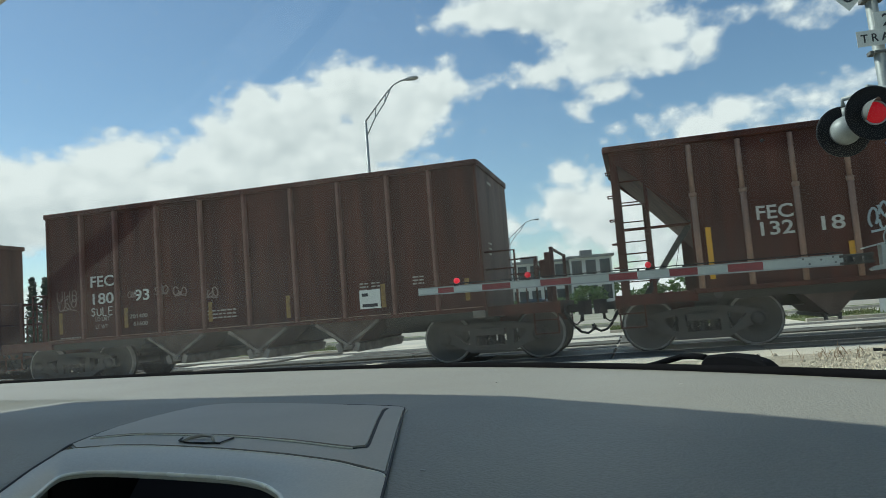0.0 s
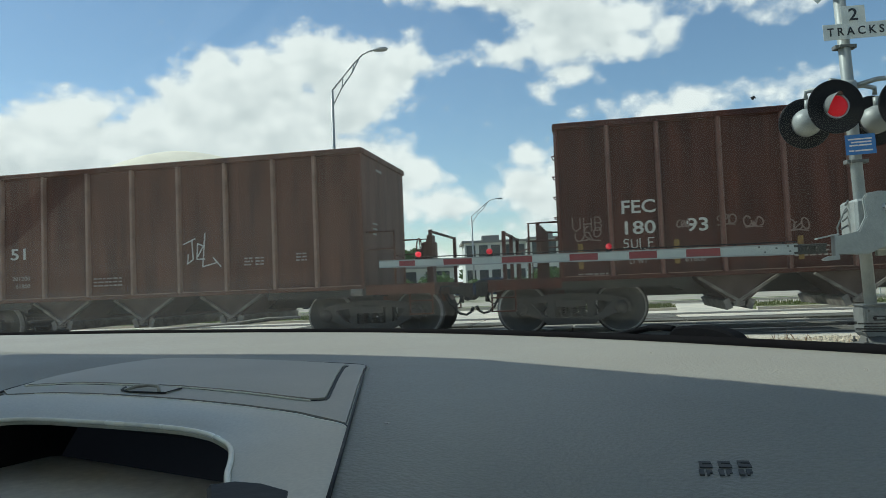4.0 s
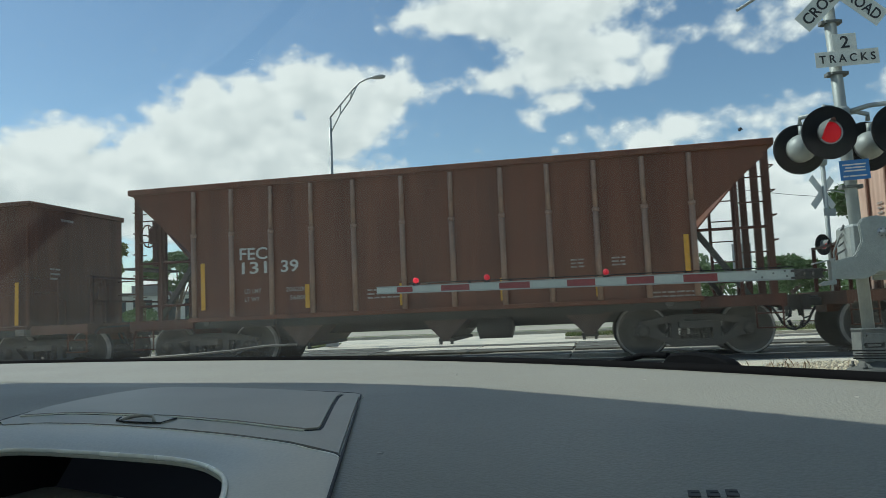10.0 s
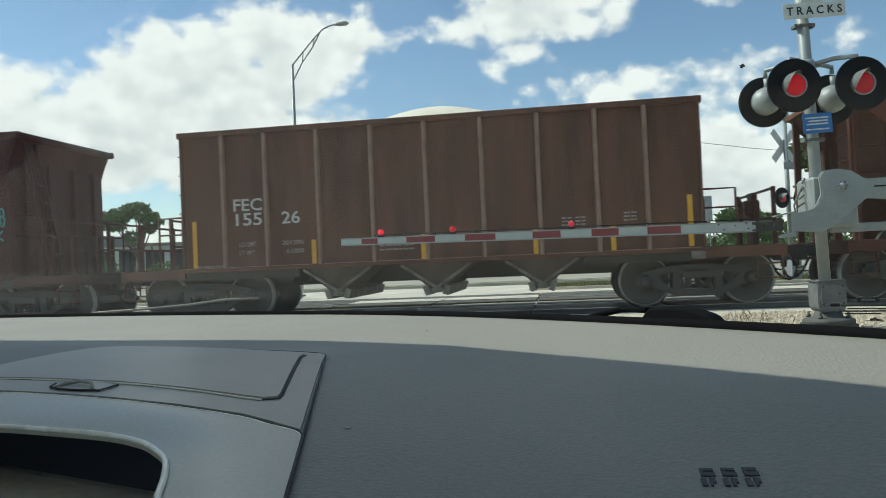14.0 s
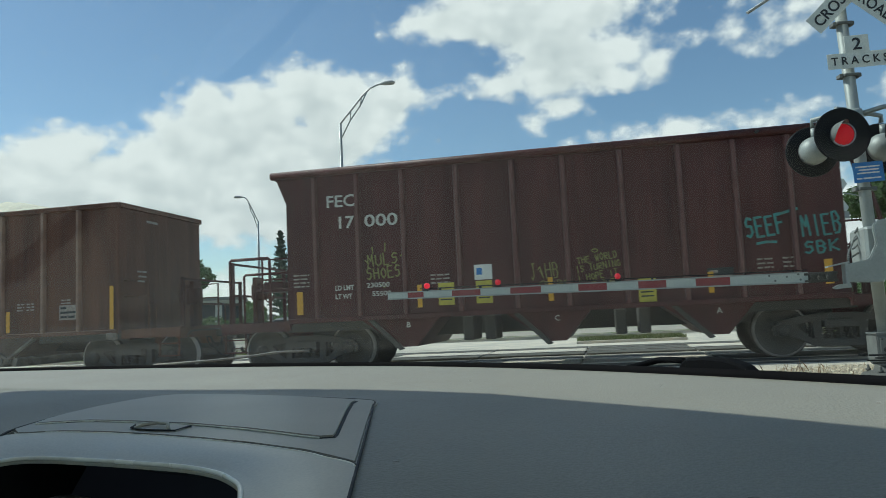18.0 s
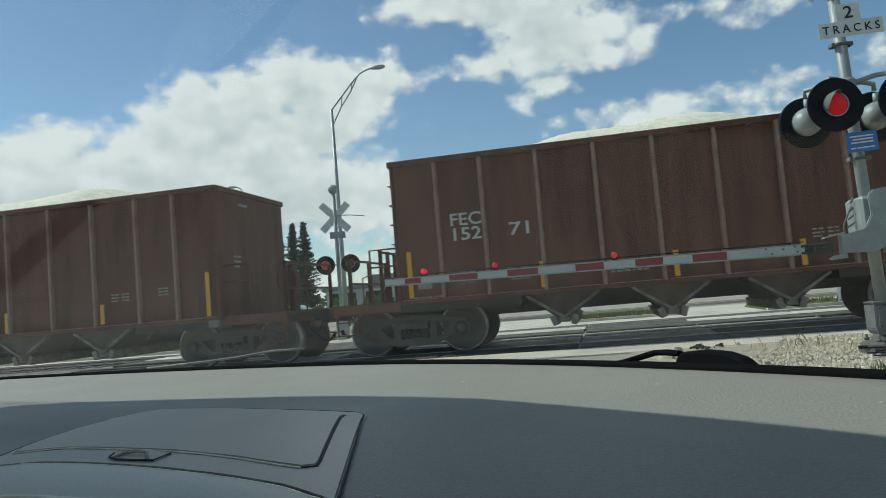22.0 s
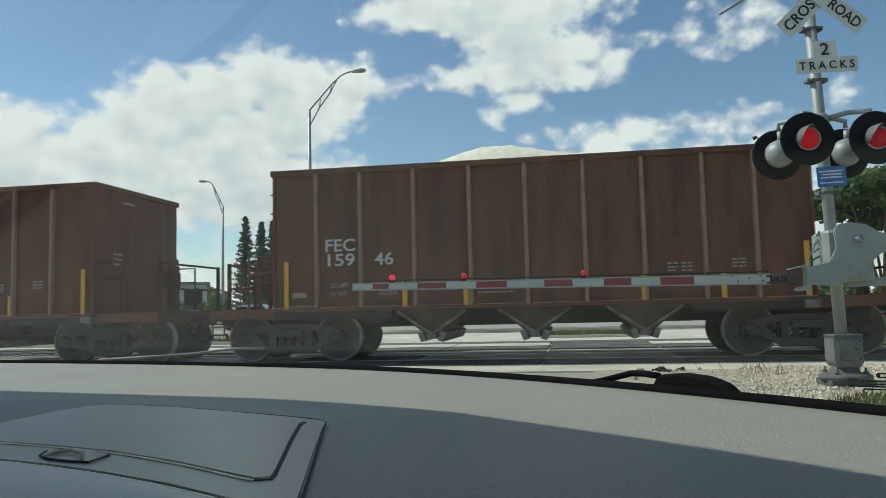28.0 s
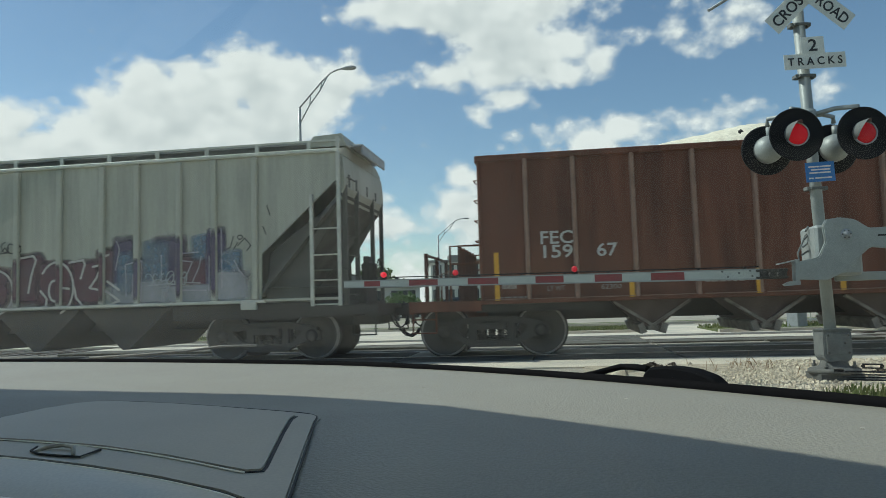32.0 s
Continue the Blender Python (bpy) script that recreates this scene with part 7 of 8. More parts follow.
def edge_y(r):
    """Where the dashboard meets the glass, ahead of the eye."""
    d = (r + 1.1) / 1.07
    return 1.27 - (0.336 * d ** 1.75 if d > 0 else 0.10 * d * d)


def dash_z(r, y):
    """The height of the dashboard's top; it swells up to the centre pod."""
    d = edge_y(r) - y
    z = -0.110 - 0.02 * d - 0.04 * max(0.0, 0.05 - d) - (0.20 * (d - 0.38) ** 1.3 if d > 0.38 else 0)
    crease = -0.548 + (0.655 - y) * 0.765
    left = -0.790 + (0.363 - y) * 1.247 if y < 0.363 else max(-0.895, -0.760 - (y - 0.363) * 0.72)
    if left + 0.012 < r < crease - 0.02 and y < 0.64:
        return z - 0.16
    gap = max(0.0, r - crease, (y - 0.655) * 1.2)
    w = math.exp(-(gap / 0.20) ** 2)
    return z * (1 - w) + w * max(z, -0.1075)


def crease_x(y):
    return -0.548 + (0.655 - y) * 0.765


car_in = empty("car_interior", "grey car dashboard and cabin behind the windscreen", "car interior", m=CARM)


def dash_pt(r, k):
    y = edge_y(r) - k * (edge_y(r) - 0.02)
    return (r, y, dash_z(r, y))


part("dashboard", sheet(steps(-2.9, -1.0, 26) + steps(-0.992, 0.62, 200), steps(0, 1, 120), lambda r, k: dash_pt(r, k)), DASH, car_in, "grained grey vinyl dashboard top", True)
part("dash_front", sheet(steps(-2.9, 0.62, 20), steps(0, 1, 4), lambda r, k: (r, 0.02 + 0.10 * k, dash_z(r, 0.02) - 0.5 * k)), DASH, car_in)
# black strip between the dashboard and the glass
part("cowl", sheet(steps(-2.9, 0.66, 70), steps(0, 1, 5), lambda r, k: (r, edge_y(r) + 0.002 + 0.05 * max(0, k - 0.4), -0.120 + (0.0165 + 0.0025 * max(0.0, min(1.0, r + 1.1))) * min(1, k * 2.5) - 0.05 * max(0, k - 0.4))), BAND, car_in, "black band under the windscreen", True)

# centre pod with its lid
TOPZ = -0.104
outer = [(-0.548, 0.655), (-0.535, 0.645), (-0.52, 0.62), (crease_x(0.515), 0.515), (crease_x(0.422), 0.422), (crease_x(0.352), 0.352), (-0.355, 0.366), (-0.39, 0.377), (-0.462, 0.387), (-0.544, 0.391), (-0.613, 0.389), (-0.663, 0.384), (-0.709, 0.374), (-0.745, 0.350), (-0.779, 0.363), (-0.820, 0.411), (-0.850, 0.452), (-0.885, 0.512), (-0.911, 0.572), (-0.920, 0.622), (-0.908, 0.648), (-0.880, 0.662), (-0.784, 0.669), (-0.668, 0.666), (-0.60, 0.662)]
bm = bmesh.new()
prism(bm, outer, TOPZ - 0.012, TOPZ, "z")
bmesh.ops.bevel(bm, geom=[e for e in bm.edges if all(abs(v.co.z - TOPZ) < 1e-5 for v in e.verts)], offset=0.002, segments=2, affect="EDGES")
part("centre_pod", bm, LID, car_in, "smooth grey plastic centre pod")


def bend(pts, n):
    """A smooth curve through the points."""
    out = []
    for i in range(n + 1):
        u = i / n * (len(pts) - 1)
        k = min(int(u), len(pts) - 2)
        f_ = u - k
        p0, p1, p2, p3 = (pts[max(0, min(len(pts) - 1, k + j))] for j in (-1, 0, 1, 2))
        out.append(tuple(0.5 * (2 * p1[c] + (p2[c] - p0[c]) * f_ + (2 * p0[c] - 5 * p1[c] + 4 * p2[c] - p3[c]) * f_ ** 2 + (3 * p1[c] - p0[c] - 3 * p2[c] + p3[c]) * f_ ** 3) for c in (0, 1)))
    return out


# the rounded rear of the pod, from its seam down to the rim round the display
SEAM_LINE = bend([(-0.500, 0.14), (-0.592, 0.213), (-0.662, 0.266), (-0.736, 0.327), (-0.747, 0.346), (-0.737, 0.362), (-0.709, 0.373), (-0.663, 0.383), (-0.613, 0.388), (-0.544, 0.390), (-0.462, 0.386), (-0.39, 0.376), (-0.355, 0.365), (-0.318, 0.352), (-0.292, 0.319), (-0.274, 0.296), (-0.241, 0.254), (-0.196, 0.195)], 102)
RIM_LINE = bend([(-0.470, 0.15), (-0.54, 0.205), (-0.586, 0.24), (-0.628, 0.273), (-0.637, 0.288), (-0.625, 0.302), (-0.600, 0.310), (-0.564, 0.316), (-0.528, 0.321), (-0.462, 0.327), (-0.423, 0.323), (-0.397, 0.314), (-0.368, 0.299), (-0.340, 0.276), (-0.315, 0.252), (-0.29, 0.23), (-0.26, 0.20), (-0.22, 0.17)], 102)


def pod_pt(i, k):
    (ax, ay), (bx, by) = SEAM_LINE[int(i)], [1.03 * v for v in RIM_LINE[int(i)]]
    n = Vector((bx - ax, by - ay)).normalized()
    if k <= 1:
        return (ax + (bx - ax) * k - n.x * 0.004 * k, ay + (by - ay) * k - n.y * 0.004 * k, TOPZ - 0.001 - 0.010 * k ** 2.2)
    a = min(1.0, (k - 1) * 2) * 1.5
    low = max(0.0, (k - 1.5) * 2)
    return (bx + n.x * 0.004 * (math.sin(a) - 1), by + n.y * 0.004 * (math.sin(a) - 1), TOPZ - 0.011 - 0.003 * (1 - math.cos(a)) - 0.0015 * low)


part("pod_rear", sheet(range(103), steps(0, 1, 10) + steps(1.1, 2, 9), pod_pt), POD, car_in, "rounded grey rear of the pod", True)
seam = bend([(-0.500, 0.14), (-0.592, 0.213), (-0.662, 0.266), (-0.736, 0.327), (-0.779, 0.363), (-0.820, 0.411), (-0.850, 0.452), (-0.885, 0.512), (-0.911, 0.572), (-0.920, 0.622), (-0.908, 0.648), (-0.880, 0.662), (-0.784, 0.669), (-0.668, 0.666), (-0.60, 0.662), (-0.562, 0.657), (-0.540, 0.645)], 64) + [(crease_x(y), y) for y in steps(0.62, 0.20, 8)]
part("pod_seam", pipe(bmesh.new(), [(x + 0.0006, y, TOPZ - 0.0008) for x, y in seam], 0.0011, 6), SEAM, car_in)
lid = [(-0.403, 0.427), (-0.412, 0.419), (-0.435, 0.422), (-0.51, 0.434), (-0.60, 0.440), (-0.69, 0.433), (-0.748, 0.424), (-0.773, 0.406), (-0.789, 0.392), (-0.814, 0.413), (-0.844, 0.454), (-0.878, 0.513), (-0.902, 0.572), (-0.909, 0.620), (-0.898, 0.640), (-0.872, 0.652), (-0.784, 0.660), (-0.69, 0.658), (-0.60, 0.649), (-0.557, 0.634), (-0.549, 0.618), (-0.50, 0.553), (-0.410, 0.438)]


def inset(poly, d):
    cx, cy = sum(p[0] for p in poly) / len(poly), sum(p[1] for p in poly) / len(poly)
    return [(cx + (x - cx) * (1 + d / max(0.05, math.hypot(x - cx, y - cy))), cy + (y - cy) * (1 + d / max(0.05, math.hypot(x - cx, y - cy)))) for x, y in poly]


part("lid_gap", prism(bmesh.new(), inset(lid, 0.0009), TOPZ - 0.003, TOPZ + 0.0005, "z"), SEAM, car_in)
bm = bmesh.new()
prism(bm, inset(lid, -0.0006), TOPZ + 0.0002, TOPZ + 0.0020, "z")
bmesh.ops.bevel(bm, geom=[e for e in bm.edges if all(v.co.z > TOPZ + 0.0016 for v in e.verts)], offset=0.0018, segments=2, affect="EDGES")
part("storage_lid", bm, LID, car_in, "flush grey storage lid")
bm = bmesh.new()
prism(bm, [(-0.655, 0.420), (-0.640, 0.405), (-0.622, 0.399), (-0.575, 0.405), (-0.588, 0.432), (-0.622, 0.436)], TOPZ + 0.0002, TOPZ + 0.0012, "z")
part("lid_recess", bm, LID, car_in)
part("lid_groove", pipe(bmesh.new(), [(-0.655, 0.418, TOPZ + 0.0012), (-0.641, 0.404, TOPZ + 0.0012), (-0.622, 0.399, TOPZ + 0.0012), (-0.598, 0.401, TOPZ + 0.0012), (-0.576, 0.405, TOPZ + 0.0012), (-0.588, 0.431, TOPZ + 0.0012)], 0.0009, 6), SEAM, car_in)
part("lid_tab", pipe(bmesh.new(), [(-0.632, 0.403, TOPZ + 0.001), (-0.634, 0.413, TOPZ + 0.003), (-0.624, 0.421, TOPZ + 0.004), (-0.606, 0.419, TOPZ + 0.004), (-0.588, 0.407, TOPZ + 0.001)], 0.0017, 8), LID, car_in, "curved finger tab of the lid")
seam2 = [p for p in SEAM_LINE[28:80]]
part("pod_seam", pipe(bmesh.new(), [(x, y, TOPZ - 0.0008) for x, y in seam2], 0.0005, 6), SEAM, car_in)
# bright beads paint the highlights on seam, lid front and display rim
part("seam_highlight", pipe(bmesh.new(), [(x, y - 0.0014, TOPZ - 0.0010) for x, y in seam2], 0.0007, 6), RIM_M, car_in, "pale bead for the highlight along the pod seam", True)
part("lid_highlight", pipe(bmesh.new(), [(x, y - 0.0012, TOPZ + 0.0008) for x, y in bend(lid[1:9], 30)], 0.0007, 6), RIM_M, car_in, "pale bead for the highlight along the lid's front", True)
part("rim_highlight", pipe(bmesh.new(), [(1.028 * x, 1.028 * y, TOPZ - 0.0105) for x, y in RIM_LINE], 0.0018, 8), RIM_M, car_in, "near-white satin rim for the highlight round the display", True)
# display under the pod's rear rim
part("display", prism(bmesh.new(), [(0.415, -0.118), (0.405, -0.118), (0.372, -0.166), (0.382, -0.166)], -0.70, -0.30, "x"), SCREEN, car_in, "dark glossy display")
part("display_hood", boxes((-0.68, -0.345, 0.345, 0.42, -0.124, -0.119)), SEAM, car_in)
for x in (-0.70, -0.335):
    part("display_side", boxes((x, x + 0.008, 0.30, 0.42, -0.175, -0.119)), SEAM, car_in)
part("display_ledge", prism(bmesh.new(), [(0.382, -0.164), (0.362, -0.161), (0.02, -0.168), (0.02, -0.190), (0.382, -0.190)], -0.70, -0.30, "x"), CLOTH, car_in, "pale grey ledge below the display")
bm = bmesh.new()
prism(bm, [(-0.288, 0.226), (-0.280, 0.237), (-0.264, 0.240), (-0.242, 0.236), (-0.224, 0.216), (-0.262, 0.205)], TOPZ - 0.0085, TOPZ - 0.0022, "z")
bmesh.ops.bevel(bm, geom=bm.edges[:], offset=0.002, segments=1, affect="EDGES")
part("vent", bm, SEAM, car_in, "black air vent mouth").matrix_basis = pose(0, -0.010, 0)
for k in range(2):
    for j in range(3):
        r, y = -0.1165 + j * 0.0107 + k * 0.0033, 0.4505 + j * 0.0029 + k * -0.0130
        z = dash_z(r, y)
        tilt = math.degrees(math.atan((dash_z(r, y + 0.01) - z) / 0.01))
        bm = boxes((-0.0034, 0.0030, 0.0014, 0.0036, -0.0005, 0.0006), (-0.0022, 0.0034, -0.0030, 0.0002, -0.0005, 0.0006), (-0.0034, -0.0018, -0.0026, 0.0014, -0.0005, 0.0005)) if k == 0 else boxes((-0.0034, -0.0008, -0.0030, 0.0028, -0.0005, 0.0006), (0.0004, 0.0018, -0.0030, 0.0030, -0.0005, 0.0006), (0.0018, 0.0034, -0.0006, 0.0030, -0.0005, 0.0005))
        part("airbag_mark", bm, MARK, car_in).matrix_basis = pose(r, y, z + 0.0004, tilt, 0, 18) @ Matrix.Diagonal((1.1, 1.6, 1, 1))
for k, (r, y) in enumerate(((-0.31, 0.385), (-0.30, 0.93), (-0.62, 0.98), (-0.05, 0.80))):
    part("dust_speck", boxes((-0.0018, 0.0018, -0.0014, 0.0014, 0, 0.0008)), WHITE_L, car_in).matrix_basis = pose(r, y, dash_z(r, y))

# windscreen, and the unseen roof and cabin that shape the light on the dashboard


def header_y(r):
    """The front edge of the unseen roof over the windscreen, curved to cast the dashboard's shade line."""
    d = r + 1.62
    return 0.668 - (0.20 * d * d / 0.66 if d > 0 else 0.23 * d * d)


def screen_pt(r, k):
    e, h = edge_y(r) + 0.045, max(header_y(r), 0.0)
    return (r, e + (h - e) * k + 0.03 * math.sin(k * 3.14), -0.125 + 0.875 * k)


GLASS = bpy.data.materials.new("windscreen_glass")
GLASS.use_nodes = True
nt = GLASS.node_tree
nt.nodes.remove(nt.nodes["Principled BSDF"])
tr, gl, mx = nt.nodes.new("ShaderNodeBsdfTransparent"), nt.nodes.new("ShaderNodeBsdfGlossy"), nt.nodes.new("ShaderNodeMixShader")
tr.inputs[0].default_value = (0.90, 0.94, 0.92, 1)
gl.inputs["Roughness"].default_value = 0.0
fr = nt.nodes.new("ShaderNodeFresnel")
fr.inputs[0].default_value = 1.37
nt.links.new(fr.outputs[0], mx.inputs[0])
nt.links.new(tr.outputs[0], mx.inputs[1])
nt.links.new(gl.outputs[0], mx.inputs[2])
# a film of dust in long wiper smears; thickened low at the far side to paint the dashboard's reflected veil
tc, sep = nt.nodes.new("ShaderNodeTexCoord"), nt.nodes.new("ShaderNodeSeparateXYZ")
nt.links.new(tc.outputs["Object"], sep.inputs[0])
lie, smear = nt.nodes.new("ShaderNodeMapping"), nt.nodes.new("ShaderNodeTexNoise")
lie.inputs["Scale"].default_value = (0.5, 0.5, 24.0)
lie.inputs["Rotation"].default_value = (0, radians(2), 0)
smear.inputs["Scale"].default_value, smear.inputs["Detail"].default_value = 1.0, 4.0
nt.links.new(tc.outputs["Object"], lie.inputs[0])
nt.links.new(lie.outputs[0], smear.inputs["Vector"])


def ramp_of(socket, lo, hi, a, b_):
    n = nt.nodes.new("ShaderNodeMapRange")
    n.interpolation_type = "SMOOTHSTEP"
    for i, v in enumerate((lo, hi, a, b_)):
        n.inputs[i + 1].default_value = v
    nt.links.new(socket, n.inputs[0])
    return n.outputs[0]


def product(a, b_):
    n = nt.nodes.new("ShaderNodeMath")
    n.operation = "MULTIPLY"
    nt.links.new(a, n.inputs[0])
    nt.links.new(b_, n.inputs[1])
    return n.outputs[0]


# falls off to the right and upwards, as the reflected veil does
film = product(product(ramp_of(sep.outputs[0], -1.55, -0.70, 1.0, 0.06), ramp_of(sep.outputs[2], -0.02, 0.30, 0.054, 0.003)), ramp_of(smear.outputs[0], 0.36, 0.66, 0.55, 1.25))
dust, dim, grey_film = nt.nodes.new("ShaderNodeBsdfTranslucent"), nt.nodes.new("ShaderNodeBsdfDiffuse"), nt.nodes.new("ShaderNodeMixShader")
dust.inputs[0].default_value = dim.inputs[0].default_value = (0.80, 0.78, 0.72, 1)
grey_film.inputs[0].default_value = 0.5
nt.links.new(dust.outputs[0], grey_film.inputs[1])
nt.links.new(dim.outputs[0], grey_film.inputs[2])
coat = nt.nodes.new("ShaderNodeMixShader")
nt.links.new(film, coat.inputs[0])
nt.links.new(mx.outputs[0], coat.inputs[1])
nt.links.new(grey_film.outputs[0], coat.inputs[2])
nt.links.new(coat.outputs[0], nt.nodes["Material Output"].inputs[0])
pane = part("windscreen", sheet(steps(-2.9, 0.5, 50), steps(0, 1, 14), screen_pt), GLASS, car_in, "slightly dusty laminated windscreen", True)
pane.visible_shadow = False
# glass of unseen side panes, added to set the side light on the dashboard
TINTED = bpy.data.materials.new("tinted_window_glass")
TINTED.use_nodes = True
nt = TINTED.node_tree
nt.nodes.remove(nt.nodes["Principled BSDF"])
tr = nt.nodes.new("ShaderNodeBsdfTransparent")
tr.inputs[0].default_value = (0.78, 0.77, 0.70, 1)
nt.links.new(tr.outputs[0], nt.nodes["Material Output"].inputs[0])


def roof_pt(r, k, up):
    y = screen_pt(r, 1)[1]
    return (r, y - k * (y + 1.45), 0.75 + up + 0.05 * math.sin(k * 3.1))


# roof stops short at the left so that more light reaches the dashboard
part("headliner", sheet(steps(-2.15, 0.5, 40), steps(0, 1, 12), lambda r, k: roof_pt(r, k, 0)), CLOTH, car_in, "unseen pale cloth headliner shading the dashboard", True)
part("roof_skin", sheet(steps(-2.15, 0.5, 40), steps(0, 1, 12), lambda r, k: roof_pt(r, k, 0.03)), CAR_PAINT, car_in, "unseen silver roof skin shading the dashboard", True)
for r in (-2.9, 0.5):
    part("windscreen_pillar", pipe(bmesh.new(), [screen_pt(r, k / 4) for k in range(5)], 0.05, 8), CLOTH, car_in)
part("cabin_floor", boxes((-2.15, 0.5, -1.45, 0.60, -0.88, -0.84)), CLOTH, car_in)
part("rear_bulkhead", boxes((-2.15, 0.5, -1.45, -1.40, -0.84, -0.12)), CLOTH, car_in)
for x0, x1, y1 in ((-2.21, -2.15, 0.62), (0.50, 0.56, 1.0)):
    part("door_panel", boxes((x0, x1, -1.45, y1, -0.84, -0.10)), CLOTH, car_in)
    part("rear_pillar", boxes((x0, x1, -1.45, -0.95, -0.10, 0.75)), CLOTH, car_in)
    part("side_window", boxes((x0 + 0.028, x0 + 0.032, -0.95, y1, -0.10, 0.75)), TINTED, car_in, "unseen tinted side window trimming the side light")
# unseen pale seats, set to bounce sunlight onto the rear of the pod
for x in (-1.60, -0.02):
    part("seat_cushion", boxes((x - 0.28, x + 0.28, -0.75, -0.16, -0.84, -0.42), bevel=0.05), CLOTH, car_in)
    part("seat_back", boxes((x - 0.27, x + 0.27, -0.95, -0.76, -0.50, 0.12), bevel=0.05), CLOTH, car_in)


# a dead insect on the glass and the maker's small printed marks in its lower corner
bm = boxes((-0.0022, 0.0020, -0.0012, 0.0012, -0.0034, 0.0030), (-0.0042, -0.0016, -0.0006, 0.0006, -0.0016, 0.0002), (0.0012, 0.0040, -0.0006, 0.0006, 0.0002, 0.0022), bevel=0.0006)
part("insect", bm, TRIMK, car_in, "small dark insect stuck on the glass").matrix_basis = pose(-0.130, 0.763, 0.158, 0, 35, 0) @ Matrix.Scale(0.62, 4)
for w, h, dx, dz in ((0.020, 0.0016, 0.006, 0.006), (0.020, 0.0016, 0.006, 0.001), (0.004, 0.0030, -0.003, 0.0035), (0.004, 0.0030, 0.015, 0.0035), (0.050, 0.0020, 0.004, -0.004), (0.042, 0.0016, 0.006, -0.008), (0.056, 0.0016, 0.004, -0.0115), (0.036, 0.0016, 0.0, -0.015), (0.010, 0.0040, -0.027, -0.003), (0.012, 0.0050, 0.037, -0.004), (0.010, 0.0040, 0.034, -0.013)):
    part("printed_mark", boxes((dx - w / 2, dx + w / 2, -0.0003, 0.0003, dz - h / 2, dz + h / 2)), TRIMK, car_in).matrix_basis = pose(-0.047, 0.985, -0.077, 30, 0, 0)


# wipers resting at the foot of the glass
part("wiper_arm", pipe(bmesh.new(), [(-0.46, 1.17, -0.116), (-0.43, 1.19, -0.110), (-0.395, 1.222, -0.101), (-0.365, 1.19, -0.098), (-0.335, 1.16, -0.098)], 0.005, 8), BAND, car_in, "black wiper arm at the foot of the glass")
bm = bmesh.new()
prism(bm, [(0, -0.025), (0.004, -0.004), (0.020, 0.008), (0.060, 0.012), (0.110, 0.010), (0.145, 0.002), (0.165, -0.012), (0.172, -0.025)], -0.014, 0.014)
bmesh.ops.bevel(bm, geom=bm.edges[:], offset=0.004, segments=1, affect="EDGES")
part("wiper_cover", bm, BAND, car_in, "black wiper cover").matrix_basis = pose(-0.336, 1.155, -0.1005, 0, 0, -32) @ Matrix.Scale(0.9, 4)
# pale instead of black: sunlight on this arm is put into its colour
part("wiper_arm", pipe(bmesh.new(), [(-1.95, 1.34, -0.112), (-1.80, 1.42, -0.106), (-1.70, 1.46, -0.100), (-1.62, 1.52, -0.090), (-1.50, 1.53, -0.088)], 0.0035, 8), LINK, car_in, "wiper arm in pale steel for the sunlight on it")
part("bonnet", sheet(steps(-1.6, 0.45, 16), steps(0, 1, 8), lambda r, k: (r, edge_y(r) + 0.22 + 0.8 * k, -0.20 - 0.14 * k * k)), CAR_PAINT, car_in, "silver bonnet below the view", True)

# ---------------- clouds ----------------
# a curved sheet far off; its density is a sum of soft lobes given as azimuth, elevation, and half sizes, in degrees
BANK = [(-22.0, 12.3, 3.1, 1.7), (-20.4, 13.0, 1.8, 1.3), (-16.4, 12.9, 1.4, 1.3), (-14.3, 14.6, 1.8, 1.6), (-11.6, 16.2, 2.0, 2.0), (-11.9, 13.4, 4.4, 2.4), (-7.3, 16.1, 2.9, 2.4), (-3.9, 17.3, 3.1, 2.4), (-0.8, 16.6, 2.7, 2.1), (2.1, 17.1, 1.9, 1.7), (4.6, 17.1, 1.7, 0.8), (3.7, 18.7, 0.6, 1.0)]
BANK += [(-2.3, 14.0, 3.7, 2.3), (-7.0, 12.6, 5.0, 2.5), (-15.1, 11.3, 7.6, 2.0), (-20.9, 10.4, 6.9, 1.9), (-8.4, 9.7, 8.2, 1.9), (1.3, 15.2, 1.6, 1.0), (1.6, 8.6, 2.9, 1.6), (4.3, 9.1, 1.3, 1.0), (-0.4, 7.1, 3.5, 2.0), (5.5, 6.5, 2.9, 1.3), (-30.0, 9.0, 7.0, 3.0), (-34.0, 12.0, 5.0, 2.5)]
BANK += [(-16.0, 9.0, 9.0, 3.0), (-5.0, 9.4, 8.0, 3.2), (-26.0, 9.6, 7.0, 3.0), (-9.5, 14.6, 4.0, 2.2), (0.5, 15.4, 2.6, 1.6), (20.0, 6.0, 9.0, 3.0), (29.0, 5.5, 8.0, 3.2)]
CROWN = [(3.4, 21.9, 1.5, 0.8), (6.0, 22.5, 2.1, 1.3), (9.0, 22.6, 3.2, 1.8), (12.1, 22.5, 3.6, 2.4), (15.2, 21.1, 3.8, 2.9), (11.3, 17.6, 2.9, 1.1), (14.9, 18.1, 3.6, 2.0), (18.1, 18.8, 2.7, 2.0), (20.1, 17.4, 2.0, 1.1), (22.5, 17.8, 2.0, 1.1), (20.7, 19.3, 1.6, 1.1), (13.4, 14.8, 1.1, 0.8), (15.6, 15.8, 1.8, 0.9), (18.0, 22.5, 3.3, 1.8), (13.8, 26.1, 6.7, 2.7)]
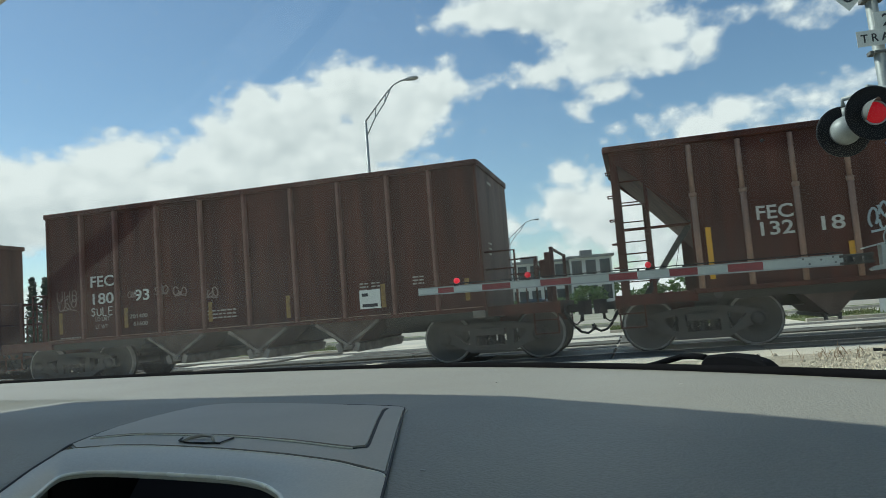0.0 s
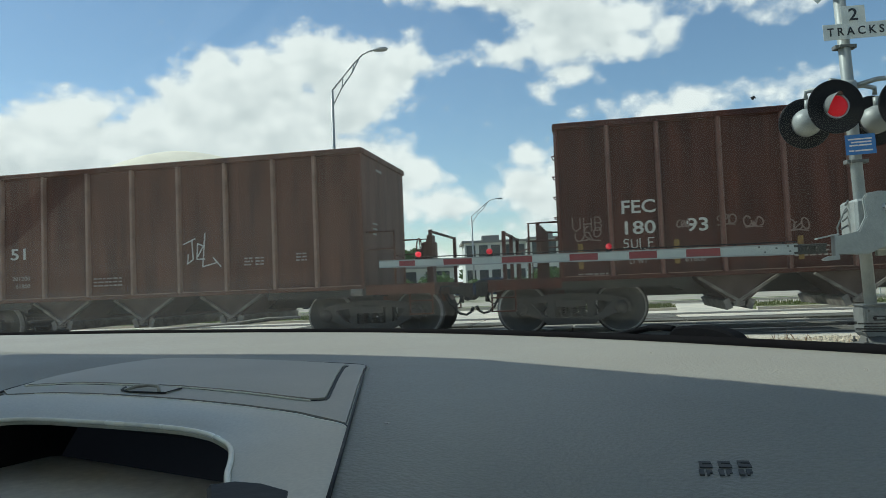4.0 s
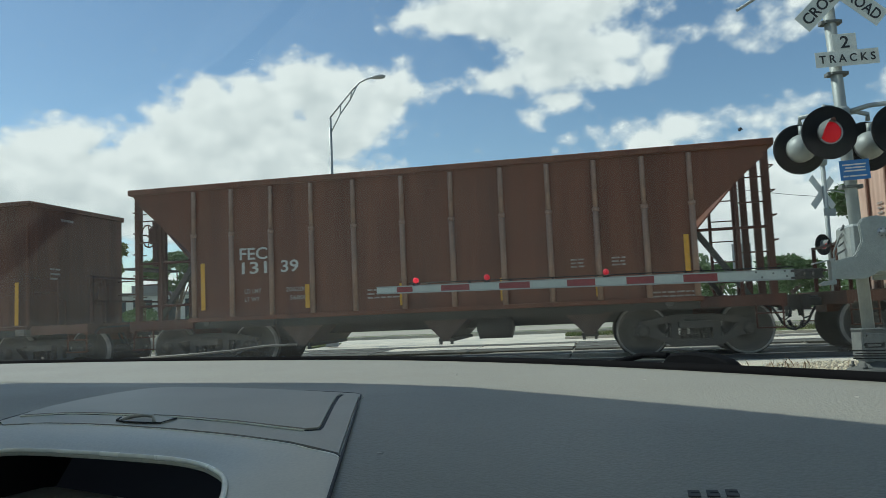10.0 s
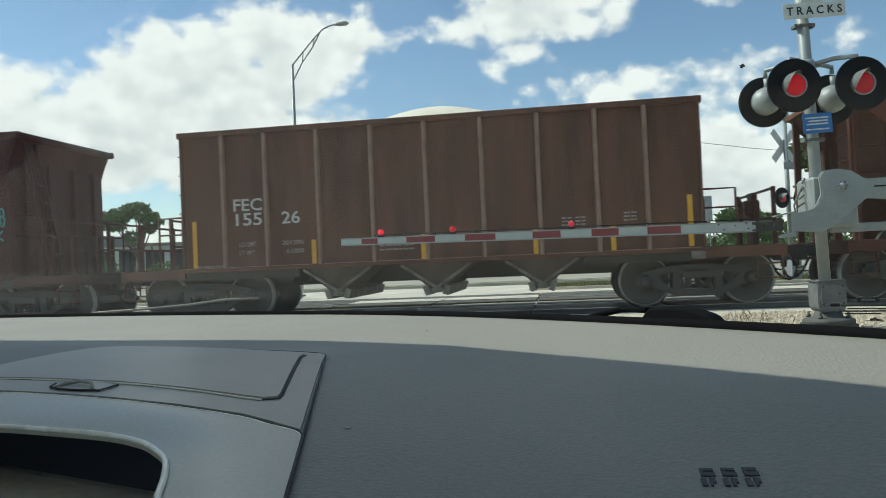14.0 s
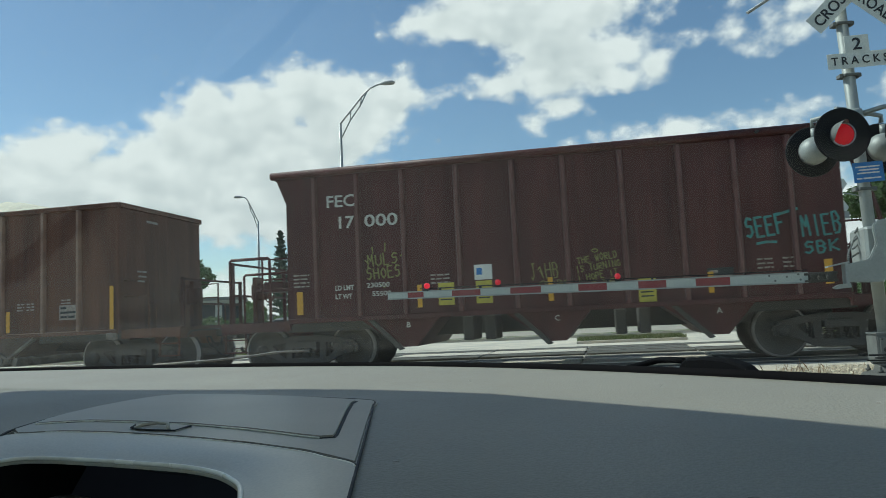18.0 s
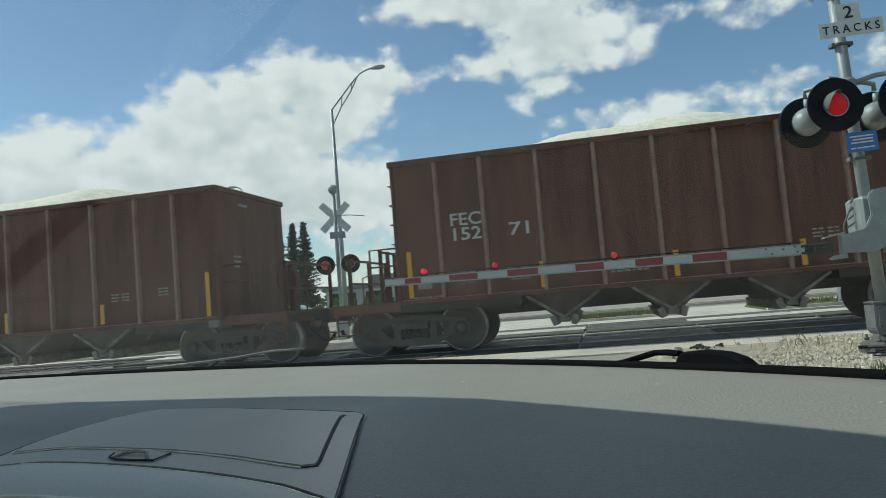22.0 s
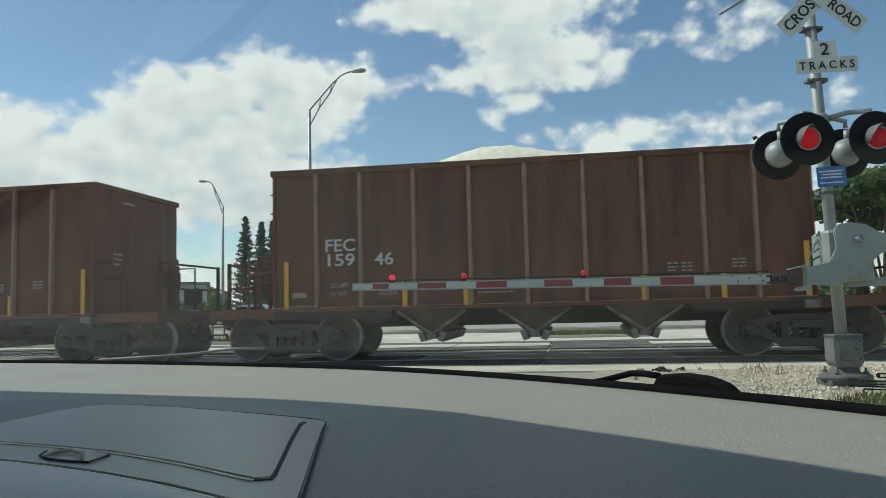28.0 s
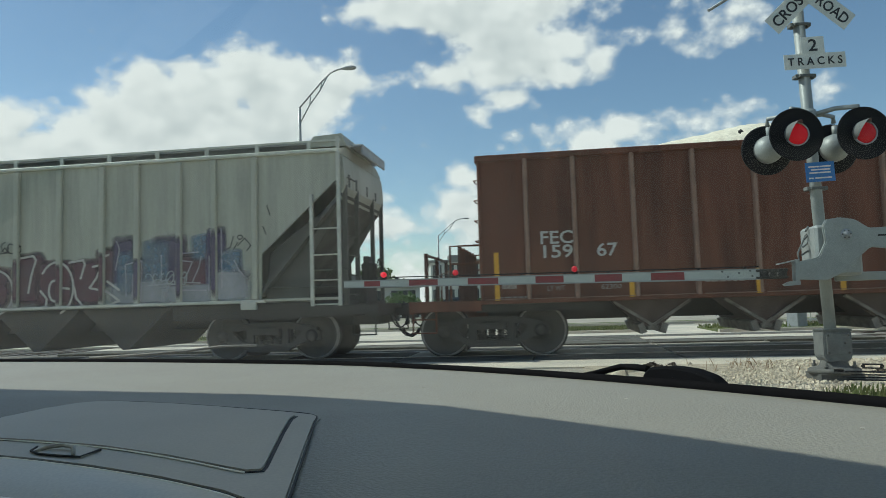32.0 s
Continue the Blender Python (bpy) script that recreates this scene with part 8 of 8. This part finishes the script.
LOW = [(24.2, 12.7, 2.1, 1.2), (22.0, 11.2, 2.4, 1.8), (25.7, 10.6, 1.6, 1.2), (17.6, 9.1, 1.7, 1.5), (21.3, 7.3, 4.5, 3.0), (19.0, 4.9, 4.2, 2.6), (26.2, 7.6, 2.0, 1.6), (29.3, 7.7, 3.4, 2.4), (27.1, 5.1, 5.8, 2.0), (12.5, 9.6, 1.6, 1.1), (11.9, 7.5, 2.2, 1.7), (14.9, 6.4, 3.4, 2.2), (32.5, 4.8, 5.7, 2.4), (40.0, 6.0, 6.0, 3.0)]
WISP = [(18.0, 12.9, 1.7, 0.8), (29.4, 12.4, 1.6, 1.0), (31.3, 11.2, 1.8, 0.9), (33.3, 12.4, 1.8, 1.0), (28.4, 19.1, 0.9, 0.8), (29.9, 19.9, 1.7, 1.3), (31.9, 19.0, 1.8, 1.0), (33.4, 20.2, 1.5, 0.9), (25.8, 19.7, 0.3, 0.5), (38.6, 14.2, 0.8, 1.1), (21.6, 22.0, 1.9, 1.6), (36.0, 11.3, 2.0, 1.1), (0.2, 11.2, 1.0, 0.4)]
HEAPS = [(*q, 1.0) for q in BANK + CROWN] + [(*q, 0.92) for q in LOW] + [(*q, 0.62) for q in WISP]


def density(az, el):
    """How deep a direction lies within the heaps, in degrees: below zero outside them."""
    s = -3.0
    for a, e, ra, re, k in HEAPS:
        if abs(az - a) < ra + 4 and abs(el - e) < re + 4:
            q = math.sqrt(((az - a) / ra) ** 2 + ((el - e) / re) ** 2)
            d = (1 - q) * min(ra, re) if q < 1 else (1 - q) * min(ra, re) / (0.5 + 0.5 * min(ra, re))
            d = min(d * 0.45, 0.12) - 0.10 if k < 0.7 else d
            m_ = max(s, d)
            s = m_ + 0.18 * max(0.0, 1 - abs(s - d) / 0.7) ** 2
    return max(s, 1.6 * math.exp(-((el + 1.0) / 5.0) ** 2) - 0.75)


AZ, EL, RAD = steps(-180, -46, 100) + steps(-45.5, 55, 201) + steps(56, 180, 93), steps(-2, 40, 110) + steps(41, 80, 30), 2600.0
SUN_AZ, SUN_EL = math.degrees(math.atan2(SUN.x, SUN.y)), math.degrees(math.asin(SUN.z))
cv, cf, dens, shade = [], [], [], []
for e in EL:
    for a in AZ:
        x, y = math.radians(a), math.radians(e)
        cv.append((RAD * math.sin(x) * math.cos(y), RAD * math.cos(x) * math.cos(y), RAD * math.sin(y)))
        n1 = noise.noise(Vector((a * 0.16, e * 0.22, 1.0)))
        far = 1.5 * max(0, n1 + 0.12) if abs(a - 4) > 40 or e > 30 else 0.0
        off = math.hypot((a - SUN_AZ) * math.cos(y), e - SUN_EL)
        d = (max(density(a, e), far * 1.6 - 1.0) if abs(a - 4) > 34 or e > 28 else density(a, e)) - 3 * max(0.0, min(1.0, (24 - off) / 10))
        dens.append(d)
        # greyer where cloud lies above: shaded undersides painted into the emission
        up = density(a - 0.5, e + 1.1)
        shade.append(min(1.0, max(0.0, 0.10 + up * 0.30)))
na = len(AZ)
cf = [(j * na + i, j * na + i + 1, (j + 1) * na + i + 1, (j + 1) * na + i) for j in range(len(EL) - 1) for i in range(na - 1)]
me = bpy.data.meshes.new("clouds")
me.from_pydata(cv, [], cf)
for nm, vals in (("cover", dens), ("thickness", shade)):
    me.attributes.new(nm, "FLOAT", "POINT").data.foreach_set("value", vals)
CLOUD = bpy.data.materials.new("cumulus_cloud")
CLOUD.use_nodes = True
nt = CLOUD.node_tree
nt.nodes.remove(nt.nodes["Principled BSDF"])


def node(kind, **sets):
    n = nt.nodes.new(kind)
    for k, v in sets.items():
        n.inputs[k].default_value = v
    return n


tc = node("ShaderNodeTexCoord")
mp = node("ShaderNodeMapping", Scale=(1, 1, 1.35))
nt.links.new(tc.outputs["Object"], mp.inputs[0])
n1 = node("ShaderNodeTexNoise", Scale=0.0105, Detail=9.0, Roughness=0.56)
n4 = node("ShaderNodeTexVoronoi", Scale=0.018)
n4.feature = "SMOOTH_F1"
n2 = node("ShaderNodeTexNoise", Scale=0.0035, Detail=4.0)
n3 = node("ShaderNodeTexNoise", Scale=0.0085, Detail=10.0, Roughness=0.6)
for n in (n1, n2, n3, n4):
    nt.links.new(mp.outputs[0], n.inputs["Vector"])
at_d, at_s = node("ShaderNodeAttribute"), node("ShaderNodeAttribute")
at_d.attribute_name, at_s.attribute_name = "cover", "thickness"


def calc(op, a, b_):
    n = nt.nodes.new("ShaderNodeMath")
    n.operation = op
    for i, v in enumerate((a, b_)):
        if isinstance(v, (int, float)):
            n.inputs[i].default_value = v
        else:
            nt.links.new(v, n.inputs[i])
    return n.outputs[0]


puff = calc("ADD", calc("MULTIPLY", calc("SUBTRACT", n1.outputs[0], 0.5), 2.1), calc("MULTIPLY", calc("SUBTRACT", n2.outputs[0], 0.5), 0.6))
billow = calc("MULTIPLY", calc("SUBTRACT", 0.46, n4.outputs["Distance"]), 0.9)
cover = calc("ADD", at_d.outputs["Fac"], calc("ADD", puff, billow))
alpha = node("ShaderNodeMapRange")
alpha.interpolation_type = "SMOOTHSTEP"
alpha.inputs[1].default_value, alpha.inputs[2].default_value = -0.35, 0.62
nt.links.new(cover, alpha.inputs[0])
grey = calc("SUBTRACT", calc("ADD", at_s.outputs["Fac"], calc("MULTIPLY", calc("SUBTRACT", n3.outputs[0], 0.5), 1.9)), calc("MULTIPLY", billow, 0.7))
tone = nt.nodes.new("ShaderNodeValToRGB")
tone.color_ramp.elements[0].position, tone.color_ramp.elements[0].color = 0.10, (1.05, 1.02, 1.02, 1)
tone.color_ramp.elements[1].position, tone.color_ramp.elements[1].color = 1.0, (0.76, 0.77, 0.79, 1)
nt.links.new(grey, tone.inputs[0])
# the sheet glows by itself; sunlit white and shaded grey are its colours
em, tr, mx = node("ShaderNodeEmission", Strength=1.0), node("ShaderNodeBsdfTransparent"), node("ShaderNodeMixShader")
nt.links.new(tone.outputs[0], em.inputs[0])
nt.links.new(alpha.outputs[0], mx.inputs[0])
nt.links.new(tr.outputs[0], mx.inputs[1])
nt.links.new(em.outputs[0], mx.inputs[2])
nt.links.new(mx.outputs[0], nt.nodes["Material Output"].inputs[0])
clouds = tagged(part("clouds", me, CLOUD), "white cumulus clouds drifting over a blue sky", "clouds", kind="structure")

# ---------------- what moves ----------------


def travel(t):
    """How far the train has come, in metres along the track."""
    return -25.003 + 2.7444 * t + 0.031477 * t ** 2 - 2.33192e-4 * t ** 3 + 2.4235e-6 * t ** 4


def motions():
    for w, off in ROLLING:
        walk(w, [(t, TRACK @ pose(off + travel(t), 0, 0)) for t in range(33)])
    turns, t, last = [0.0], 0.0, travel(0)
    for k in range(1, 32 * FPS + 1):
        if travel(k / FPS) - last > 0.52:
            turns.append(k / FPS)
            last = travel(k / FPS)
    if turns[-1] < 32.0:
        turns.append(32.0)
    for w, x in WHEELS:
        walk(w, [(t, pose(x, 0, 0.457, 0, math.degrees((travel(t) - travel(0)) / 0.457) % 360, 0)) for t in turns])
    walk(clouds, [(t, pose(0, 0, 0, 0, 0, 0.086 * t)) for t in (0.0, 8.0, 16.0, 24.0, 32.0)])


motions()
